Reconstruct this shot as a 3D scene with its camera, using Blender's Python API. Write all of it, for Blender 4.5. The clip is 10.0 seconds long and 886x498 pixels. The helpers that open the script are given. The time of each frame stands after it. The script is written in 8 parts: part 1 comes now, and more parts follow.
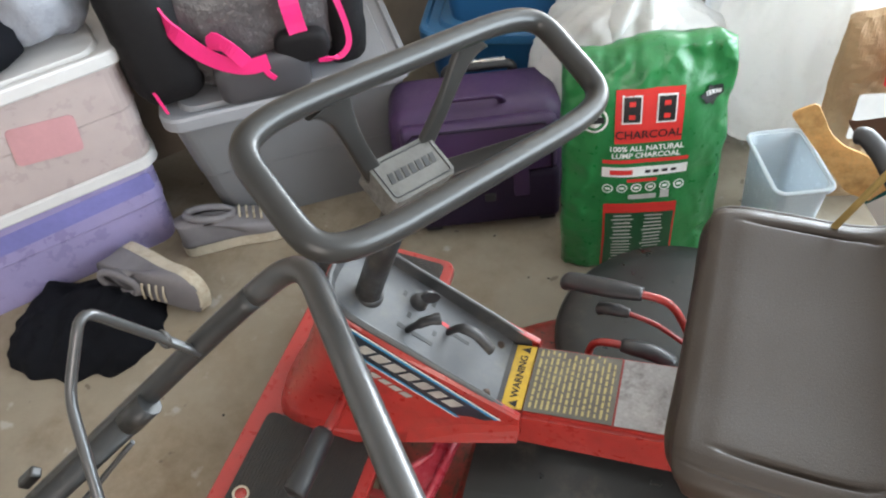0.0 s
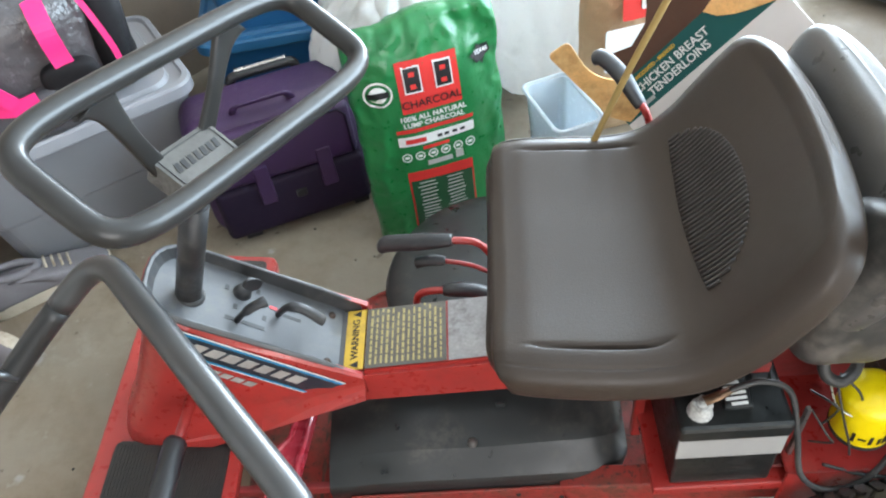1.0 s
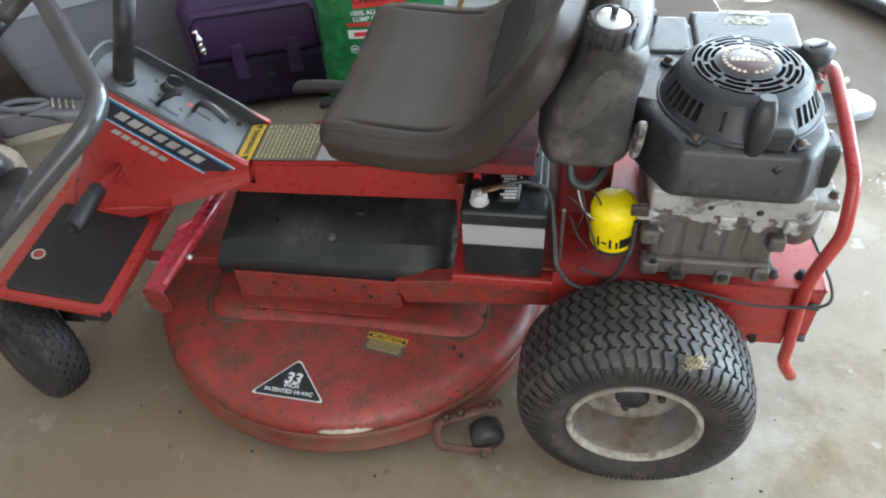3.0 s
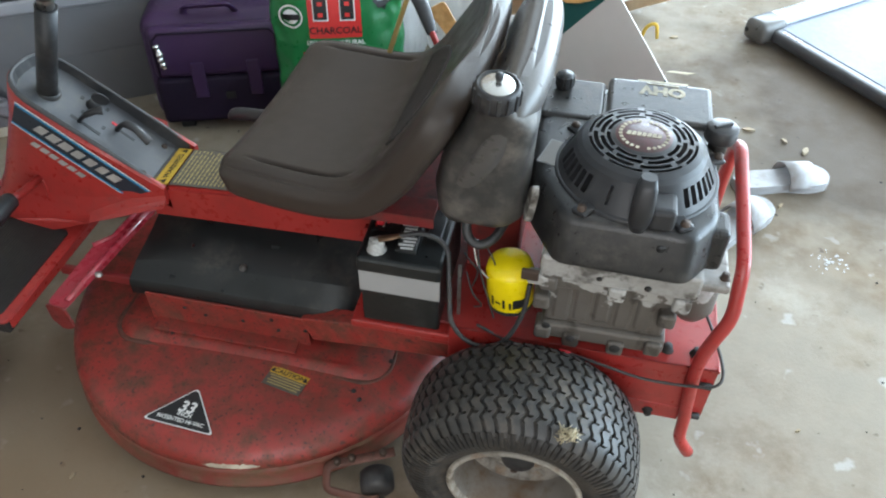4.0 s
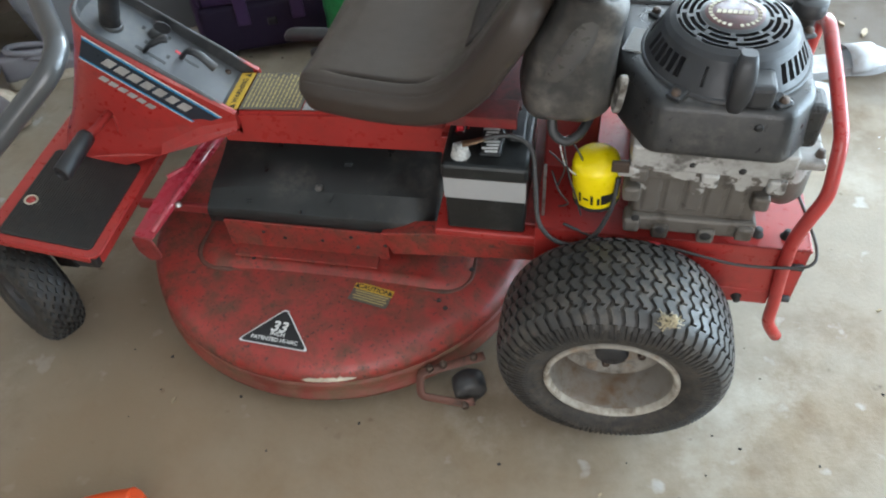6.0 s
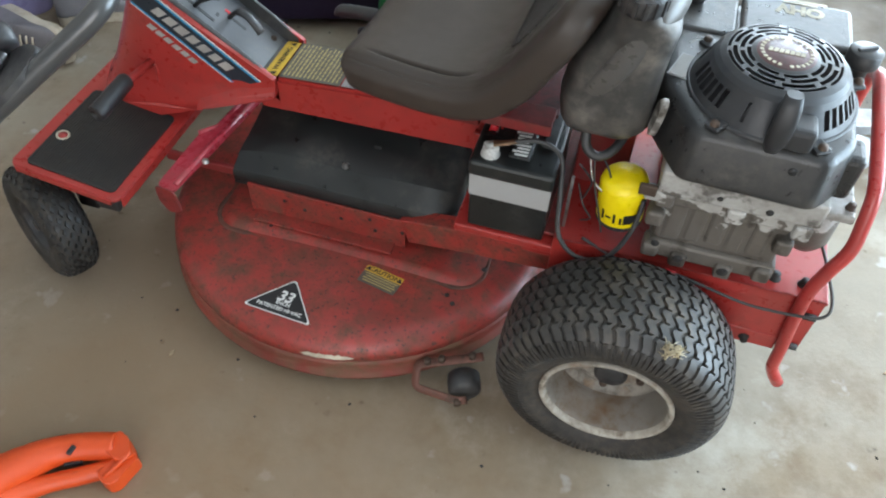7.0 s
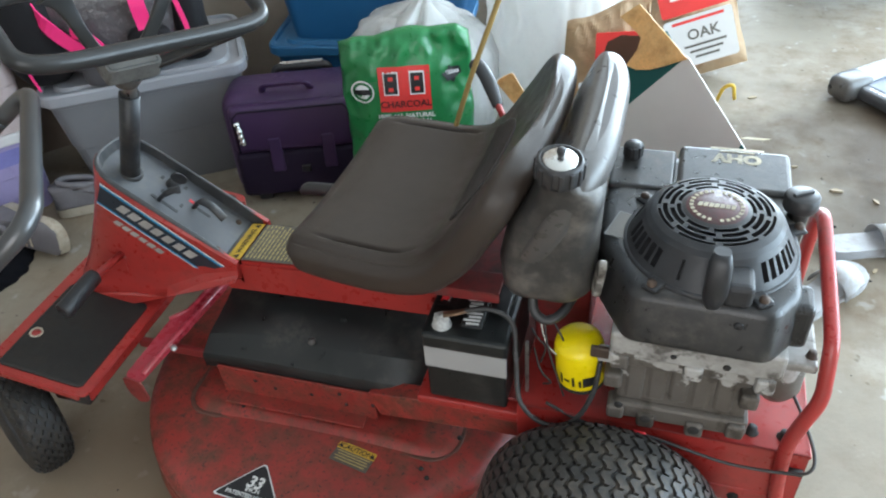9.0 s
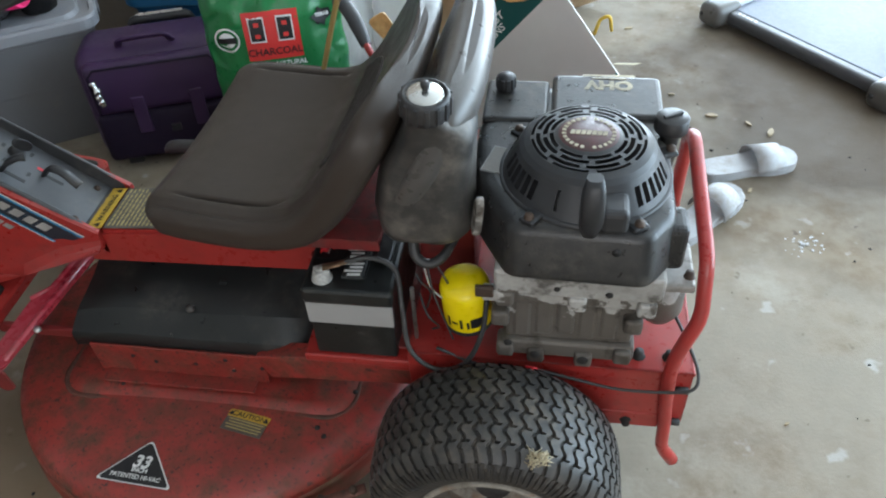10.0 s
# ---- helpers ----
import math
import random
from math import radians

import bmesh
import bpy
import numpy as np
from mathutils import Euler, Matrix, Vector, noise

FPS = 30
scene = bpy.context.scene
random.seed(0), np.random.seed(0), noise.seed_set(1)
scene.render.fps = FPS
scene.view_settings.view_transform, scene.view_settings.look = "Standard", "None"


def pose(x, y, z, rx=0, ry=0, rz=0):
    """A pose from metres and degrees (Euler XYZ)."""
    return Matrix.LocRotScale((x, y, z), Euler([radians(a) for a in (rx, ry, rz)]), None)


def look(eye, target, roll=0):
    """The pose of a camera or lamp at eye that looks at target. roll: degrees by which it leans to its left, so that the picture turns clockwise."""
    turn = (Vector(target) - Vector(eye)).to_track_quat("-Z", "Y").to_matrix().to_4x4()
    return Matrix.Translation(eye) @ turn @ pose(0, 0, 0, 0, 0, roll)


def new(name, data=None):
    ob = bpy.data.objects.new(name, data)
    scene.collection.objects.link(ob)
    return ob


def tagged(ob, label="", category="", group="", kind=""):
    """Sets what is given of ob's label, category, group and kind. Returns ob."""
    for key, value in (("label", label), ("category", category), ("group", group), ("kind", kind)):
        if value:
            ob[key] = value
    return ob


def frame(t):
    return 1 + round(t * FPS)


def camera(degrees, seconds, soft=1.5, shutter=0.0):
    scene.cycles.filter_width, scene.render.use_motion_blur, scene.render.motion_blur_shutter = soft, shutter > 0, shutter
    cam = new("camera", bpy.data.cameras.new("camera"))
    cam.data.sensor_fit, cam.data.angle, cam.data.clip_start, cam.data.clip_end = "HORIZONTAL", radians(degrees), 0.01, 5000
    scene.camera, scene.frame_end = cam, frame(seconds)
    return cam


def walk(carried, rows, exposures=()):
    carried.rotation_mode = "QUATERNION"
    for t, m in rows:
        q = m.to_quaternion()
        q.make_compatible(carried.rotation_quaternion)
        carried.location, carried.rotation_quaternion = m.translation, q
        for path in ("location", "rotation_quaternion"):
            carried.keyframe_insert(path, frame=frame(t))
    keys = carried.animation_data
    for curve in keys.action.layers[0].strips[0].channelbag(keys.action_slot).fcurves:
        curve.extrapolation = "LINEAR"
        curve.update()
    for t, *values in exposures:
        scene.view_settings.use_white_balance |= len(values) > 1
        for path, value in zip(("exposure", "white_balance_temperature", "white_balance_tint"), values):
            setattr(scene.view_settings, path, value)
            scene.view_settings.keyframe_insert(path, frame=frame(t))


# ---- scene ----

cam = camera(60.3, 10.0, soft=2.1)
PATH = [
    (0, (-0.262, -0.39, 1.321), (-0.801, 0.897, -0.113), -8.0),
    (0.5, (-0.294, -0.421, 1.313), (-0.495, 0.92, -0.157), -6.9),
    (0.7, (-0.279, -0.429, 1.309), (-0.426, 0.924, -0.157), -7.1),
    (1, (-0.207, -0.465, 1.315), (-0.343, 0.896, -0.143), -8.6),
    (1.4, (-0.062, -0.567, 1.305), (-0.176, 0.795, -0.155), -7.8),
    (1.5, (-0.023, -0.596, 1.303), (-0.135, 0.766, -0.157), -7.7),
    (2, (0.087, -0.714, 1.303), (-0.098, 0.655, -0.143), -7.1),
    (2.2, (0.099, -0.755, 1.298), (-0.157, 0.611, -0.141), -7.8),
    (3.3, (0.177, -0.878, 1.284), (-0.084, 0.501, -0.142), -2.2),
    (3.5, (0.22, -0.848, 1.3), (-0.05, 0.546, -0.108), -0.8),
    (4, (0.301, -0.798, 1.305), (0.014, 0.605, -0.091), 0.7),
    (4.5, (0.324, -0.78, 1.288), (-0.01, 0.594, -0.126), -1.2),
    (5, (0.292, -0.789, 1.288), (-0.057, 0.564, -0.142), -2.6),
    (5.5, (0.22, -0.84, 1.285), (-0.104, 0.485, -0.178), -4.7),
    (5.7, (0.201, -0.85, 1.285), (-0.119, 0.444, -0.206), -5.3),
    (6.8, (0.215, -0.841, 1.279), (-0.115, 0.372, -0.276), -0.8),
    (7, (0.205, -0.85, 1.281), (-0.151, 0.391, -0.246), 1.9),
    (7.1, (0.197, -0.842, 1.286), (-0.178, 0.404, -0.233), 3.0),
    (7.5, (0.217, -0.816, 1.289), (-0.283, 0.447, -0.179), 2.6),
    (8, (0.239, -0.798, 1.314), (-0.389, 0.577, 0.004), -1.8),
    (8.5, (0.278, -0.79, 1.319), (-0.368, 0.633, 0.07), -3.7),
    (9, (0.316, -0.765, 1.307), (-0.196, 0.692, 0.036), -5.0),
    (9.5, (0.342, -0.745, 1.294), (0.01, 0.742, -0.002), -3.8),
    (10, (0.347, -0.729, 1.268), (0.089, 0.696, -0.111), -3.6),
]
walk(cam, [(t, look(eye, target, roll)) for t, eye, target, roll in PATH],
     [(0.0, 0.54, 7000, 15), (0.7, 0.80, 6600, 12), (1.2, 0.84, 6400, 11), (2.0, 0.42, 6380, 10), (3.4, 0.24, 6300, 10), (4.5, -0.08, 6300, 10), (5.0, 0.04, 6300, 10), (5.6, 0.19, 6300, 10),
      (7.0, 0.24, 6300, 10), (8.0, 0.50, 6300, 10), (8.5, 0.18, 6300, 10), (8.8, 0.05, 6300, 10), (9.2, 0.0, 6300, 10), (9.5, -0.25, 6300, 10), (10.0, -0.32, 6300, 10)])

# ---- world and light ----
world = bpy.data.worlds.new("daylight")
scene.world = world
world.use_nodes = True
wn = world.node_tree.nodes
sky = wn.new("ShaderNodeTexSky")
sky.sky_type = "NISHITA"
sky.sun_disc = False
sky.sun_elevation = radians(50)
sky.sun_rotation = radians(120)
wn["Background"].inputs["Strength"].default_value = 0.12
world.node_tree.links.new(sky.outputs[0], wn["Background"].inputs["Color"])

sun_data = bpy.data.lights.new("sun", "SUN")
sun_data.energy, sun_data.angle, sun_data.color = 3.0, radians(0.6), (1.0, 0.95, 0.88)
sun = new("sun", sun_data)
sun.matrix_world = look((8, 6, 9), (3.6, 4.0, 0))


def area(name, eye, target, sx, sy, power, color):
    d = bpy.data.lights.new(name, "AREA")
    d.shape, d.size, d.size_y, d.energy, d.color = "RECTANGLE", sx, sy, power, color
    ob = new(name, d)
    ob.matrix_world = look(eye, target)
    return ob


# sky light that comes in through the two open garage doors
area("door_light", (3.40, 1.2, 1.12), (0, 1.2, 1.12), 4.0, 2.2, 315, (0.67, 0.86, 1.0))
area("north_door_light", (1.75, 4.12, 1.12), (1.75, 0, 1.12), 3.0, 2.2, 370, (0.74, 0.89, 1.0))
# added fill lamp for the near faces; the opening behind it is assumed
area("south_fill_light", (0.6, -2.9, 1.3), (0.2, 0, 0.5), 1.9, 1.9, 40, (1.0, 0.97, 0.93))

# ---- small geometry kit ----
YC = 0.208  # middle plane of the mower


def cr(points, n=8, closed=False):
    """A smooth line through the points."""
    p = [Vector(q) for q in points]
    out = []
    m = len(p)
    for i in range(m if closed else m - 1):
        if closed:
            a, b, c, d = p[i - 1], p[i], p[(i + 1) % m], p[(i + 2) % m]
        else:
            a, b, c, d = p[max(i - 1, 0)], p[i], p[i + 1], p[min(i + 2, m - 1)]
        for k in range(n):
            t = k / n
            out.append(0.5 * (2 * b + (c - a) * t + (2 * a - 5 * b + 4 * c - d) * t * t + (3 * b - a - 3 * c + d) * t ** 3))
    if not closed:
        out.append(p[-1])
    return out


def arc_corners(points, r, n=6):
    """A polyline with its corners rounded off at radius r."""
    p = [Vector(q) for q in points]
    out = [p[0]]
    for a, b, c in zip(p, p[1:], p[2:]):
        k = min(r, (b - a).length * 0.48, (c - b).length * 0.48)
        s, e = b + (a - b).normalized() * k, b + (c - b).normalized() * k
        for i in range(n + 1):
            t = i / n
            out.append((1 - t) ** 2 * s + 2 * t * (1 - t) * b + t * t * e)
    out.append(p[-1])
    return out


def sweep(bm, path, radius, sides=10, closed=False, flat=1.0, caps=True):
    """A tube along a path; radius a number or one for each point."""
    p = [Vector(q) for q in path]
    m = len(p)
    rings, up = [], None
    for i in range(m):
        a, c = (p[i - 1], p[(i + 1) % m]) if closed else (p[max(i - 1, 0)], p[min(i + 1, m - 1)])
        t = (c - a).normalized()
        if up is None:
            up = t.orthogonal().normalized() if abs(t.z) > 0.95 else (Vector((0, 0, 1)) - t * t.z).normalized()
        up = (up - t * up.dot(t)).normalized()
        side = t.cross(up)
        r = radius[i] if isinstance(radius, (list, tuple)) else radius
        rings.append([bm.verts.new(p[i] + r * (math.cos(k * math.tau / sides) * side + flat * math.sin(k * math.tau / sides) * up)) for k in range(sides)])
    for i in range(m if closed else m - 1):
        a, b = rings[i], rings[(i + 1) % m]
        for k in range(sides):
            bm.faces.new((a[k], a[(k + 1) % sides], b[(k + 1) % sides], b[k])).smooth = True
    if caps and not closed:
        bm.faces.new(rings[0][::-1])
        bm.faces.new(rings[-1])
    return bm


def tube(path, radius, sides=10, closed=False, flat=1.0):
    return sweep(bmesh.new(), path, radius, sides, closed, flat)


def lathe(bm, profile, m=Matrix(), n=48, closed=False):
    """Turns (radius, height) pairs round the z axis of m."""
    rings = []
    for r, z in profile:
        rings.append([bm.verts.new(m @ Vector((r * math.cos(k * math.tau / n), r * math.sin(k * math.tau / n), z))) for k in range(n)] if r > 1e-6 else [bm.verts.new(m @ Vector((0, 0, z)))])
    pairs = list(zip(rings, rings[1:])) + ([(rings[-1], rings[0])] if closed else [])
    for a, b in pairs:
        for k in range(n):
            j = (k + 1) % n
            if len(a) == 1 and len(b) == 1:
                continue
            f = (a[0], b[j], b[k]) if len(a) == 1 else (a[k], a[j], b[0]) if len(b) == 1 else (a[k], a[j], b[j], b[k])
            bm.faces.new(f).smooth = True
    return bm


def turned(profile, m=Matrix(), n=48, closed=False):
    return lathe(bmesh.new(), profile, m, n, closed)


def block(bm, lo, hi, bevel=0.0, m=Matrix(), seg=2):
    lo, hi = Vector(lo), Vector(hi)
    made = bmesh.ops.create_cube(bm, size=1.0, matrix=Matrix.Translation((lo + hi) / 2) @ Matrix.Diagonal((*(hi - lo), 1)))
    if bevel:
        edges = list({e for v in made["verts"] for e in v.link_edges})
        got = bmesh.ops.bevel(bm, geom=edges, offset=bevel, segments=seg, affect="EDGES", profile=0.5)
        verts = list({v for f in got["faces"] for v in f.verts} | {v for v in made["verts"] if v.is_valid})
    else:
        verts = made["verts"]
    bmesh.ops.transform(bm, matrix=m, verts=verts)
    return bm


def brick(lo, hi, bevel=0.0, m=Matrix(), seg=2):
    return block(bmesh.new(), lo, hi, bevel, m, seg)


def prism(outline, thick, m=Matrix(), bevel=0.0, seg=2):
    """A plate with the given outline in the xy plane of m, its upper side at z = thick."""
    bm = bmesh.new()
    low = [bm.verts.new((x, y, 0)) for x, y in outline]
    top = [bm.verts.new((x, y, thick)) for x, y in outline]
    n = len(low)
    bm.faces.new(low[::-1])
    cap = bm.faces.new(top)
    for k in range(n):
        bm.faces.new((low[k], low[(k + 1) % n], top[(k + 1) % n], top[k]))
    if bevel:
        bmesh.ops.bevel(bm, geom=list(cap.edges), offset=bevel, segments=seg, affect="EDGES", profile=0.5)
    bmesh.ops.recalc_face_normals(bm, faces=bm.faces[:])
    bmesh.ops.transform(bm, matrix=m, verts=bm.verts[:])
    return bm


def loft(sections, cap=True, smooth=True):
    """Joins closed sections of equal length."""
    bm = bmesh.new()
    rings = [[bm.verts.new(p) for p in s] for s in sections]
    for a, b in zip(rings, rings[1:]):
        n = len(a)
        for k in range(n):
            bm.faces.new((a[k], a[(k + 1) % n], b[(k + 1) % n], b[k])).smooth = smooth
    if cap:
        bm.faces.new(rings[0][::-1])
        bm.faces.new(rings[-1])
    bmesh.ops.recalc_face_normals(bm, faces=bm.faces[:])
    return bm


def rrect(hx, hy, r, n=5):
    """A rounded rectangle round the origin, as (x, y) pairs."""
    out = []
    for cx, cy, a0 in ((hx - r, hy - r, 0), (r - hx, hy - r, 90), (r - hx, r - hy, 180), (hx - r, r - hy, 270)):
        for k in range(n + 1):
            a = radians(a0 + 90 * k / n)
            out.append((cx + r * math.cos(a), cy + r * math.sin(a)))
    return out


def rounded(pts, r=0.016, n=4):
    """A closed outline with rounded corners."""
    p = [(*q, 0) for q in pts]
    line = arc_corners([p[-1]] + p + [p[0]], r, n)
    return [(q.x, q.y) for q in line[1:-1]]


def superring(hx, hy, e, n=40):
    out = []
    for k in range(n):
        c, s = math.cos(k * math.tau / n), math.sin(k * math.tau / n)
        out.append((hx * math.copysign(abs(c) ** e, c), hy * math.copysign(abs(s) ** e, s)))
    return out


def axes(origin, x, y):
    """The pose with the given origin, x axis and (about) y axis."""
    x = Vector(x).normalized()
    z = x.cross(Vector(y)).normalized()
    y = z.cross(x)
    return Matrix(((x.x, y.x, z.x, origin[0]), (x.y, y.y, z.y, origin[1]), (x.z, y.z, z.z, origin[2]), (0, 0, 0, 1)))


def mesh_of(name, bm, material, smooth=None):
    me = bpy.data.meshes.new(name)
    bm.normal_update()
    bm.to_mesh(me)
    bm.free()
    for f in (me.polygons if smooth else ()):
        f.use_smooth = True
    for mt in material if isinstance(material, (list, tuple)) else [material]:
        me.materials.append(mt)
    return me


def part(name, bm, material, parent, label="", smooth=None, kind=""):
    """One mesh object under a thing or a part, built in world places."""
    ob = new(name, mesh_of(name, bm, material, smooth))
    bpy.context.view_layer.update()
    ob.parent = parent
    ob.matrix_parent_inverse = parent.matrix_world.inverted()
    return tagged(ob, label, kind=kind)


def thing(name, bm, material, label, category, group="", kind="", smooth=None):
    return tagged(new(name, mesh_of(name, bm, material, smooth)), label, category, group, kind)


def empty(name, at, label, category, group=""):
    ob = new(name)
    ob.empty_display_size = 0.05
    ob.matrix_world = at if isinstance(at, Matrix) else Matrix.Translation(at)
    bpy.context.view_layer.update()
    return tagged(ob, label, category, group)


def letters(text, size, m, depth=0.0006, align="CENTER", bold=0.0, shear=0.0):
    """Raised lettering in the xy plane of m, as a bmesh."""
    cu = bpy.data.curves.new("letters", "FONT")
    cu.body, cu.size, cu.extrude, cu.align_x, cu.align_y, cu.offset, cu.shear = text, size, depth, align, "CENTER", bold, shear
    cu.resolution_u = 3
    ob = bpy.data.objects.new("letters", cu)
    me = bpy.data.meshes.new_from_object(ob)
    bm = bmesh.new()
    bm.from_mesh(me)
    bpy.data.objects.remove(ob)
    bpy.data.curves.remove(cu)
    bpy.data.meshes.remove(me)
    bmesh.ops.transform(bm, matrix=m, verts=bm.verts[:])
    return bm


def flat(bm, m, x, y, w, h, z=0.0, skew=0.0):
    """A thin plate w by h with its middle at (x, y) of m."""
    pts = [(-w / 2 - skew, -h / 2), (w / 2 - skew, -h / 2), (w / 2 + skew, h / 2), (-w / 2 + skew, h / 2)]
    lo = [bm.verts.new(m @ Vector((x + a, y + b, z))) for a, b in pts]
    hi = [bm.verts.new(m @ Vector((x + a, y + b, z + 0.0006))) for a, b in pts]
    bm.faces.new(hi)
    for k in range(4):
        bm.faces.new((lo[k], lo[(k + 1) % 4], hi[(k + 1) % 4], hi[k]))
    return bm


# ---- materials ----
def stuff(name, base, rough=0.5, metal=0.0, vary=0.12, scale=12.0, dirt=None, dirt_amount=0.35, dirt_scale=7.0, bump=0.05, bump_scale=90.0,
          coat=0.0, spec=0.5, rough_vary=0.12, stretch=None, dist=0.002, translucent=0.0):
    mt = bpy.data.materials.new(name)
    mt.use_nodes = True
    nt = mt.node_tree
    nd, ln = nt.nodes, nt.links
    bs = nd["Principled BSDF"]
    tc = nd.new("ShaderNodeTexCoord")
    mp = nd.new("ShaderNodeMapping")
    if stretch:
        mp.inputs["Scale"].default_value = stretch
    geo = nd.new("ShaderNodeNewGeometry")
    ln.new(geo.outputs["Position"], mp.inputs["Vector"])

    def noise_node(s, detail=6.0, r=0.6):
        n = nd.new("ShaderNodeTexNoise")
        n.inputs["Scale"].default_value, n.inputs["Detail"].default_value, n.inputs["Roughness"].default_value = s, detail, r
        ln.new(mp.outputs[0], n.inputs["Vector"])
        return n

    def mix(kind, fac, a, b):
        m = nd.new("ShaderNodeMix")
        m.data_type, m.blend_type = "RGBA", kind
        for sock, v in ((m.inputs[0], fac), (m.inputs[6], a), (m.inputs[7], b)):
            if isinstance(v, (int, float)):
                sock.default_value = v
            elif isinstance(v, tuple):
                sock.default_value = (*v, 1) if len(v) == 3 else v
            else:
                ln.new(v, sock)
        return m.outputs[2]

    def ramp(src, lo, hi, a=0.0, b=1.0):
        m = nd.new("ShaderNodeMapRange")
        ln.new(src, m.inputs[0])
        for k, v in zip((1, 2, 3, 4), (lo, hi, a, b)):
            m.inputs[k].default_value = v
        return m.outputs[0]

    big, fine = noise_node(scale * 0.35, 3.0), noise_node(scale * 6, 6.0)
    dark = tuple(c * (1 - vary * 1.6) for c in base)
    light = tuple(min(1.0, c * (1 + vary)) for c in base)
    col = mix("MIX", ramp(big.outputs["Fac"], 0.3, 0.7), dark, light)
    col = mix("MULTIPLY", 0.6 * min(1.0, vary * 4), col, mix("MIX", ramp(fine.outputs["Fac"], 0.3, 0.7), (0.75, 0.75, 0.75), (1.15, 1.15, 1.15)))
    rgh = ramp(fine.outputs["Fac"], 0.25, 0.75, max(0.02, rough - rough_vary), min(1.0, rough + rough_vary))
    if dirt:
        spots, wash = noise_node(dirt_scale * 6, 8.0, 0.7), noise_node(dirt_scale, 5.0, 0.65)
        mask = nd.new("ShaderNodeMath")
        mask.operation = "MULTIPLY"
        ln.new(ramp(spots.outputs["Fac"], 0.42, 0.68), mask.inputs[0])
        ln.new(ramp(wash.outputs["Fac"], 0.62 - dirt_amount * 0.5, 0.80 - dirt_amount * 0.35), mask.inputs[1])
        col = mix("MIX", mask.outputs[0], col, dirt)
        rm = nd.new("ShaderNodeMath")
        rm.operation = "MULTIPLY_ADD"
        ln.new(mask.outputs[0], rm.inputs[0])
        rm.inputs[1].default_value = 0.4
        ln.new(rgh, rm.inputs[2])
        rm.use_clamp = True
        rgh = rm.outputs[0]
    ln.new(col, bs.inputs["Base Color"])
    ln.new(rgh, bs.inputs["Roughness"])
    bs.inputs["Metallic"].default_value = metal
    bs.inputs["Specular IOR Level"].default_value = spec
    bs.inputs["Coat Weight"].default_value = coat
    bs.inputs["Coat Roughness"].default_value = 0.15
    if bump:
        bn = noise_node(bump_scale, 5.0)
        bp = nd.new("ShaderNodeBump")
        bp.inputs["Strength"].default_value, bp.inputs["Distance"].default_value = min(1.0, bump * 4), dist
        ln.new(bn.outputs["Fac"], bp.inputs["Height"])
        ln.new(bp.outputs[0], bs.inputs["Normal"])
    if translucent:
        tr = nd.new("ShaderNodeBsdfTranslucent")
        tr.inputs["Color"].default_value = (*base, 1)
        ms = nd.new("ShaderNodeMixShader")
        ms.inputs[0].default_value = translucent
        ln.new(bs.outputs[0], ms.inputs[1])
        ln.new(tr.outputs[0], ms.inputs[2])
        ln.new(ms.outputs[0], nd["Material Output"].inputs["Surface"])
    return mt


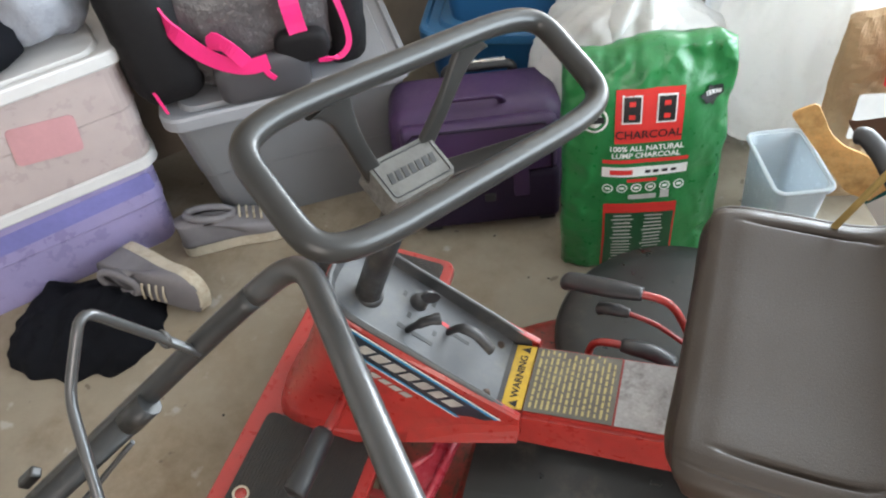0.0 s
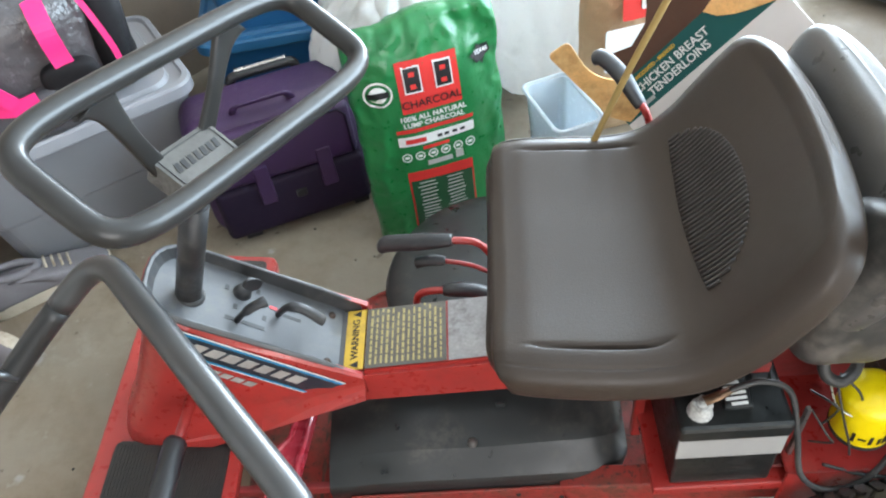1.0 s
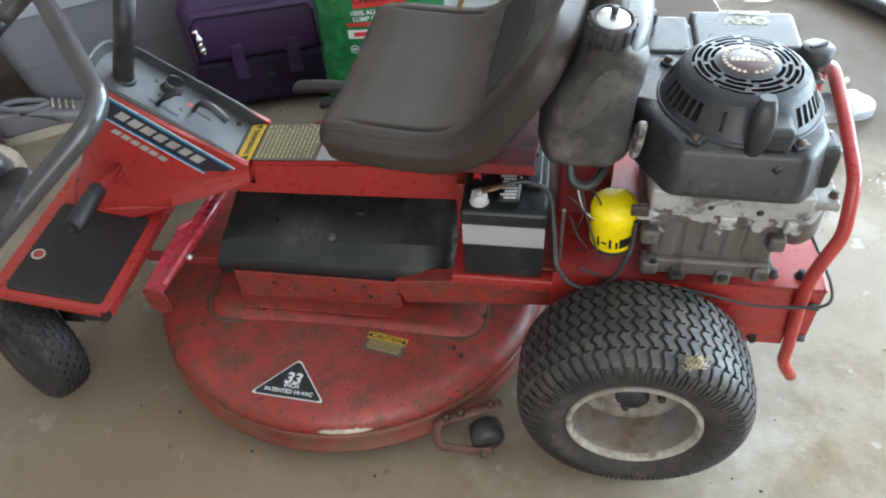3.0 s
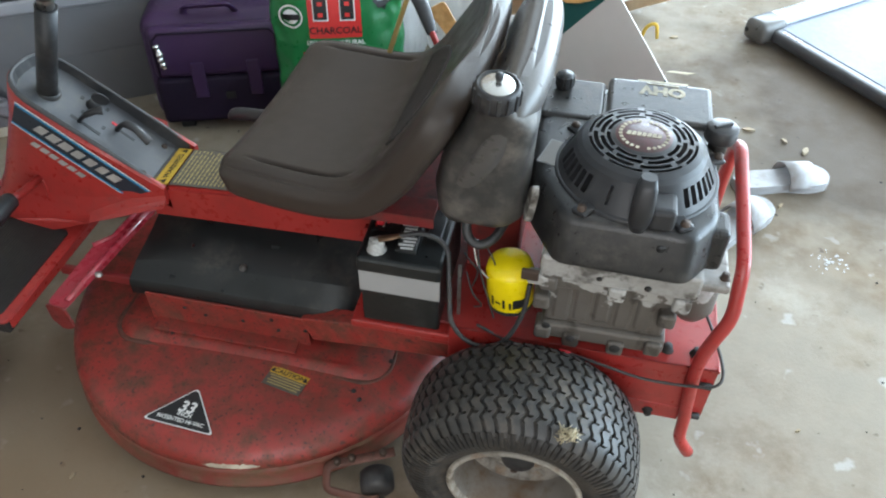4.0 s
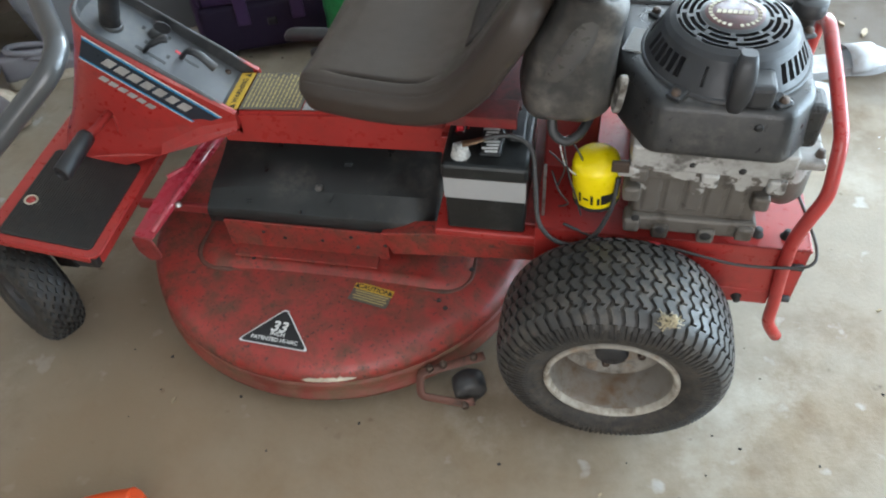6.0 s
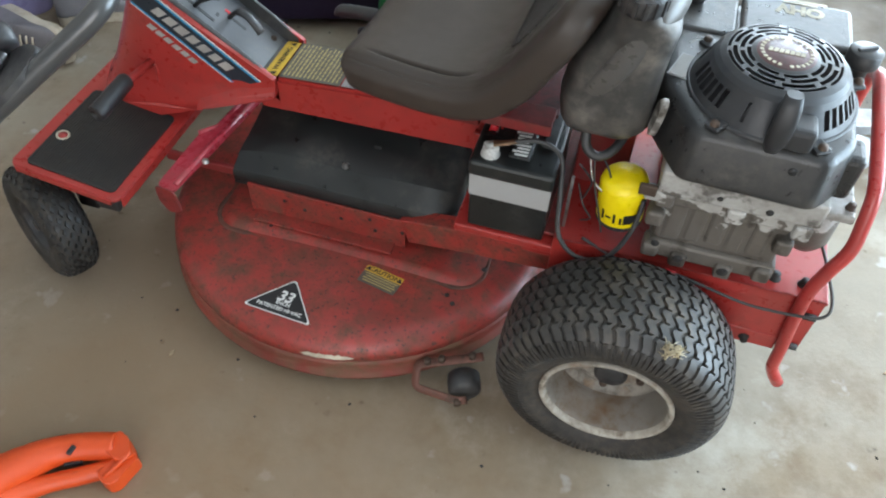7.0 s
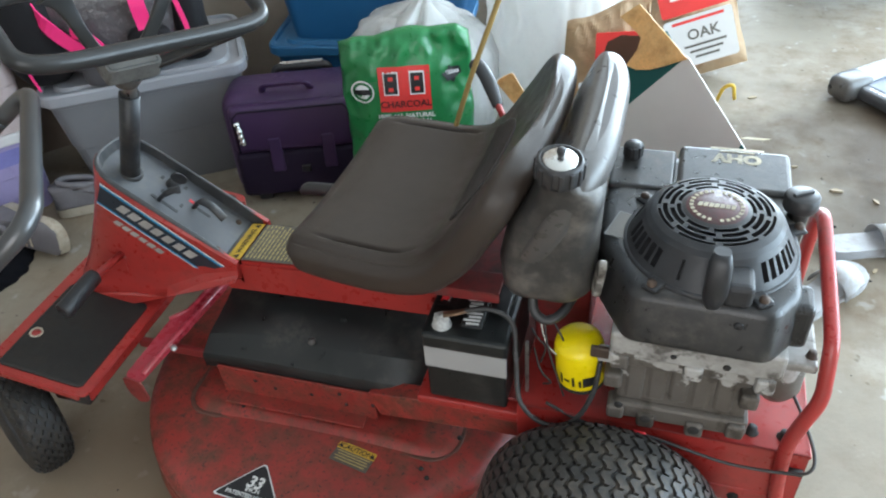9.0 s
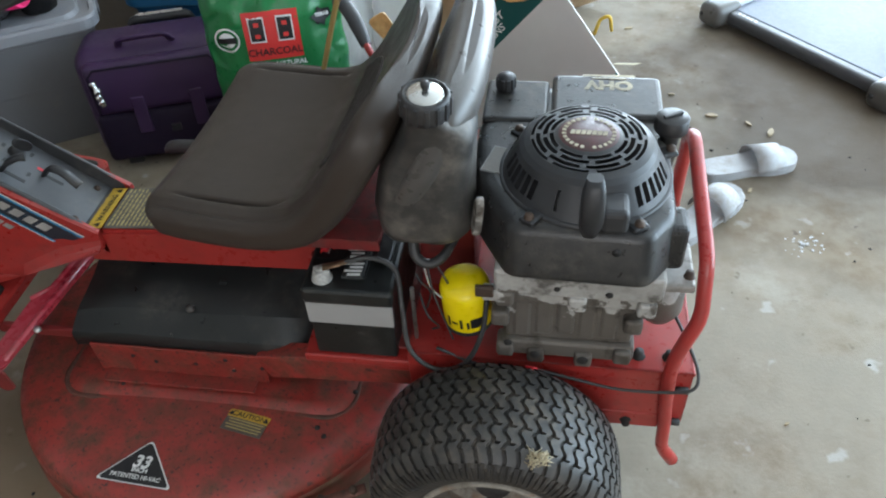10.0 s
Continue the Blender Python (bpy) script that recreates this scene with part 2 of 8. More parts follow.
RUST = (0.10, 0.055, 0.035)
GRIME = (0.045, 0.035, 0.028)
M = dict(
    red=stuff("red_paint", (0.36, 0.029, 0.024), 0.32, vary=0.10, dirt=(0.20, 0.03, 0.025), dirt_amount=0.3, coat=0.25, bump=0.02),
    red_deck=stuff("worn_red_deck_paint", (0.30, 0.032, 0.024), 0.42, vary=0.18, dirt=(0.085, 0.048, 0.028), dirt_amount=0.80, dirt_scale=4.5, coat=0.10, bump=0.06),
    red_skirt=stuff("muddy_red_skirt_paint", (0.20, 0.036, 0.024), 0.5, vary=0.2, dirt=(0.11, 0.072, 0.038), dirt_amount=1.0, dirt_scale=3.0, bump=0.08),
    red_dull=stuff("dull_red_paint", (0.21, 0.021, 0.020), 0.45, vary=0.2, dirt=GRIME, dirt_amount=0.5, bump=0.05),
    # red turned pinker: the reflected sheen is put into the base colour
    pink=stuff("sheen_tinted_red_paint", (0.40, 0.035, 0.055), 0.28, vary=0.12, dirt=(0.2, 0.03, 0.03), dirt_amount=0.3, coat=0.4),
    black=stuff("black_plastic", (0.022, 0.022, 0.024), 0.42, vary=0.2, dirt=(0.09, 0.08, 0.07), dirt_amount=0.25, bump=0.04),
    cover=stuff("dusty_black_plastic", (0.020, 0.0225, 0.0225), 0.38, vary=0.25, scale=5, dirt=(0.10, 0.085, 0.07), dirt_amount=0.25, bump=0.02, rough_vary=0.16),
    badge=stuff("worn_maroon_badge", (0.085, 0.022, 0.024), 0.4, vary=0.2, scale=40, dirt=(0.05, 0.045, 0.04), dirt_amount=0.6, dirt_scale=20),
    corroded=stuff("corroded_terminal_lead", (0.42, 0.41, 0.39), 0.6, metal=0.3, vary=0.25, scale=60, dirt=(0.7, 0.7, 0.66), dirt_amount=0.6, dirt_scale=30, bump=0.2, bump_scale=300),
    rust_red=stuff("rusty_red_brown_steel", (0.14, 0.055, 0.038), 0.6, metal=0.1, vary=0.25, dirt=(0.06, 0.045, 0.035), dirt_amount=0.6, bump=0.1),
    dull_print=stuff("faded_yellow_print", (0.42, 0.34, 0.14), 0.5, vary=0.15, bump=0),
    shroud=stuff("engine_shroud_black", (0.017, 0.0165, 0.0165), 0.33, vary=0.2, dirt=(0.10, 0.086, 0.07), dirt_amount=0.32, bump=0.05, bump_scale=220),
    vinyl=stuff("taupe_seat_vinyl", (0.043, 0.0325, 0.026), 0.40, spec=0.30, vary=0.06, scale=6, bump=0.05, bump_scale=420),
    rib=stuff("seat_rib_vinyl", (0.038, 0.031, 0.027), 0.55, vary=0.1, bump=0.02),
    shell=stuff("grey_seat_shell", (0.080, 0.074, 0.069), 0.34, vary=0.10, scale=5, bump=0.04, bump_scale=300),
    dash=stuff("grey_dash_plastic", (0.085, 0.088, 0.095), 0.45, vary=0.10, dirt=(0.16, 0.15, 0.13), dirt_amount=0.2, bump=0.04, bump_scale=300),
    wheelgrip=stuff("steering_rim_plastic", (0.025, 0.024, 0.023), 0.30, vary=0.02, spec=0.38, rough_vary=0.02, bump=0.0),
    rubber=stuff("tyre_rubber", (0.017, 0.015, 0.0135), 0.62, vary=0.25, dirt=(0.085, 0.07, 0.055), dirt_amount=0.55, dirt_scale=9, bump=0.06),
    tread=stuff("worn_tread_rubber", (0.047, 0.044, 0.041), 0.45, vary=0.18, dirt=(0.15, 0.12, 0.09), dirt_amount=0.3, dirt_scale=9, bump=0.06),
    barrel=stuff("grey_wheel_barrel", (0.215, 0.195, 0.170), 0.5, vary=0.2, scale=16, dirt=(0.15, 0.12, 0.09), dirt_amount=0.5, dirt_scale=8, bump=0.05),
    disc=stuff("dirty_wheel_disc", (0.25, 0.225, 0.19), 0.55, vary=0.3, scale=16, dirt=(0.05, 0.038, 0.028), dirt_amount=0.8, dirt_scale=8, bump=0.06),
    rim=stuff("rusty_white_rim", (0.36, 0.33, 0.28), 0.5, vary=0.25, dirt=(0.11, 0.078, 0.05), dirt_amount=0.5, dirt_scale=9, bump=0.05),
    steel=stuff("grey_tube_steel", (0.085, 0.085, 0.086), 0.30, metal=0.6, vary=0.03, rough_vary=0.02, bump=0.0),
    dark_tube=stuff("black_painted_tube", (0.018, 0.018, 0.018), 0.38, metal=0.0, vary=0.10, rough_vary=0.06, dirt=(0.09, 0.08, 0.07), dirt_amount=0.08, bump=0.015),
    zinc=stuff("zinc_plated_steel", (0.52, 0.51, 0.49), 0.3, metal=0.9, vary=0.15, dirt=(0.12, 0.09, 0.06), dirt_amount=0.3),
    alu_base=stuff("oily_cast_aluminium", (0.50, 0.48, 0.45), 0.5, metal=0.25, vary=0.18, scale=9, dirt=(0.10, 0.08, 0.06), dirt_amount=0.5, dirt_scale=4, bump=0.10, bump_scale=70),
    tank=stuff("smoky_tank_plastic", (0.045, 0.043, 0.041), 0.42, vary=0.3, scale=14, dirt=(0.17, 0.15, 0.13), dirt_amount=0.55, dirt_scale=5, bump=0.04),
    yellow=stuff("yellow_filter_paint", (0.86, 0.66, 0.0), 0.35, vary=0.06, dirt=(0.25, 0.18, 0.03), dirt_amount=0.2),
    ink=stuff("black_ink", (0.012, 0.012, 0.013), 0.45, vary=0.05, bump=0),
    white=stuff("white_print", (0.72, 0.72, 0.70), 0.45, vary=0.06, bump=0),
    grey_print=stuff("grey_print", (0.42, 0.41, 0.39), 0.5, vary=0.12, bump=0),
    blue_print=stuff("blue_stripe", (0.02, 0.22, 0.42), 0.4, vary=0.05, bump=0),
    silver_print=stuff("worn_silver_print", (0.24, 0.24, 0.24), 0.45, vary=0.2, scale=40, dirt=(0.10, 0.09, 0.09), dirt_amount=0.4, dirt_scale=20, bump=0),
    navy=stuff("navy_decal", (0.022, 0.030, 0.042), 0.35, vary=0.1, bump=0),
    warn=stuff("yellow_label", (0.60, 0.38, 0.04), 0.45, vary=0.1, dirt=(0.3, 0.2, 0.05), dirt_amount=0.3),
    label=stuff("brown_label", (0.10, 0.088, 0.072), 0.45, vary=0.12, dirt=(0.2, 0.18, 0.14), dirt_amount=0.25),
    old_label=stuff("scuffed_grey_label", (0.36, 0.34, 0.33), 0.5, vary=0.2, scale=30, dirt=(0.12, 0.1, 0.1), dirt_amount=0.5),
    battery=stuff("battery_case", (0.013, 0.015, 0.015), 0.35, vary=0.2, dirt=(0.08, 0.075, 0.07), dirt_amount=0.18),
    strip=stuff("battery_grey_band", (0.34, 0.335, 0.325), 0.5, vary=0.05),
    cable=stuff("black_cable", (0.03, 0.03, 0.03), 0.45, vary=0.15, dirt=(0.1, 0.09, 0.08), dirt_amount=0.3),
    grass=stuff("dry_straw", (0.55, 0.46, 0.30), 0.7, vary=0.2),
    orange=stuff("orange_plastic", (0.56, 0.060, 0.008), 0.42, vary=0.06, dirt=(0.4, 0.1, 0.02), dirt_amount=0.2),
    purple=stuff("purple_nylon", (0.038, 0.013, 0.058), 0.48, vary=0.15, bump=0.10, bump_scale=700),
    purple_dark=stuff("dark_purple_nylon", (0.014, 0.007, 0.022), 0.65, spec=0.25, vary=0.15, bump=0.10, bump_scale=700),
    green=stuff("green_woven_bag", (0.012, 0.165, 0.046), 0.34, vary=0.12, scale=10, bump=0.12, bump_scale=26, dist=0.006, coat=0.15),
    bag_red=stuff("red_print", (0.62, 0.035, 0.03), 0.4, vary=0.08, bump=0),
    dark_green=stuff("dark_green_print", (0.012, 0.075, 0.03), 0.4, vary=0.1, bump=0),
    tote=stuff("grey_tote_plastic", (0.155, 0.158, 0.168), 0.42, vary=0.06, scale=4, bump=0.04, bump_scale=260, dirt=(0.2, 0.19, 0.17), dirt_amount=0.15),
    tote_lid=stuff("grey_lid_plastic", (0.27, 0.275, 0.295), 0.4, vary=0.05, scale=4, bump=0.03),
    blue_tote=stuff("blue_tote_plastic", (0.018, 0.115, 0.27), 0.38, vary=0.06, scale=4, bump=0.03),
    blue_lid=stuff("blue_lid_plastic", (0.035, 0.165, 0.34), 0.38, vary=0.05, bump=0.03),
    clear_bin=stuff("clear_bin_plastic", (0.40, 0.33, 0.32), 0.3, vary=0.10, scale=3, bump=0.02, coat=0.3),
    lilac_bin=stuff("clear_bin_purple_contents", (0.27, 0.235, 0.41), 0.3, vary=0.14, scale=3, bump=0.02, coat=0.3),
    bin_lid=stuff("white_lid_plastic", (0.56, 0.55, 0.545), 0.38, vary=0.05, bump=0.02),
    pack=stuff("grey_backpack_vinyl", (0.090, 0.082, 0.084), 0.22, vary=0.2, scale=8, bump=0.25, bump_scale=9, dist=0.016),
    pack_black=stuff("black_backpack_nylon", (0.011, 0.010, 0.011), 0.7, spec=0.2, vary=0.2, bump=0.1, bump_scale=500),
    pink_strap=stuff("hot_pink_webbing", (0.80, 0.02, 0.17), 0.5, vary=0.06, bump=0.08, bump_scale=900),
    poly=stuff("white_trash_bag", (0.82, 0.81, 0.79), 0.32, vary=0.03, scale=6, bump=0.15, bump_scale=22, dist=0.012, translucent=0.55),
    milky=stuff("milky_thin_plastic", (0.36, 0.38, 0.43), 0.3, vary=0.06, scale=6, bump=0.15, bump_scale=22, dist=0.012, translucent=0.3),
    card=stuff("brown_cardboard", (0.28, 0.175, 0.10), 0.75, vary=0.1, bump=0.04),
    card_dark=stuff("dark_cardboard", (0.10, 0.045, 0.028), 0.75, vary=0.12, bump=0.04),
    box_white=stuff("white_carton", (0.60, 0.575, 0.545), 0.55, vary=0.04, scale=5, bump=0.02),
    teal=stuff("teal_carton_print", (0.010, 0.085, 0.078), 0.6, vary=0.06, bump=0, spec=0.3),
    food=stuff("orange_carton_print", (0.74, 0.40, 0.14), 0.45, vary=0.25, scale=30, dirt=(0.8, 0.55, 0.25), dirt_amount=0.5, bump=0),
    kraft=stuff("kraft_paper", (0.50, 0.35, 0.21), 0.65, vary=0.12, bump=0.2, bump_scale=24, dist=0.010, translucent=0.25),
    ice=stuff("pale_blue_clear_plastic", (0.70, 0.76, 0.80), 0.22, vary=0.05, bump=0.01, coat=0.4, translucent=0.4),
    cloth=stuff("black_cloth", (0.006, 0.0065, 0.009), 0.9, spec=0.12, vary=0.2, bump=0.12, bump_scale=500),
    shoe=stuff("grey_knit_shoe", (0.17, 0.16, 0.17), 0.75, vary=0.18, scale=20, bump=0.15, bump_scale=380),
    sole=stuff("cream_rubber_sole", (0.52, 0.46, 0.36), 0.6, vary=0.12, dirt=(0.25, 0.18, 0.12), dirt_amount=0.4),
    sandal=stuff("white_rubber_sandal", (0.31, 0.31, 0.315), 0.5, vary=0.10, dirt=(0.24, 0.21, 0.18), dirt_amount=0.5),
    belt=stuff("treadmill_belt", (0.10, 0.115, 0.15), 0.5, vary=0.06, bump=0.05, bump_scale=500),
    mill=stuff("treadmill_frame_plastic", (0.055, 0.055, 0.060), 0.4, vary=0.1, bump=0.03),
    mill_rail=stuff("treadmill_side_rail", (0.50, 0.52, 0.55), 0.4, vary=0.05, bump=0.04),
    rope=stuff("yellow_rope", (0.30, 0.20, 0.065), 0.7, vary=0.2, bump=0.15, bump_scale=300),
    wall_tan=stuff("tan_wall_board", (0.30, 0.235, 0.18), 0.75, vary=0.10, bump=0.06, bump_scale=60),
    worn_print=stuff("worn_yellowed_print", (0.46, 0.40, 0.27), 0.5, vary=0.25, scale=30, dirt=(0.05, 0.045, 0.04), dirt_amount=0.4, dirt_scale=14, bump=0),
    wall=stuff("wall_plaster", (0.50, 0.46, 0.42), 0.8, vary=0.06, bump=0.06, bump_scale=60),
    ceiling=stuff("ceiling_plaster", (0.74, 0.72, 0.70), 0.8, vary=0.04, bump=0.04),
    pack_pocket=stuff("dark_grey_pocket_nylon", (0.050, 0.047, 0.052), 0.5, vary=0.12, bump=0.08, bump_scale=300),
    mat=stuff("black_ribbed_rubber", (0.016, 0.015, 0.014), 0.5, vary=0.15, dirt=(0.05, 0.042, 0.034), dirt_amount=0.4, bump=0.04),
    dash_wall=stuff("dark_dash_rim", (0.050, 0.051, 0.054), 0.42, vary=0.10, dirt=(0.14, 0.13, 0.12), dirt_amount=0.25, bump=0.04),
    letter_print=stuff("pale_block_print", (0.36, 0.35, 0.33), 0.45, vary=0.15, scale=40, dirt=(0.2, 0.19, 0.18), dirt_amount=0.3, dirt_scale=20, bump=0),
    hub_pad=stuff("worn_grey_hub_plastic", (0.115, 0.110, 0.100), 0.45, vary=0.12, scale=20, dirt=(0.05, 0.045, 0.04), dirt_amount=0.45, dirt_scale=12, bump=0.05),
    front_tread=stuff("dark_tread_rubber", (0.022, 0.022, 0.022), 0.5, vary=0.2, dirt=(0.07, 0.06, 0.05), dirt_amount=0.3, bump=0.05),
    leaf=stuff("dry_leaf", (0.30, 0.23, 0.14), 0.7, vary=0.25),
    red_tag=stuff("red_cap", (0.6, 0.02, 0.03), 0.4, vary=0.05),
    copper=stuff("copper_lug", (0.26, 0.16, 0.10), 0.4, metal=0.8, vary=0.15),
    rusty=stuff("rusty_bolt", (0.075, 0.050, 0.036), 0.6, metal=0.4, vary=0.25),
    chrome=stuff("bright_cap_metal", (0.66, 0.65, 0.62), 0.22, metal=0.9, vary=0.1),
    filter_dark=stuff("dark_dirt", (0.02, 0.017, 0.015), 0.8, vary=0.2),
)


def concrete():
    mt = stuff("concrete_floor", (0.280, 0.240, 0.185), 0.60, spec=0.16, vary=0.10, scale=3.0, dirt=(0.17, 0.13, 0.095), dirt_amount=0.42, dirt_scale=2.2, bump=0.06, bump_scale=120, rough_vary=0.1)
    nt = mt.node_tree
    nd, ln = nt.nodes, nt.links
    bs = nd["Principled BSDF"]
    src = bs.inputs["Base Color"].links[0].from_socket
    geo = nd.new("ShaderNodeNewGeometry")

    def layer(col, scale, lo, hi, tint, detail=4.0, rough=0.6, gain=0.6):
        n = nd.new("ShaderNodeTexNoise")
        n.inputs["Scale"].default_value, n.inputs["Detail"].default_value, n.inputs["Roughness"].default_value = scale, detail, rough
        ln.new(geo.outputs["Position"], n.inputs["Vector"])
        r = nd.new("ShaderNodeMapRange")
        ln.new(n.outputs["Fac"], r.inputs[0])
        for k, v in zip((1, 2, 3, 4), (lo, hi, 0.0, gain)):
            r.inputs[k].default_value = v
        m = nd.new("ShaderNodeMix")
        m.data_type = "RGBA"
        ln.new(r.outputs[0], m.inputs[0])
        ln.new(col, m.inputs[6])
        m.inputs[7].default_value = (*tint, 1)
        return m.outputs[2]

    col = layer(src, 1.1, 0.48, 0.66, (0.20, 0.145, 0.088), 6.0, 0.7, 0.75)
    col = layer(col, 2.7, 0.56, 0.70, (0.40, 0.365, 0.305), 8.0, 0.72, 0.6)
    col = layer(col, 14.0, 0.66, 0.72, (0.52, 0.51, 0.49), 3.0, 0.5, 0.35)
    col = layer(col, 26.0, 0.70, 0.75, (0.10, 0.075, 0.055), 2.0, 0.5, 0.7)
    wob = nd.new("ShaderNodeTexNoise")
    wob.inputs["Scale"].default_value, wob.inputs["Detail"].default_value = 3.0, 6.0
    ln.new(geo.outputs["Position"], wob.inputs["Vector"])
    off = nd.new("ShaderNodeVectorMath")
    off.operation = "MULTIPLY_ADD"
    ln.new(wob.outputs["Color"], off.inputs[0])
    off.inputs[1].default_value = (0.9, 0.9, 0.0)
    ln.new(geo.outputs["Position"], off.inputs[2])

    def brown_patch(col, x, y, inner, outer, tint, gain):
        """A brown patch with a ragged edge round (x, y)."""
        dv = nd.new("ShaderNodeVectorMath")
        dv.operation = "DISTANCE"
        ln.new(off.outputs[0], dv.inputs[0])
        dv.inputs[1].default_value = (x + 0.45, y + 0.45, 0.0)
        rr = nd.new("ShaderNodeMapRange")
        ln.new(dv.outputs["Value"], rr.inputs[0])
        for k, v in zip((1, 2, 3, 4), (inner, outer, gain, 0.0)):
            rr.inputs[k].default_value = v
        m = nd.new("ShaderNodeMix")
        m.data_type = "RGBA"
        ln.new(rr.outputs[0], m.inputs[0])
        ln.new(col, m.inputs[6])
        m.inputs[7].default_value = (*tint, 1)
        return m.outputs[2]

    # brown stain on the floor between the sandals and the treadmill
    col = brown_patch(col, 1.10, 1.24, 0.36, 0.80, (0.070, 0.051, 0.034), 0.95)
    # browner area of floor on the near side of the mower's front
    col = brown_patch(col, -0.50, -0.60, 0.30, 1.00, (0.205, 0.134, 0.076), 0.75)
    ln.new(col, bs.inputs["Base Color"])
    return mt


M["concrete"] = concrete()


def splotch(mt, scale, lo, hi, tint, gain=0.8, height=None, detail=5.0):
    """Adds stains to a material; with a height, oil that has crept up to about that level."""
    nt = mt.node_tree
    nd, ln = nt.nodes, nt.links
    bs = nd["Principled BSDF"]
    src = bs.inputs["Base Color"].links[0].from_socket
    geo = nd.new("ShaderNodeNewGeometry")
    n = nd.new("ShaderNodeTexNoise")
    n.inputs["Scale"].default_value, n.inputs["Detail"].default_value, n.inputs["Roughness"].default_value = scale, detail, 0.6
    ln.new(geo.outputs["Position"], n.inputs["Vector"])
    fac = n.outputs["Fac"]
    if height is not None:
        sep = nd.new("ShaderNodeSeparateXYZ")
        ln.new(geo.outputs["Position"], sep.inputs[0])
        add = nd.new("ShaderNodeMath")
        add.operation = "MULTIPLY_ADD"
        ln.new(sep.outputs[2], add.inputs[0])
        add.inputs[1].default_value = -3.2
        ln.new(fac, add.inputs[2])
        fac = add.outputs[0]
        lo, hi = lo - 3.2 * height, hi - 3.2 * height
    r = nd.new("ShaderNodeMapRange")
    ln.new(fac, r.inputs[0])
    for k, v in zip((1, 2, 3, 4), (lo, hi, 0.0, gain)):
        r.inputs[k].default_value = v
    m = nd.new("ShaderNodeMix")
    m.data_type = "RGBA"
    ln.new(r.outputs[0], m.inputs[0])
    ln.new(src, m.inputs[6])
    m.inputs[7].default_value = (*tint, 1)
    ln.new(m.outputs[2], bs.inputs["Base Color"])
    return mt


splotch(M["red_deck"], 150.0, 0.60, 0.66, (0.030, 0.020, 0.016), 0.85, detail=3.0)
splotch(M["red_deck"], 34.0, 0.66, 0.72, (0.025, 0.022, 0.018), 0.8, detail=4.0)
splotch(M["rim"], 11.0, 0.58, 0.68, (0.17, 0.075, 0.022), 0.7)
splotch(M["barrel"], 24.0, 0.44, 0.72, (0.13, 0.066, 0.022), 0.85, 0.120)
splotch(M["disc"], 14.0, 0.55, 0.66, (0.20, 0.10, 0.03), 0.6)
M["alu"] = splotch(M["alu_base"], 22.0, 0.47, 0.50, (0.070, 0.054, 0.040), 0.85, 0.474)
splotch(M["alu"], 16.0, 0.56, 0.62, (0.045, 0.036, 0.028), 0.7)

# ---- structure ----
floor = thing("floor", brick((-2.6, -3.4, -0.12), (40, 24, 0.0)), M["concrete"], "worn stained concrete garage floor with dirt spots", "floor", kind="structure")
thing("wall_west", brick((-2.6, -3.2, 0), (-2.45, 4.2, 2.6)), M["wall"], "plain plastered garage wall", "wall", kind="structure")
# storage wall behind the bins
uw, vw = Vector((0.66, 0.75, 0)).normalized(), Vector((-0.75, 0.66, 0)).normalized()
thing("wall_storage", brick((-1.4, 0.0, 0), (2.5, 0.10, 2.6), 0.0, axes(Vector((-1.412, 0.715, 0)) + vw * 0.365, uw, vw)), M["wall_tan"], "plain tan garage wall behind the storage bins", "wall", kind="structure")
thing("wall_north", brick((-2.6, 4.2, 0), (0.2, 4.35, 2.6)), M["wall"], "plain plastered garage wall behind storage", "wall", kind="structure")
thing("ceiling", brick((-2.6, -3.35, 2.6), (3.65, 4.35, 2.72)), M["ceiling"], "plain white garage ceiling", "ceiling", kind="structure")

thing("wall_east", brick((3.5, -3.2, 0), (3.65, -0.9, 2.6)), M["wall"], "plain garage wall beside the open door", "wall", kind="structure")
thing("wall_lintel_north", brick((0.2, 4.2, 2.25), (3.5, 4.35, 2.6)), M["wall"], "plain wall above the open garage door", "wall", kind="structure")
thing("wall_corner", brick((3.35, 3.4, 0), (3.65, 4.35, 2.6)), M["wall"], "plain wall post between the open doors", "wall", kind="structure")
thing("wall_lintel_east", brick((3.5, -0.9, 2.25), (3.65, 3.4, 2.6)), M["wall"], "plain wall above the open garage door", "wall", kind="structure")
# unseen south wall, with an assumed gap for the fill lamp
thing("wall_south_a", brick((-2.6, -3.35, 0), (-0.5, -3.2, 2.6)), M["wall"], "plain plastered garage wall", "wall", kind="structure")
thing("wall_south_b", brick((1.7, -3.35, 0), (3.65, -3.2, 2.6)), M["wall"], "plain plastered garage wall", "wall", kind="structure")
thing("wall_lintel_south", brick((-0.5, -3.35, 2.3), (1.7, -3.2, 2.6)), M["wall"], "plain wall above the assumed south opening", "wall", kind="structure")

# ================= riding mower =================
mower = empty("riding_mower", (0, YC, 0), "worn red rear-engine riding mower on the concrete floor", "riding mower")

# ---- cutting deck ----
DX, DY, DR = -0.265, 0.196, 0.40


def deck_z(x, y):
    return 0.147 - 0.09 * ((x - DX) ** 2 + (y - DY) ** 2)


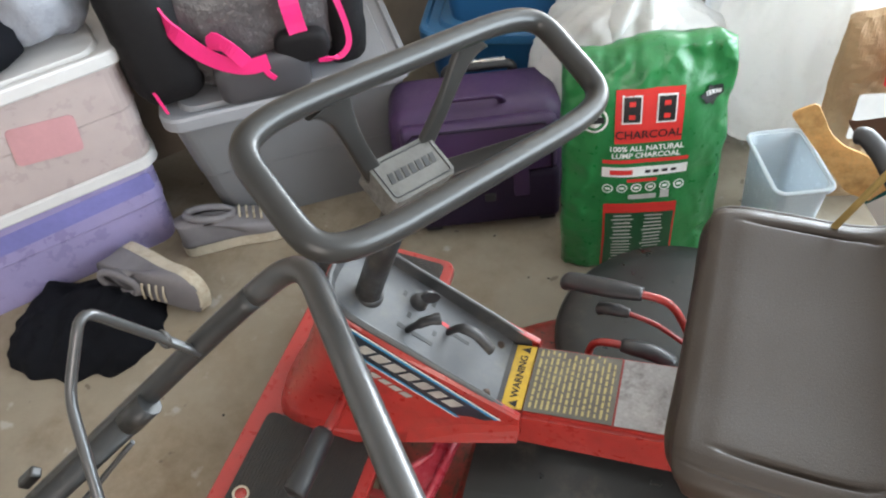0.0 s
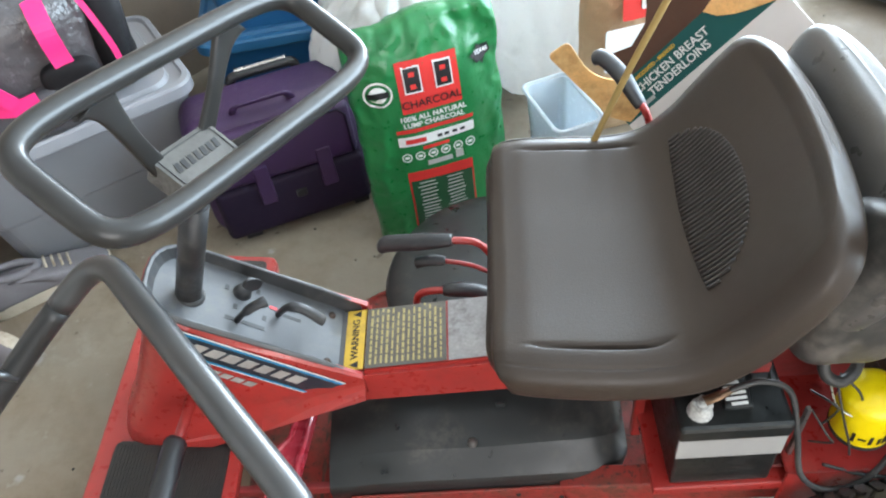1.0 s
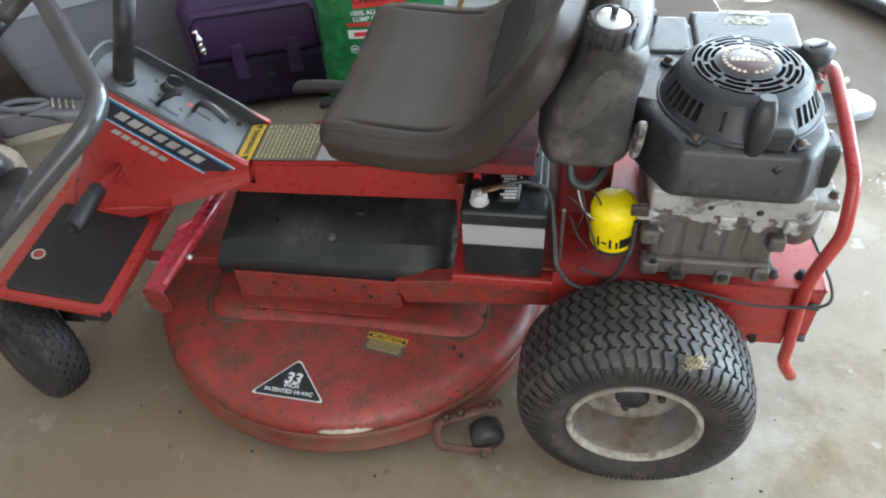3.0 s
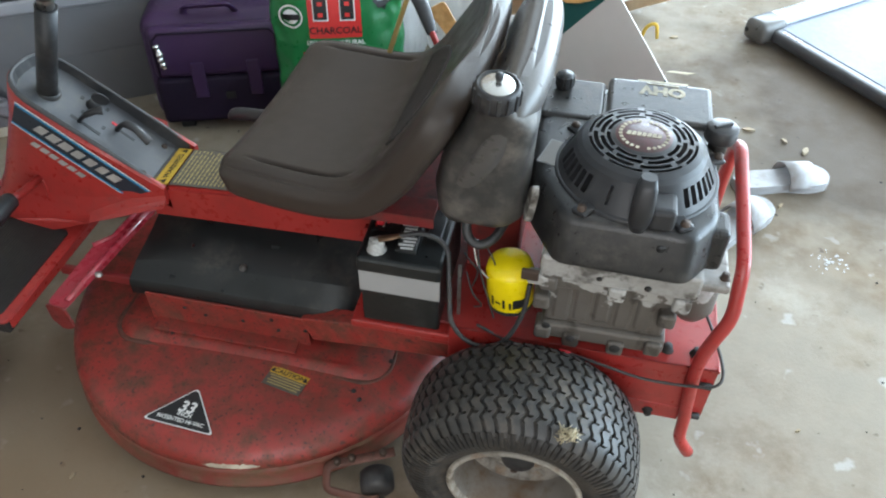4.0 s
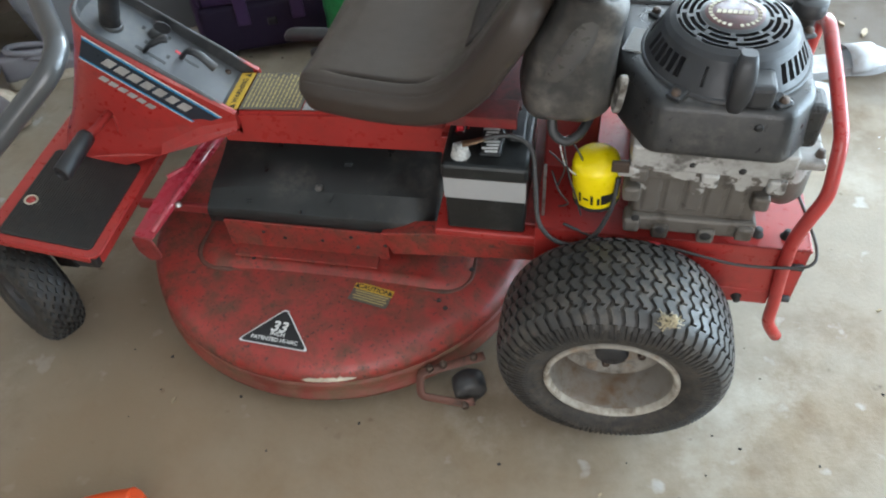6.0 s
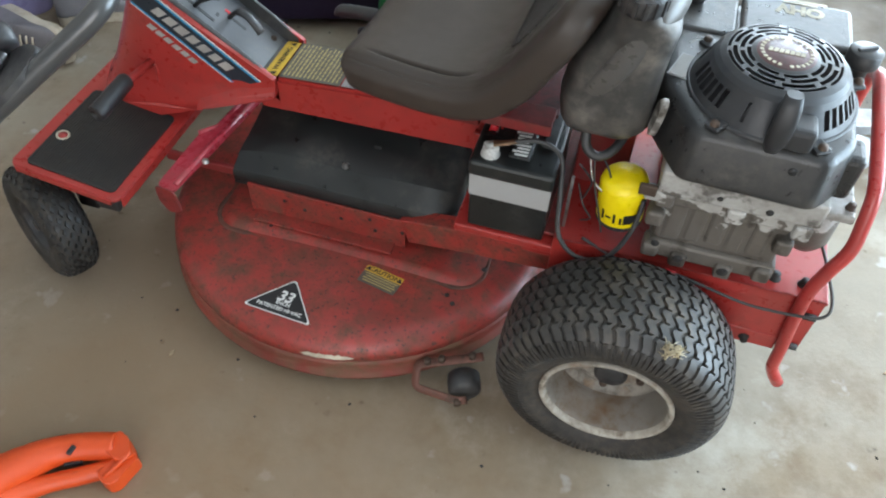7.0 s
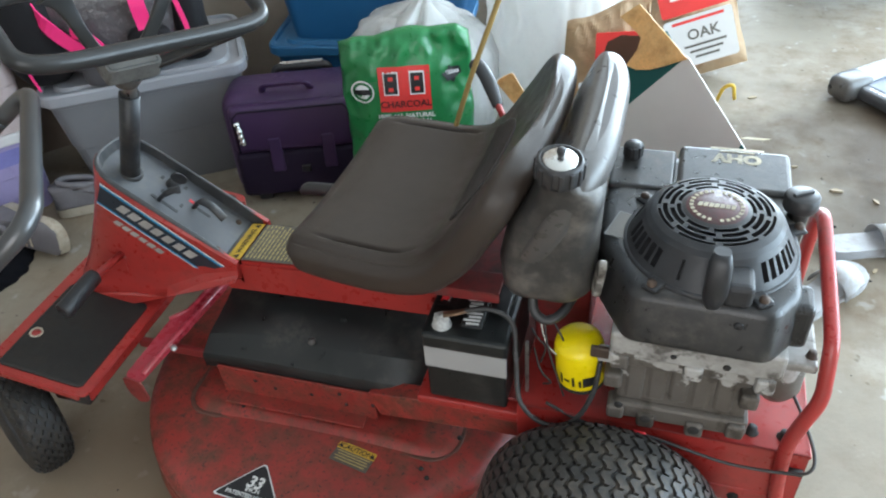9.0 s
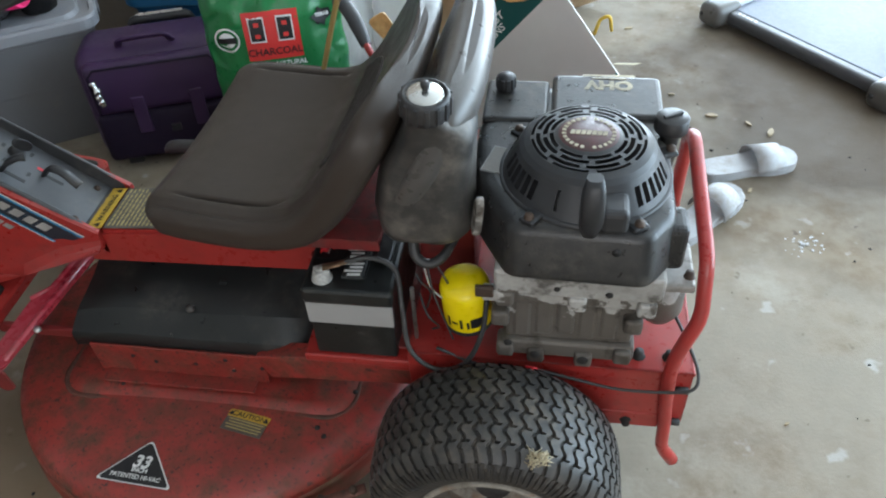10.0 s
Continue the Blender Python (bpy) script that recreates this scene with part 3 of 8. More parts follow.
prof = [(0.0, 0.147)] + [(r, 0.147 - 0.09 * r * r) for r in (0.1, 0.2, 0.28, 0.33, 0.36)] + [(0.378, 0.130), (0.392, 0.120), (0.401, 0.106), (0.404, 0.092), (0.398, 0.090), (0.36, 0.115), (0.0, 0.13)]
deck = part("deck", turned(prof, Matrix.Translation((DX, DY, 0)), 96), M["red_deck"], mower, "round worn red cutting deck shell")
skirt = [(0.404, 0.0925), (0.4045, 0.075), (0.404, 0.050), (0.409, 0.046), (0.409, 0.040), (0.402, 0.040), (0.398, 0.05), (0.396, 0.0895)]
part("skirt", turned(skirt, Matrix.Translation((DX, DY, 0)), 96, True), M["red_skirt"], deck, "muddy red rim of the deck")


# pressed ridge and raised platform
def press(outline, lift, slope, mat, name):
    bm = bmesh.new()
    n = len(outline)
    c = Vector((sum(p[0] for p in outline) / n, sum(p[1] for p in outline) / n))
    rings = []
    for k, h in ((1.0, 0.0005), (1.0 - slope, lift), (1.0 - 2.2 * slope, lift * 0.9)):
        rings.append([bm.verts.new((c.x + (x - c.x) * k, c.y + (y - c.y) * k, deck_z(c.x + (x - c.x) * k, c.y + (y - c.y) * k) + h)) for x, y in outline])
    for a, b in zip(rings, rings[1:]):
        for i in range(n):
            bm.faces.new((a[i], a[(i + 1) % n], b[(i + 1) % n], b[i])).smooth = True
    bm.faces.new(rings[-1])
    bmesh.ops.recalc_face_normals(bm, faces=bm.faces[:])
    return part(name, bm, mat, deck, "raised pressed platform on the deck")


seam = [Vector((x - 0.245, y + 0.19, deck_z(x - 0.245, y + 0.19) + 0.0006)) for x, y in rrect(0.278, 0.195, 0.052, 8)]
seam = [p for a, b in zip(seam, seam[1:] + seam[:1]) for p in [a.lerp(b, k / max(1, int((b - a).length / 0.012))) for k in range(max(1, int((b - a).length / 0.012)))]]
# uneven brown strip laid along the platform's pressed edge
part("edge_line", sweep(bmesh.new(), seam, [0.0045 + 0.004 * noise.noise(p * 40) for p in seam], 6, True, 0.22), M["rust_red"], deck, "thin brown line along the pressed edge")
press([(x - 0.245, y + 0.19) for x, y in rrect(0.275, 0.192, 0.05, 6)], 0.010, 0.05, M["red_deck"], "platform")
# upright bracket along the deck
bm = brick((-0.455, 0.050, 0.142), (-0.130, 0.055, 0.222), 0.0015)
block(bm, (-0.44, 0.022, 0.150), (-0.150, 0.056, 0.155), 0.001)
bracket = part("hanger_plate", bm, M["red_deck"], deck, "upright red hanger plate with bolt holes")
for x, z in ((-0.378, 0.197), (-0.337, 0.185), (-0.20, 0.205), (-0.135, 0.190), (-0.26, 0.188), (-0.19, 0.178)):
    part("bolt", turned([(0.0, 0.0025), (0.0035, 0.002), (0.0042, 0.0)], axes((x, 0.0505, z), (1, 0, 0), (0, 0, 1)), 10), M["filter_dark"], bracket)
for x, y in ((-0.40, 0.02), (-0.31, 0.035), (-0.185, 0.03), (-0.02, -0.03), (-0.005, -0.045), (0.03, 0.05)):
    part("bolt", turned([(0.0, 0.003), (0.004, 0.0025), (0.005, 0.0)], Matrix.Translation((x, y, deck_z(x, y) + 0.006)), 10), M["filter_dark"], deck)

# deck rear rail and front hanger
bm = bmesh.new()
for a, b in zip(((-0.13, 0.05, 0.20), (-0.02, 0.03, 0.235)), ((-0.02, 0.03, 0.235), (0.17, 0.012, 0.27))):
    a, b = Vector(a), Vector(b)
    m = axes(a, b - a, (0, 1, 0))
    block(bm, (0, -0.004, -0.030), ((b - a).length + 0.006, 0.030, 0.030), 0.003, m)
part("deck_rail", bm, M["red_deck"], mower, "red rail above the cutting deck")
bm = bmesh.new()
top_z = lambda y: 0.272 + 0.035 * (y + 0.05)
outline = rounded([(-0.578, -0.050), (-0.540, -0.058), (-0.531, 0.0), (-0.490, 0.28), (-0.522, 0.28), (-0.542, 0.125), (-0.570, 0.100)], 0.012, 4)
lo = [bm.verts.new((x, y, top_z(y) - 0.004)) for x, y in outline]
hi = [bm.verts.new((x, y, top_z(y))) for x, y in outline]
bm.faces.new(lo[::-1])
bm.faces.new(hi)
for k in range(len(lo)):
    j = (k + 1) % len(lo)
    bm.faces.new((lo[k], lo[j], hi[j], hi[k]))
front_hanger = part("front_hanger", bm, M["pink"], mower, "red front deck hanger with its pink sheen in the colour")
part("hanger_rib", tube([(-0.544, -0.04, top_z(-0.04)), (-0.530, 0.06, top_z(0.06) + 0.003), (-0.497, 0.27, top_z(0.27) + 0.003)], 0.0065, 8), M["pink"], front_hanger, "bright pressed fold along the hanger")
part("hanger_rib", tube([(-0.572, 0.098, top_z(0.1)), (-0.545, 0.128, top_z(0.12)), (-0.524, 0.27, top_z(0.27))], 0.005, 8), M["pink"], front_hanger)
part("end_flange", prism([(x, y) for x, y in rounded([(0.0, 0.0), (0.045, 0.004), (0.052, -0.045), (0.020, -0.062), (0.0, -0.040)], 0.010, 4)], 0.004, axes((-0.580, -0.050, 0.273), (1, -0.18, 0), (0, 0, 1))), M["red_dull"], front_hanger, "dirty red end flange")
m = Matrix.Translation((-0.520, 0.03, top_z(0.03)))
part("bolt", turned([(0, 0.007), (0.006, 0.006), (0.007, 0)], m, 10), M["zinc"], front_hanger)
bm = bmesh.new()
block(bm, (-0.635, 0.060, 0.222), (-0.46, 0.072, 0.242), 0.003)
part("link_bar", bm, M["red_dull"], mower, "dirty link bar under the deck hanger")

# decals on the deck
a, b, c = (Vector((x, y, deck_z(x, y) + 0.0012)) for x, y in ((-0.368, -0.157), (-0.240, -0.165), (-0.299, -0.090)))
mt = axes((a + b) / 2, b - a, c - a)
h = (c - (a + b) / 2).length
def tri_plate(k, z0, thick):
    cen = Vector((0, h * 0.34))
    pts = [(cen.x + (x - cen.x) * k, cen.y + (y - cen.y) * k) for x, y in ((-0.070, -0.004), (0.070, -0.004), (0.0, h + 0.006))]
    return prism(rounded(pts, 0.010, 4), thick, mt @ Matrix.Translation((0, 0, z0)))


decal = part("size_decal", tri_plate(1.0, 0.0, 0.0005), M["white"], deck, "black triangular size decal with white border")
part("field", tri_plate(0.935, 0.0005, 0.0005), M["ink"], decal)
part("lettering", letters("33", 0.031, mt @ Matrix.Translation((0.0, h * 0.49, 0.0013)), 0.0003, bold=0.0008, shear=0.15), M["white"], decal)
part("lettering", letters("INCH", 0.0115, mt @ Matrix.Translation((0.002, h * 0.285, 0.0013)), 0.0003, bold=0.0002), M["white"], decal)
part("lettering", letters("PATENTED HI-VAC", 0.0108, mt @ Matrix.Translation((0.0, h * 0.115, 0.0013)), 0.0003, bold=0.0002), M["white"], decal)
mc = axes((-0.149, -0.033, deck_z(-0.149, -0.033) + 0.0008), (0.075, -0.014, -0.001), (0.01, 0.05, -0.002))
cd = part("caution_decal", flat(bmesh.new(), mc, 0, -0.008, 0.078, 0.030), M["label"], deck, "small brown and yellow caution label")
part("band", flat(bmesh.new(), mc, 0, 0.013, 0.078, 0.016, 0.0003), M["warn"], cd)
part("lettering", letters("CAUTION", 0.0145, mc @ Matrix.Translation((0, 0.0125, 0.0011)), 0.0002, bold=0.0002), M["ink"], cd)
for s in (-1, 1):
    bm = bmesh.new()
    v = [bm.verts.new(mc @ Vector((s * 0.034 + x, y, 0.0012))) for x, y in ((-0.005, 0.008), (0.005, 0.008), (0, 0.018))]
    bm.faces.new(v)
    part("warning_mark", bm, M["ink"], cd)
bm = bmesh.new()
for k in range(4):
    flat(bm, mc, 0.001, 0.001 - 0.0058 * k, 0.068 - 0.006 * (k % 2), 0.0022, 0.0006)
part("print_line", bm, M["dull_print"], cd, kind="stuff")
# scuffed patch on the deck skirt
bm = bmesh.new()
rows = []
for k in range(33):
    a = -1.52 + 0.25 * k / 32
    taper = min(1.0, 6 * k / 32, 6 * (1 - k / 32))
    lo = 0.100 - 0.0045 * taper + 0.0035 * noise.noise(Vector((k * 0.45, 1, 0)))
    hi = 0.101 + 0.0050 * taper + 0.0035 * noise.noise(Vector((k * 0.45, 9, 0)))
    rows.append([bm.verts.new((DX + r * math.cos(a), DY + r * math.sin(a), z)) for r, z in ((0.4032 + (0.101 - lo) * 0.12, lo), (0.4036, (lo + hi) / 2), (0.4032 - (hi - 0.101) * 0.30, hi))])
for a, b in zip(rows, rows[1:]):
    for k in range(2):
        bm.faces.new((a[k], b[k], b[k + 1], a[k + 1])).smooth = True
part("paint_chip", bm, M["sole"], deck, "pale chipped paint patch")

# ---- black cover over the deck drive ----


def cover_shape(side):
    """A moulded cover: a rounded near lip, a sloping shoulder and a top that rises to the tunnel."""
    bm = bmesh.new()
    xs = [-0.485 + 0.455 * i / 40 for i in range(41)]
    prof = [(0.060, 0.205), (0.056, 0.222), (0.056, 0.238), (0.060, 0.247), (0.070, 0.256), (0.084, 0.268), (0.095, 0.278), (0.108, 0.284), (0.130, 0.290), (0.165, 0.300), (0.205, 0.312)]
    rows = []
    for i, x in enumerate(xs):
        f = (x + 0.485) / 0.455
        left = max(0.0, 1 - f / 0.30)
        right = max(0.0, (f - 0.82) / 0.18)
        row = []
        for y, z in prof:
            top = max(0.0, (z - 0.235) / 0.06)
            zz = z - min(1.0, top) * (0.026 * left ** 1.3 + 0.050 * (1 - math.sqrt(max(0.0, 1 - right * right))))
            yy = y + 0.045 * (1 - math.sqrt(max(0.0, 1 - right ** 2))) * (1 if y < 0.12 else 0.3)
            bulge = 0.004 * math.sin(f * math.pi * 3) * min(1.0, top)
            row.append(bm.verts.new((x, YC + side * (yy - YC), zz + bulge)))
        rows.append(row)
    for a, b in zip(rows, rows[1:]):
        for k in range(len(prof) - 1):
            bm.faces.new((a[k], b[k], b[k + 1], a[k + 1])).smooth = True
    for a, b in zip(rows, rows[1:]):
        for k in (3, 6):
            bm.edges.get((a[k], b[k])).smooth = False
    for row in (rows[0], rows[-1]):
        low = [bm.verts.new((v.co.x, v.co.y, 0.205)) for v in row[1:]]
        for k in range(1, len(row) - 1):
            bm.faces.new((row[k], row[k + 1], low[k], low[k - 1]))
    bmesh.ops.recalc_face_normals(bm, faces=bm.faces[:])
    return bm


cover = part("drive_cover", cover_shape(1), M["cover"], mower, "moulded dusty black plastic drive cover")
part("drive_cover", cover_shape(-1), M["cover"], mower, "moulded dusty black plastic drive cover")
part("screw", turned([(0, 0.006), (0.007, 0.004), (0.008, 0)], pose(-0.263, 0.100, 0.281, 18), 12), M["shell"], cover)
part("hole", turned([(0, 0.0015), (0.007, 0.0015), (0.0075, 0)], pose(-0.455, 0.082, 0.2475, 30), 12), M["ink"], cover)
part("clip", brick((-0.225, 0.150, 0.288), (-0.210, 0.156, 0.301), 0.002), M["cover"], cover)

# ---- frame tunnel ----
tun = prism([(-0.452, 0.335), (0.06, 0.348), (0.06, 0.440), (-0.452, 0.4075)], 0.122, axes((0, 0.270, 0), (1, 0, 0), (0, 0, 1)), 0.0)
bmesh.ops.bevel(tun, geom=tun.edges[:], offset=0.006, segments=2, affect="EDGES")
tunnel = part("frame_tunnel", tun, M["red"], mower, "red frame tunnel with worn labels on top")
tdir = Vector((0.512, 0, 0.0325)).normalized()
ml = axes((-0.445, 0.209, 0.4092), tdir, (0, 1, 0))
part("bare_end", flat(bmesh.new(), ml, -0.004, 0.0, 0.024, 0.108, 0.0), M["dash"], tunnel)
wl = part("warning_label", flat(bmesh.new(), ml, 0.022, 0, 0.030, 0.108, 0.0008), M["warn"], tunnel, "yellow warning label")
mw = ml @ Matrix.Translation((0.022, 0, 0.0016)) @ pose(0, 0, 0, 0, 0, 90)
part("lettering", letters("WARNING", 0.0150, mw, 0.0002, bold=0.0003), M["ink"], wl)
for s in (-1, 1):
    bm = bmesh.new()
    v = [bm.verts.new(mw @ Vector((s * 0.046 + x, y, 0.0002))) for x, y in ((-0.006, -0.006), (0.006, -0.006), (0, 0.007))]
    bm.faces.new(v)
    part("warning_mark", bm, M["ink"], wl)
il = part("instruction_label", flat(bmesh.new(), ml, 0.098, 0, 0.120, 0.108, 0.0008), M["label"], tunnel, "brown instruction label with yellow print")
bm = bmesh.new()
rng = random.Random(4)
for k in range(14):
    x = 0.046 + k * 0.0080
    y = -0.048
    while y < 0.044:
        w = rng.uniform(0.006, 0.016)
        flat(bm, ml, x, y + w / 2, 0.0026 if k % 3 else 0.0034, min(w, 0.048 - y), 0.0016)
        y += w + 0.003
part("print_line", bm, M["dull_print"], il, kind="stuff")
part("scuffed_label", flat(bmesh.new(), ml, 0.222, 0, 0.122, 0.108, 0.0008), M["old_label"], tunnel, "scuffed grey metal label")

# ---- front body, foot plate and dash ----
DASH = [(-0.672, 0.600), (-0.4475, 0.446)]  # x and height of the dash rim
BODY_HW = 0.0705


def dash_z(x):
    t = (x - DASH[0][0]) / (DASH[1][0] - DASH[0][0])
    return DASH[0][1] + t * (DASH[1][1] - DASH[0][1])


def tray_floor(x):
    return 0.5745 + (x + 0.66) * (0.4125 - 0.5745) / 0.21


def plate_z(x):
    """Upper side of the foot plate, which climbs towards the front."""
    return 0.268 - 0.155 * (x + 0.625)


def nose_outline(front, back, hw, n=14, depth=0.062, e=0.72):
    """A plan outline with a rounded nose."""
    pts = []
    for k in range(n + 1):
        a = math.pi / 2 + math.pi * k / n
        c, d = math.cos(a), math.sin(a)
        pts.append((front + depth - depth * abs(c) ** e, YC + hw * math.copysign(abs(d) ** e, d)))
    mid = front + depth
    pts += [(mid + (back - mid) * f, YC - hw) for f in (0.25, 0.5, 0.75, 1.0)]
    pts += [(mid + (back - mid) * f, YC + hw) for f in (1.0, 0.75, 0.5, 0.25)]
    return pts


def body_low(x):
    return plate_z(x) - 0.004 if x < -0.69 else 0.270 + (x + 0.69) * 0.115 / 0.285


secs = []
for s_, front, hw in ((1.0, -0.815, 0.088), (0.9, -0.800, 0.080), (0.75, -0.768, 0.0735), (0.5, -0.730, BODY_HW), (0.25, -0.697, BODY_HW), (0.06, -0.678, BODY_HW), (0.0, -0.674, 0.0655), (0.0, -0.668, 0.060)):
    secs.append([(x, y, (dash_z(x) - 0.004) * (1 - s_) + body_low(x) * s_) for x, y in nose_outline(front, -0.408, hw)])
secs.append([(x, y, tray_floor(x) - 0.02) for x, y in nose_outline(-0.668, -0.408, 0.060)])
body = part("front_body", loft(secs, True, True), M["red"], mower, "red tapering front body under the dash")
for f in body.data.polygons:
    f.use_smooth = len(f.vertices) == 4 and f.center.x < -0.60
part("side_crease", tube(cr([(-0.664, YC - BODY_HW - 0.001, 0.402), (-0.655, YC - BODY_HW - 0.002, 0.38), (-0.668, YC - BODY_HW - 0.004, 0.31), (-0.672, YC - 0.080, 0.281)], 5), 0.0035, 6), M["red"], body, "pressed fold in the side of the body")
part("lower_flange", tube([(-0.688, YC - BODY_HW + 0.002, 0.2725), (-0.408, YC - BODY_HW + 0.002, 0.3835)], 0.0035, 6), M["red"], body)
# foot plate
tiltp = Matrix.Translation((-0.625, 0, 0.268)) @ pose(0, 0, 0, 0, math.degrees(math.atan(0.155)), 0)
P0, P1, PN, PF = -0.216, 0.0, -0.108, 2 * YC + 0.108
plate = prism(rounded([(P0, PN), (P1, PN), (P1, PF), (P0, PF)], 0.014, 4), 0.006, tiltp @ Matrix.Translation((0, 0, -0.006)), 0.002)
foot = part("foot_plate", plate, M["red"], mower, "red steel foot plate climbing towards the front")
for lo, hi in (((P0 - 0.003, PN + 0.012, -0.022), (P0 + 0.001, PF - 0.012, -0.002)), ((P0 + 0.012, PN - 0.003, -0.014), (P1 - 0.012, PN + 0.001, -0.002)), ((P1 - 0.001, PN + 0.012, -0.026), (P1 + 0.003, PF - 0.012, -0.002))):
    part("folded_lip", brick(lo, hi, 0.0012, tiltp), M["red"], foot)
part("plate_gusset", brick((-0.150, PN + 0.012, -0.030), (-0.085, PN + 0.020, -0.006), 0.002, tiltp), M["zinc"], foot, "bare metal tab under the plate edge")
for y0, y1 in ((PN + 0.013, 0.128), (2 * YC - 0.128, PF - 0.013)):
    mat = part("foot_mat", prism([((-0.104) + x, (y0 + y1) / 2 + y) for x, y in rrect(0.088, (y1 - y0) / 2, 0.010)], 0.0035, tiltp @ Matrix.Translation((0, 0, 0.0002)), 0.001), M["mat"], foot, "ribbed black rubber foot mat")
    bm = bmesh.new()
    for k in range(34):
        x = -0.188 + k * 0.168 / 33
        block(bm, (x - 0.0012, y0 + 0.006, 0.0035), (x + 0.0012, y1 - 0.006, 0.0048), 0.0, tiltp)
    part("rib", bm, M["mat"], mat, kind="stuff")
    if y0 < 0:
        part("hole_rim", turned([(0.009, 0.0045), (0.0105, 0.006), (0.0125, 0.0055), (0.0135, 0.0)], tiltp @ Matrix.Translation((-0.172, -0.010, 0.0002)), 20), M["sole"], mat, "worn pale edge of a round hole")
        part("button", turned([(0, 0.0056), (0.0085, 0.0052), (0.0095, 0.003)], tiltp @ Matrix.Translation((-0.172, -0.010, 0.0002)), 16), M["red"], mat, "red plate showing through the hole")
# brake pedal
pedal = part("pedal_arm", tube(arc_corners([(-0.664, 0.150, 0.395), (-0.660, 0.085, 0.405), (-0.664, 0.052, 0.408)], 0.02, 4), 0.008, 10), M["red"], mower, "red brake pedal shaft")
part("pedal_grip", tube([(-0.663, 0.062, 0.409), (-0.664, 0.057, 0.409), (-0.672, -0.026, 0.397), (-0.673, -0.030, 0.397)], [0.0125, 0.0160, 0.0170, 0.0150], 16), M["black"], pedal, "grey-black rubber pedal sleeve")
part("sleeve_bore", turned([(0, 0.0), (0.0075, 0.0), (0.008, 0.001)], axes((-0.6731, -0.0305, 0.397), (1, 0, 0.1), (0, 0.14, 1)), 14), M["ink"], pedal)
# front axle under the plate
bm = brick((-0.80, -0.04, 0.135), (-0.755, 2 * YC + 0.04, 0.175), 0.004)
block(bm, (-0.735, -0.06, 0.18), (-0.69, 2 * YC + 0.06, 0.232), 0.003)
block(bm, (-0.70, -0.085, 0.205), (-0.655, -0.055, 0.245), 0.004)
axle = part("front_axle", bm, M["filter_dark"], mower, "dirty black front axle")

# dash tray: a floor that runs out onto the tunnel, and a wall round the front and both sides
floor_ring = nose_outline(-0.667, -0.445, 0.0605)
secs = [[(x, y, tray_floor(x) - 0.012) for x, y in floor_ring], [(x, y, tray_floor(x)) for x, y in floor_ring]]
dash = part("dash_tray", loft(secs, True, False), M["dash"], mower, "grey plastic dash tray with raised rim")


def wall_line(front, back, hw):
    pts = nose_outline(front, back, hw)
    return pts[19:23] + pts[:19]


outer, inner = wall_line(-0.6725, -0.418, 0.0665), wall_line(-0.6655, -0.418, 0.0595)
secs = []
for (xo, yo), (xi, yi) in zip(outer, inner):
    top = dash_z(xo) if xo < -0.450 else dash_z(-0.450) + (xo + 0.450) * (0.420 - dash_z(-0.450)) / 0.032
    base = min(tray_floor(xo) - 0.010, top - 0.006)
    secs.append([(xo, yo, base), (xo, yo, top - 0.0025), (xo * 0.7 + xi * 0.3, yo * 0.7 + yi * 0.3, top), (xo * 0.3 + xi * 0.7, yo * 0.3 + yi * 0.7, top), (xi, yi, top - 0.0025), (xi, yi, base)])
part("tray_wall", loft(secs, True, False), M["dash_wall"], dash, "dark raised rim round the tray")
mds = axes((-0.562, YC, tray_floor(-0.562)), (0.21, 0, 0.4125 - 0.5745), (0, 1, 0))
for x, y, w, h in ((0.0, -0.022, 0.058, 0.006), (0.062, 0.012, 0.036, 0.005)):
    part("slot", flat(bmesh.new(), mds, x, y, w, h), M["ink"], dash)
part("red_mark", flat(bmesh.new(), mds, 0.036, 0.018, 0.012, 0.005, 0.0006), M["red_tag"], dash)
for x, y in ((-0.018, 0.0), (0.026, -0.004), (-0.035, 0.028), (0.01, 0.038)):
    part("print_mark", flat(bmesh.new(), mds, x, y, 0.006, 0.008), M["ink"], dash)
part("screw", turned([(0, 0.004), (0.005, 0.003), (0.006, 0)], mds @ Matrix.Translation((0.128, 0.042, 0)), 10), M["rusty"], dash)
part("screw", turned([(0, 0.004), (0.005, 0.003), (0.006, 0)], mds @ Matrix.Translation((0.128, -0.042, 0)), 10), M["rusty"], dash)
# key, throttle and choke
key = part("key_switch", turned([(0, 0.012), (0.010, 0.012), (0.012, 0.006), (0.014, 0)], mds @ Matrix.Translation((-0.012, 0.027, 0)), 18), M["black"], dash, "black ignition switch with key")
part("key_grip", prism([(x, y) for x, y in superring(0.017, 0.010, 0.8, 18)], 0.004, mds @ Matrix.Translation((-0.008, 0.027, 0.026)) @ pose(0, 0, 0, 70, 20, 30), 0.0015), M["black"], key)
part("throttle_lever", tube(cr([mds @ Vector(p) for p in ((-0.012, -0.022, -0.004), (-0.008, -0.020, 0.018), (0.002, -0.014, 0.036), (0.012, -0.008, 0.042))], 5), [0.006] * 6 + [0.0085] * 6 + [0.010] * 4, 10, flat=0.7), M["black"], dash, "black throttle knob")
part("choke_lever", tube(cr([mds @ Vector(p) for p in ((0.045, 0.012, -0.004), (0.050, 0.010, 0.024), (0.072, 0.008, 0.034), (0.105, 0.006, 0.026))], 5), [0.007] * 6 + [0.009] * 5 + [0.0095] * 5, 10, flat=0.65), M["black"], dash, "black curved choke lever")

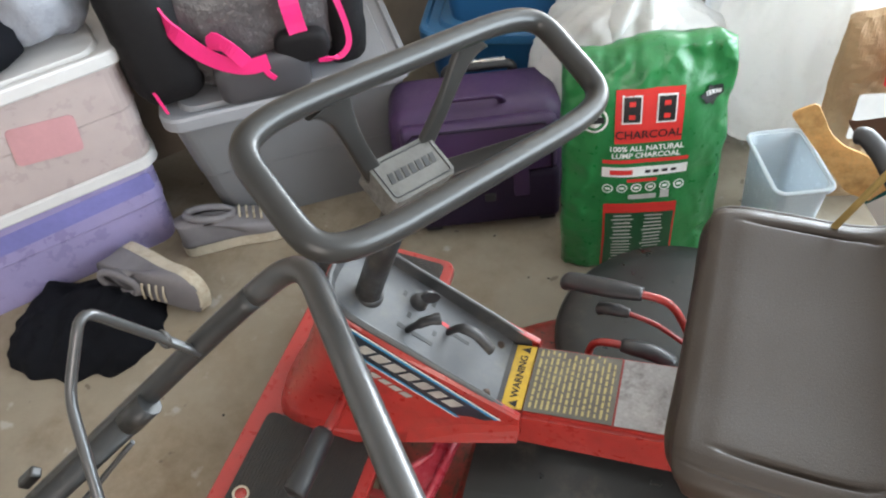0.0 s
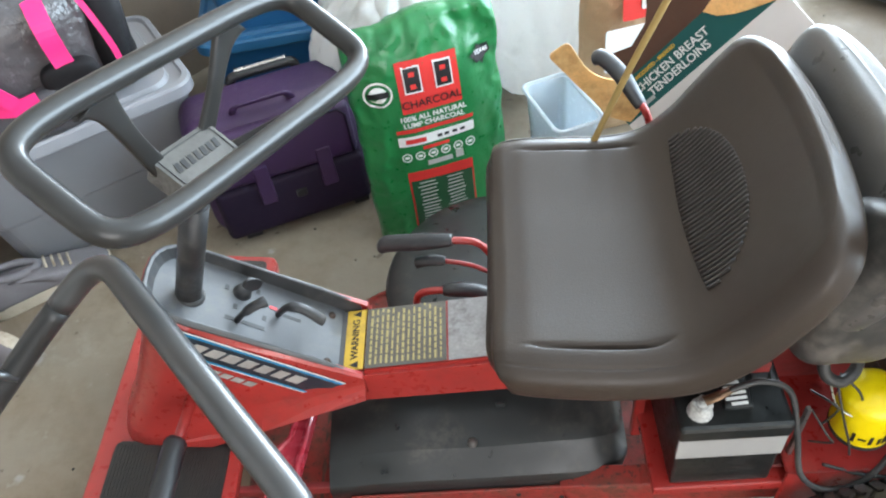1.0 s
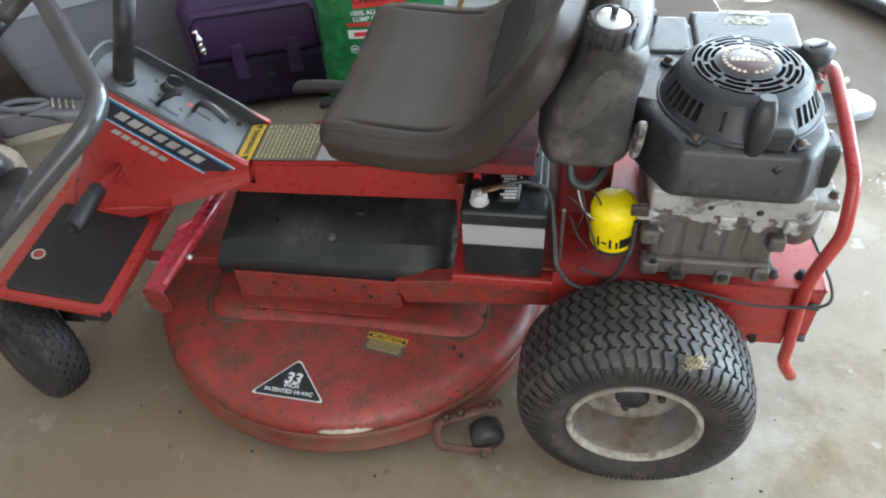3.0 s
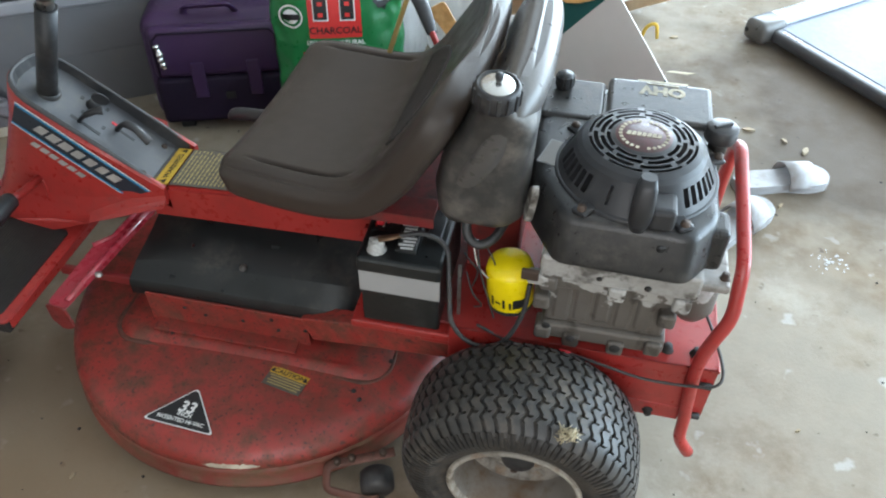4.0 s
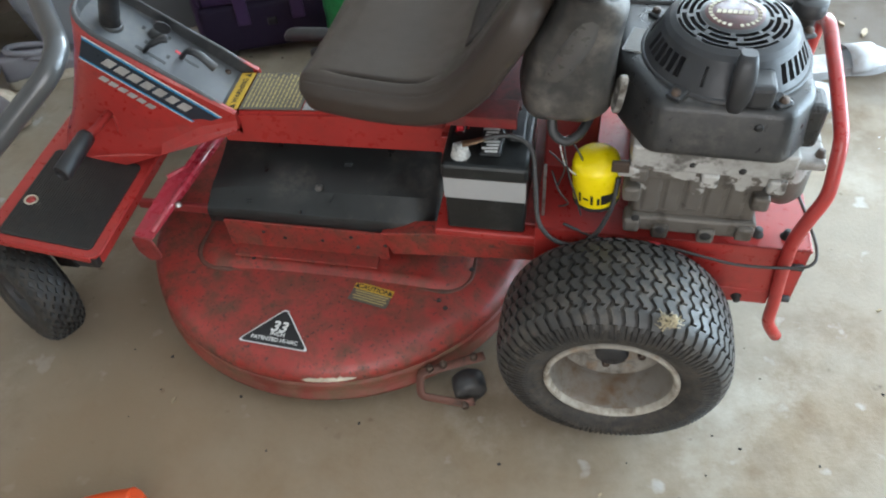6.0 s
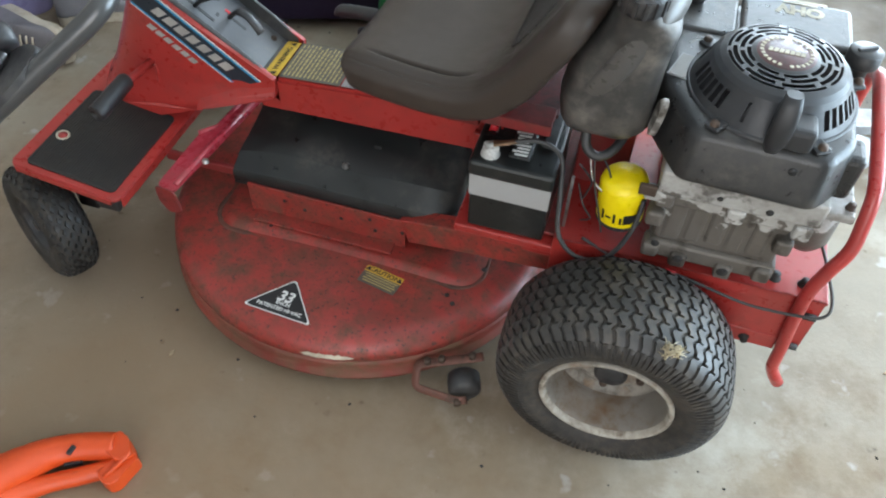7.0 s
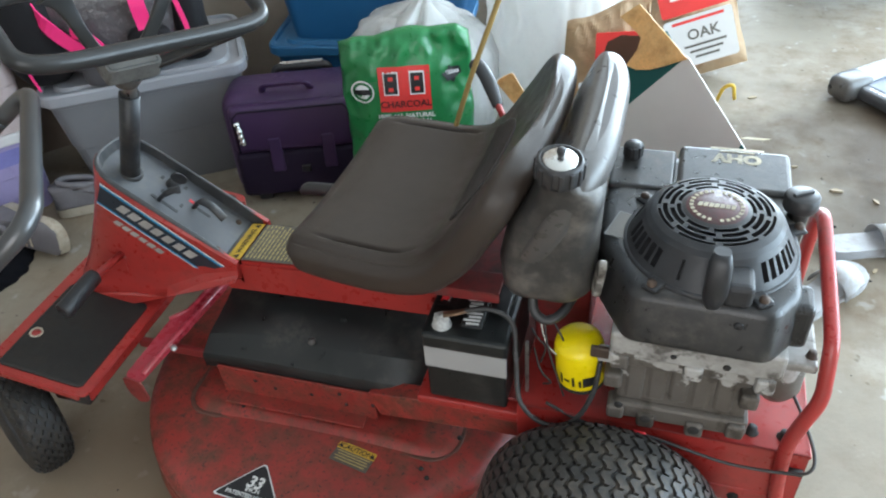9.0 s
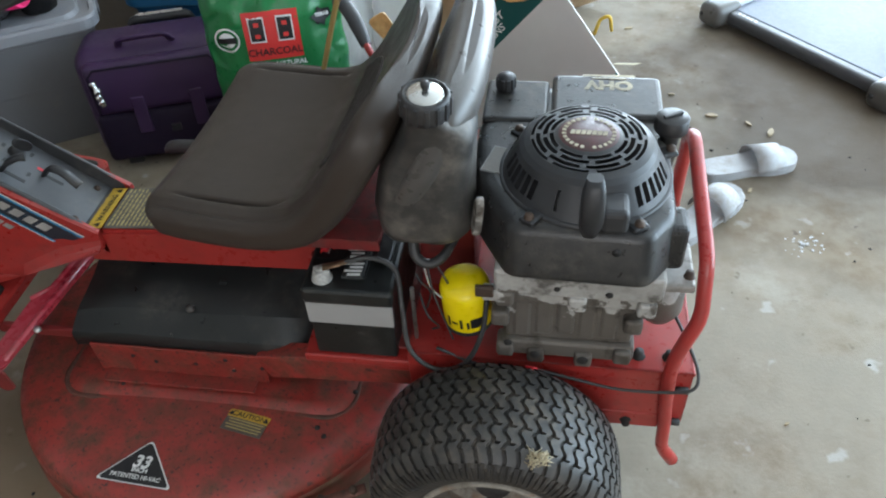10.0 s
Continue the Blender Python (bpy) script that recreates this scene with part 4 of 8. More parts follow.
# model stripe on the side of the body: a dark band edged in blue and white, with plain blocks for the lettering
STRIPE = {"tl": (-0.641, 0.568), "ll": (-0.668, 0.521), "lr": (-0.488, 0.382), "tip": (-0.4335, 0.407)}
ms = axes((STRIPE["ll"][0], YC - BODY_HW - 0.0006, STRIPE["ll"][1]), (STRIPE["lr"][0] - STRIPE["ll"][0], 0, STRIPE["lr"][1] - STRIPE["ll"][1]), (0.6, 0, 1))
inv = ms.inverted()
SP = {k: (inv @ Vector((v[0], YC - BODY_HW - 0.0006, v[1]))).to_2d() for k, v in STRIPE.items()}


def band(lo, hi, z, cut0=0.0, cut1=0.0):
    """A strip of the stripe between two heights, 0 at its lower edge and 1 at its upper."""
    pts = [SP["ll"].lerp(SP["tl"], lo) + Vector((cut0, 0)), SP["lr"].lerp(SP["tip"], lo) - Vector((cut1, 0)), SP["lr"].lerp(SP["tip"], hi) - Vector((cut1, 0)), SP["ll"].lerp(SP["tl"], hi) + Vector((cut0, 0))]
    return prism([tuple(p) for p in pts], 0.0005, ms @ Matrix.Translation((0, 0, z)))


stripe = part("side_stripe", band(0.0, 1.0, 0.0), M["navy"], body, "dark side stripe edged in blue and white")
part("white_line", band(0.955, 1.0, 0.0006), M["white"], stripe)
part("blue_line", band(0.86, 0.955, 0.0006), M["blue_print"], stripe)
part("white_line", band(0.0, 0.035, 0.0006), M["white"], stripe)
part("blue_line", band(0.035, 0.10, 0.0006), M["blue_print"], stripe)
for k, w in enumerate((0.0195, 0.0205, 0.0215, 0.0190, 0.0190, 0.0175, 0.0200)):
    x = 0.048 + k * 0.0238
    y = SP["ll"].lerp(SP["tl"], 0.5).y * (1 - x / 0.23) + SP["lr"].lerp(SP["tip"], 0.5).y * (x / 0.23)
    part("letter_block", flat(bmesh.new(), ms, x, y, w - 0.002, 0.0195, 0.0008, 0.004), M["letter_print"], stripe)
for k in range(6):
    part("letter_block", flat(bmesh.new(), ms, 0.050 + k * 0.0178, -0.0165 - 0.0004 * k, 0.0140, 0.0120, 0.0002, 0.0025), M["letter_print"], stripe)

# ---- steering column and wheel ----
ctop = Vector((-0.5365, 0.1885, 0.772))
cbase = Vector((-0.634, 0.203, 0.536))
col = part("steering_column", tube([cbase, cbase.lerp(ctop, 0.80)], 0.0175, 18), M["black"], mower, "black steering column")
part("collar", turned([(0.0225, 0.0), (0.0215, 0.006), (0.0185, 0.010), (0.0175, 0.010)], axes(cbase + Vector((0.004, 0, 0.008)), (1, 0, -0.5), (0, 1, 0)), 20), M["black"], col)
part("inner_shaft", tube([cbase.lerp(ctop, 0.79), cbase.lerp(ctop, 0.94)], 0.013, 14), M["zinc"], col, "pale inner steering shaft")
mwh = Matrix.Translation((-0.4787, 0.1788, 0.8785)) @ pose(0, 0, 0, 6.07, 0, 0) @ pose(0, 0, 0, 0, 30.39, 0) @ pose(0, 0, 0, 0, 0, 58.7)
WX, WY, HUB = 0.2022, 0.0720, -0.0932
ring = [mwh @ Vector((x, y, 0)) for x, y in superring(WX, WY, 0.36, 88)]
swheel = part("steering_wheel", sweep(bmesh.new(), ring, 0.0127, 14, True, 1.1), M["wheelgrip"], mower, "grey rounded-rectangle steering wheel")
hub = part("hub", prism(rrect(0.046, 0.027, 0.006), 0.030, mwh @ Matrix.Translation((0, 0, HUB - 0.030)), 0.004), M["hub_pad"], swheel, "raised rectangular hub pad")
part("pad_border", tube([mwh @ Vector((x, y, HUB + 0.0003)) for x, y in rrect(0.041, 0.022, 0.005)], 0.0009, 5, True), M["black"], hub)
for k in range(7):
    part("letter_block", flat(bmesh.new(), mwh @ Matrix.Translation((0, 0, HUB + 0.0003)), -0.030 + k * 0.010, 0.0, 0.0065, 0.012, 0.0, 0.0012), M["black"], hub)
part("hub_boss", turned([(0.030, 0.0), (0.027, -0.012), (0.021, -0.030), (0.0, -0.030)], mwh @ Matrix.Translation((0, 0, HUB - 0.029)), 20), M["hub_pad"], hub)
for x0, y0, x1, y1 in ((-0.036, 0.018, -0.090, WY), (0.036, 0.018, 0.112, WY), (0.044, -0.016, 0.148, -WY)):
    pth = cr([mwh @ Vector(p) for p in ((x0, y0, HUB - 0.012), (x0 * 0.62 + x1 * 0.38, y0 * 0.62 + y1 * 0.38, HUB * 0.74), (x0 * 0.25 + x1 * 0.75, y0 * 0.2 + y1 * 0.8, HUB * 0.30), (x1, y1 * 0.97, -0.006))], 6)
    n, secs = len(pth), []
    across = (mwh.to_3x3() @ (Vector((1, 0, 0)) if y0 > 0 else Vector((0.45, 0.9, 0)))).normalized()
    for k, p in enumerate(pth):
        t = (pth[min(k + 1, n - 1)] - pth[max(k - 1, 0)]).normalized()
        side = (across - t * across.dot(t)).normalized()
        f = k / (n - 1)
        w, th = 0.0125 - 0.003 * math.sin(math.pi * f) + (0.018 if y0 > 0 else 0.0) * f ** 3, 0.0052
        secs.append([p + side * w * u + t.cross(side) * th * v for u, v in superring(1, 1, 0.5, 16)])
    part("spoke", loft(secs), M["wheelgrip"], swheel)

# ---- seat ----
def seat_profile():
    """Middle line of the cushion in x and height, with half widths and half thicknesses."""
    keys = [(-0.214, 0.556, 0.155, 0.014), (-0.211, 0.560, 0.184, 0.028), (-0.194, 0.563, 0.197, 0.036), (-0.12, 0.558, 0.202, 0.038), (-0.045, 0.556, 0.202, 0.038),
            (0.010, 0.570, 0.202, 0.038), (0.053, 0.609, 0.202, 0.037), (0.086, 0.655, 0.201, 0.035), (0.112, 0.692, 0.198, 0.034), (0.132, 0.724, 0.190, 0.031), (0.144, 0.744, 0.172, 0.027), (0.151, 0.757, 0.138, 0.019), (0.153, 0.761, 0.09, 0.006)]
    line = cr([(k[0], k[1], 0) for k in keys], 6)
    rest = cr([(k[2], k[3], 0) for k in keys], 6)
    return [(p.x, p.y, q.x, q.y) for p, q in zip(line, rest)]


def seat_body():
    prof = seat_profile()
    n, secs, ns = 400, [], len(prof)
    for i, (x, z, w, h) in enumerate(prof):
        a, b = prof[max(i - 1, 0)], prof[min(i + 1, ns - 1)]
        t = Vector((b[0] - a[0], 0, b[1] - a[1])).normalized()
        nrm = Vector((-t.z, 0, t.x))
        s = i / (ns - 1)
        ring = []
        for k in range(n):
            ang = k * math.tau / n
            c, d = math.cos(ang), math.sin(ang)
            u = math.copysign(abs(c) ** 0.42, c)
            v = math.copysign(abs(d) ** 0.55, d)
            lift = 0.0
            if d > 0:
                e = abs(u)
                lift -= 0.016 * max(0.0, 1 - (e / 0.86) ** 3) ** 1.2 * min(1.0, s * 8) * min(1.0, (1 - s) * 5)
                if 0.19 < s < 0.39:  # moulded crease towards each side of the pan
                    lift -= 0.0095 * math.exp(-((e - 0.80 + 0.9 * max(0.0, s - 0.35)) / 0.014) ** 2) * math.sin(math.pi * (s - 0.19) / 0.20) ** 0.5
                lift -= 0.0020 * math.exp(-((e - 0.925) / 0.010) ** 2) * max(0.0, min(1.0, 8 * (0.46 - s))) * min(1.0, max(0.0, (s - 0.13) * 30))
                lift -= 0.0018 * math.exp(-((s - 0.165) / 0.013) ** 2) * min(1.0, max(0.0, (0.935 - e) * 30))
            ring.append(Vector((x, YC + w * u, z)) + nrm * (h * v + lift) + Vector((-0.012 * u * u if s > 0.5 else 0, 0, 0)) * min(1, (s - 0.5) * 4 if s > 0.5 else 0))
        secs.append(ring)
    return loft(secs)


TURN = Matrix.Translation((-0.205, YC - 0.19, 0)) @ pose(0, 0, 0, 0, 0, -2.8) @ Matrix.Diagonal((1, 1.085, 1, 1)) @ Matrix.Translation((0.205, 0.19 - YC, 0))
bm = seat_body()
bmesh.ops.transform(bm, matrix=TURN, verts=bm.verts[:])
seat = part("seat", bm, M["vinyl"], mower, "taupe vinyl bucket seat cushion with moulded creases")
# ribbed panel in the lower back
prof = seat_profile()
bm = bmesh.new()
ns = len(prof)
for k in range(37):
    f = -1 + 2 * k / 36
    y = YC + 0.008 + 0.120 * f
    s0, s1 = 0.485 - 0.02 * (1 - f * f), 0.495 + 0.125 * math.sqrt(max(0.0, 1 - f * f * 0.98))
    pts = []
    for j in range(9):
        q = (s0 + (s1 - s0) * j / 8) * (ns - 1)
        i = int(q)
        a, b = prof[i], prof[min(i + 1, ns - 1)]
        g = q - i
        t = Vector((b[0] - a[0], 0, b[1] - a[1])).normalized()
        e = abs(0.008 + 0.120 * f) / a[2]
        dip = 0.016 * max(0.0, 1 - (e / 0.86) ** 3) ** 1.2
        pts.append(Vector((a[0] + (b[0] - a[0]) * g, y, a[1] + (b[1] - a[1]) * g)) + Vector((-t.z, 0, t.x)) * (a[3] - dip + 0.0005))
    sweep(bm, [TURN @ p for p in pts], 0.0023, 6)
part("rib_panel", bm, M["rib"], seat, "dark ribbed panel in the seat back", kind="stuff")
# shell behind the backrest
keys = [(0.126, 0.570, 0.170, 0.026), (0.152, 0.615, 0.188, 0.034), (0.178, 0.662, 0.194, 0.036), (0.198, 0.706, 0.194, 0.036), (0.210, 0.736, 0.192, 0.035), (0.216, 0.754, 0.184, 0.031), (0.2195, 0.766, 0.165, 0.022), (0.2205, 0.771, 0.13, 0.008)]
line = [(p.x, p.y) for p in cr([(k[0], k[1], 0) for k in keys], 6)]
rest = [(p.x, p.y) for p in cr([(k[2], k[3], 0) for k in keys], 6)]
secs = []
for i, ((x, z), (w, h)) in enumerate(zip(line, rest)):
    a, b = line[max(i - 1, 0)], line[min(i + 1, len(line) - 1)]
    t = Vector((b[0] - a[0], 0, b[1] - a[1])).normalized()
    nrm = Vector((-t.z, 0, t.x))
    secs.append([Vector((x + 0.018 * 1.0, YC + w * u, z)) + nrm * h * v - Vector((0.012 * abs(u) ** 3, 0, 0)) for u, v in superring(1, 1, 0.62, 48)])
part("seat_shell", loft(secs), M["shell"], mower, "grey plastic shell behind the backrest")
# seat bracket: red shelf beneath the seat
bm = brick((-0.15, 0.09, 0.505), (0.115, 0.33, 0.513), 0.002)
block(bm, (0.0, 0.050, 0.515), (0.112, 0.098, 0.521), 0.002)
block(bm, (0.0, 0.050, 0.500), (0.112, 0.054, 0.521), 0.002)
block(bm, (-0.08, 0.13, 0.42), (-0.02, 0.29, 0.51), 0.004)
block(bm, (0.02, 0.10, 0.34), (0.10, 0.31, 0.51), 0.004)
sb = part("seat_bracket", bm, M["red_dull"], mower, "red steel bracket under the seat")
for k in range(3):
    part("spring", tube([(0.13 + 0.003 * math.cos(q * 0.8), 0.075 + 0.02 * k + 0.008 * math.sin(q * 0.8), 0.53 + q * 0.0024) for q in range(60)], 0.0022, 6), M["black"], sb)

# ---- battery ----
bat = part("battery", brick((0.002, 0.0, 0.318), (0.132, 0.192, 0.440), 0.004), M["battery"], mower, "black lawn battery with a grey band")
part("lid", brick((-0.002, -0.004, 0.436), (0.136, 0.196, 0.467), 0.006), M["battery"], bat)
part("band", brick((0.001, -0.0012, 0.392), (0.133, 0.004, 0.436), 0.0005), M["strip"], bat, "plain grey label band")
part("vent_cap", brick((0.055, 0.020, 0.466), (0.092, 0.085, 0.474), 0.005), M["battery"], bat)
bm = bmesh.new()
mb = Matrix.Translation((0.073, 0.052, 0.4745)) @ pose(0, 0, 0, 0, 0, 4)
for k in range(8):
    flat(bm, mb, 0.002 * (k % 3 - 1), 0.026 - k * 0.0075, 0.026 - 0.006 * (k % 2), 0.0042)
part("print_line", bm, M["white"], bat, "worn white print", kind="stuff")
st = part("sticker", flat(bmesh.new(), Matrix.Translation((0.022, 0.100, 0.4672)) @ pose(0, 0, 0, 0, 0, 90), 0, 0, 0.075, 0.030), M["ink"], bat, "dark sticker with red and green print")
for k, key in enumerate(("bag_red", "green", "grey_print", "bag_red")):
    part("print_bar", flat(bmesh.new(), Matrix.Translation((0.012 + 0.006 * k, 0.100, 0.468)) @ pose(0, 0, 0, 0, 0, 90), 0.004 * (k % 2), 0, 0.055 - 0.012 * (k % 2), 0.0032), M[key], st)
part("cell_cap", brick((0.098, 0.060, 0.466), (0.124, 0.168, 0.472), 0.004), M["battery"], bat)
term = part("terminal", turned([(0, 0.022), (0.006, 0.022), (0.007, 0.016), (0.013, 0.013), (0.014, 0.002), (0.018, 0)], Matrix.Translation((0.027, 0.022, 0.466)), 16), M["corroded"], bat, "corroded battery terminal")
part("bolt", brick((0.017, 0.012, 0.478), (0.038, 0.033, 0.486), 0.003, Matrix.Translation((0.0275, 0.0225, 0)) @ pose(0, 0, 0, 0, 0, 30) @ Matrix.Translation((-0.0275, -0.0225, 0))), M["corroded"], term)
part("cable_lug", tube([(0.03, 0.024, 0.487), (0.052, 0.030, 0.490), (0.066, 0.036, 0.492)], [0.007, 0.006, 0.005], 8, flat=0.5), M["copper"], bat)
bm = bmesh.new()
for x, y in ((0.012, 0.075), (0.012, 0.10)):
    block(bm, (x, y, 0.466), (x + 0.012, y + 0.02, 0.478), 0.003)
part("terminal_cover", bm, M["red_tag"], bat, "red and green terminal marks")
cab = cr([(0.062, 0.034, 0.491), (0.10, 0.040, 0.497), (0.136, 0.034, 0.480), (0.147, 0.006, 0.43), (0.158, -0.018, 0.365), (0.195, -0.024, 0.330), (0.240, -0.022, 0.345), (0.266, -0.008, 0.40), (0.272, 0.01, 0.455)], 8)
part("battery_cable", tube(cab, 0.0040, 10), M["cable"], mower, "thick black battery cable in a loop")
part("battery_post", brick((-0.024, 0.112, 0.25), (-0.010, 0.126, 0.42), 0.002), M["red"], mower, "thin red upright beside the battery")
part("battery_shelf", brick((-0.02, -0.006, 0.300), (0.165, 0.215, 0.3165), 0.003), M["red"], mower)

# ---- fuel tank behind the seat ----
secs = []
for z, x0, x1, hy, cy in ((0.540, 0.140, 0.222, 0.045, 0.088), (0.544, 0.122, 0.240, 0.060, 0.088), (0.556, 0.114, 0.248, 0.066, 0.088), (0.60, 0.113, 0.250, 0.068, 0.088), (0.64, 0.120, 0.251, 0.067, 0.087), (0.675, 0.136, 0.253, 0.064, 0.083),
                          (0.705, 0.154, 0.255, 0.058, 0.075), (0.725, 0.164, 0.255, 0.050, 0.065), (0.738, 0.169, 0.248, 0.042, 0.056), (0.746, 0.172, 0.232, 0.034, 0.046), (0.752, 0.172, 0.226, 0.028, 0.038), (0.762, 0.172, 0.225, 0.027, 0.034)):
    ring = []
    for x, y in superring((x1 - x0) / 2, hy, 0.55, 48):
        p = Vector(((x0 + x1) / 2 + x, cy + y, z))
        k = noise.noise(p * 22) * 0.0045 * (1 if z < 0.735 else 0.2)
        ring.append(p + Vector((x, y, 0)).normalized() * k)
    secs.append(ring)
tank = part("fuel_tank", loft(secs), M["tank"], mower, "dusty smoke-grey plastic fuel tank")
mcap = pose(0.1985, 0.030, 0.758, 6, 4, 0)
bm = turned([(0.0, 0.0), (0.029, 0.0), (0.0305, 0.006), (0.0305, 0.026), (0.028, 0.030), (0.0255, 0.031), (0.0245, 0.027), (0, 0.027)], mcap, 36)
cap = part("fuel_cap", bm, M["black"], tank, "ridged black fuel cap")
for k in range(14):
    part("ridge", brick((0.0290, -0.003, 0.003), (0.0325, 0.003, 0.027), 0.001, mcap @ pose(0, 0, 0, 0, 0, k * 360 / 14)), M["black"], cap)
part("cap_disc", turned([(0, 0.033), (0.010, 0.033), (0.013, 0.0315), (0.020, 0.031), (0.0240, 0.0285), (0.0240, 0.026)], mcap, 28), M["chrome"], cap, "bright metal disc in the cap")
part("cap_knob", turned([(0, 0.046), (0.0048, 0.0455), (0.006, 0.042), (0.005, 0.038), (0.0036, 0.033), (0, 0.033)], mcap, 16), M["black"], cap)
part("fuel_hose", tube(cr([(0.165, 0.05, 0.545), (0.168, 0.035, 0.515), (0.188, 0.03, 0.502), (0.21, 0.045, 0.51), (0.228, 0.09, 0.53)], 6), 0.0075, 10), M["cable"], tank, "black fuel hose")

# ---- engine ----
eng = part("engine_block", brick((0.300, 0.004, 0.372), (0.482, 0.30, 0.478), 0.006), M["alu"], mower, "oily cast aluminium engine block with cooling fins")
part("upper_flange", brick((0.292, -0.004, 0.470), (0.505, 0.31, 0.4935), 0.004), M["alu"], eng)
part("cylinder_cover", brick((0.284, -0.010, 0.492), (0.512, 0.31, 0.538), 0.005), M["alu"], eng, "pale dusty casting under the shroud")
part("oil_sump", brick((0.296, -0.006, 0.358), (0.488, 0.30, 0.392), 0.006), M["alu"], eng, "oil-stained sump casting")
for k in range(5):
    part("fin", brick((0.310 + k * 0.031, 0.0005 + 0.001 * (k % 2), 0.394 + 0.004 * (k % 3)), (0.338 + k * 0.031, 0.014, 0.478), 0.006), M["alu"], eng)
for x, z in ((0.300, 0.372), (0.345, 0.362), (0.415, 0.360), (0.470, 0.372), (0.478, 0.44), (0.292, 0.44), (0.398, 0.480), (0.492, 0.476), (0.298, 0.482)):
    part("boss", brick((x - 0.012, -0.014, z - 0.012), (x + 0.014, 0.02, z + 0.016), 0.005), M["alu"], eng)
part("filter_flange", brick((0.268, -0.012, 0.478), (0.300, 0.006, 0.498), 0.003), M["alu"], eng)
for x, z, r in ((0.345, 0.372, 0.007), (0.415, 0.366, 0.008), (0.305, 0.395, 0.006), (0.44, 0.505, 0.005), (0.37, 0.51, 0.004)):
    part("bolt_hole", turned([(0, 0.0012), (r, 0.0012), (r * 1.1, 0)], axes((x, -0.0145 if z < 0.4 else -0.0105, z), (1, 0, 0), (0, 0, 1)), 14), M["filter_dark"], eng)
part("filter_bracket", brick((0.258, -0.014, 0.487), (0.284, -0.006, 0.506), 0.002), M["rusty"], eng, "rusty bracket tab with a bolt")
part("starter_motor", turned([(0, 0.10), (0.026, 0.10), (0.032, 0.094), (0.033, 0.02), (0.028, 0.01), (0.022, 0.0), (0, 0.0)], pose(0.522, 0.060, 0.398), 24), M["alu"], eng, "grey starter motor cylinder")
bm = brick((0.484, 0.01, 0.496), (0.555, 0.10, 0.510), 0.004)
part("starter_flange", bm, M["alu"], eng)
for x, y in ((0.500, 0.012), (0.547, 0.03)):
    part("bolt", turned([(0, 0.010), (0.006, 0.010), (0.007, 0.002), (0.009, 0)], Matrix.Translation((x, y, 0.509)), 8), M["rusty"], eng)
# shroud
OUT = [(0.254, 0.070), (0.302, -0.016), (0.484, -0.022), (0.520, 0.030), (0.522, 0.235), (0.505, 0.335), (0.350, 0.335), (0.244, 0.30), (0.238, 0.16)]


def inset(pts, d):
    cx, cy = sum(p[0] for p in pts) / len(pts), sum(p[1] for p in pts) / len(pts)
    return [(cx + (x - cx) * (1 - d / 0.16), cy + (y - cy) * (1 - d / 0.18)) for x, y in pts]


ro = rounded(OUT)
secs = [[(x, y, z) for x, y in inset(ro, d)] for z, d in ((0.536, -0.001), (0.539, -0.002), (0.544, 0.0), (0.606, 0.004), (0.615, 0.009), (0.619, 0.017), (0.621, 0.03))]
shroud = part("engine_shroud", loft(secs), M["shroud"], mower, "dusty black engine shroud with recoil starter")
part("hole", turned([(0, 0.0012), (0.0055, 0.0012), (0.006, 0)], axes((0.440, -0.0185, 0.592), (1, 0, 0), (0, 0, 1)), 14), M["ink"], shroud)
# raised air box with model print
bm = brick((0.347, 0.232, 0.60), (0.512, 0.345, 0.629), 0.008, seg=3)
airbox = part("air_box", bm, M["shroud"], shroud, "black air filter housing with worn white print")
bm = brick((0.246, 0.220, 0.60), (0.343, 0.330, 0.6255), 0.006, seg=3)
part("side_box", bm, M["shroud"], shroud)
ma = Matrix.Translation((0.433, 0.316, 0.6292)) @ pose(0, 0, 0, 0, 0, 180)
part("lettering", letters("OHV", 0.033, ma, 0.0003, bold=0.0018), M["worn_print"], airbox, "worn pale lettering")
bm = bmesh.new()
for k, (w, h, y) in enumerate(((0.080, 0.006, -0.026), (0.052, 0.003, -0.034))):
    flat(bm, ma, 0.0, 0.0 - y - 0.052 + 0.0, w, h)
flat(bm, ma, -0.028, -0.064, 0.036, 0.006, 0.0, 0.006)
part("print_line", bm, M["worn_print"], airbox, kind="stuff")
for x, z, r in ((0.276, 0.626, 0.0135),):
    bm = turned([(0, 0.030), (r * 0.85, 0.029), (r, 0.024), (r, 0.006), (r * 0.8, 0.0), (0, 0)], pose(x, 0.300, z - 0.004), 24)
    fk = part("filter_knob", bm, M["black"], shroud, "ridged black knob")
    for k in range(10):
        part("ridge", brick((r - 0.002, -0.003, 0.008), (r + 0.002, 0.003, 0.026), 0.001, pose(x, 0.300, z - 0.004, 0, 0, k * 36)), M["black"], fk)
bm = turned([(0, 0.044), (0.0215, 0.044), (0.0235, 0.042), (0.0240, 0.024), (0.0225, 0.021), (0.014, 0.020), (0.012, -0.05), (0, -0.05)], pose(0.516, 0.197, 0.612), 28)
oil = part("oil_filler_cap", bm, M["black"], shroud, "black oil filler cap")
part("cap_ridge", brick((-0.015, -0.003, 0.044), (0.015, 0.003, 0.049), 0.001, pose(0.516, 0.197, 0.611, 0, 0, 30)), M["black"], oil)
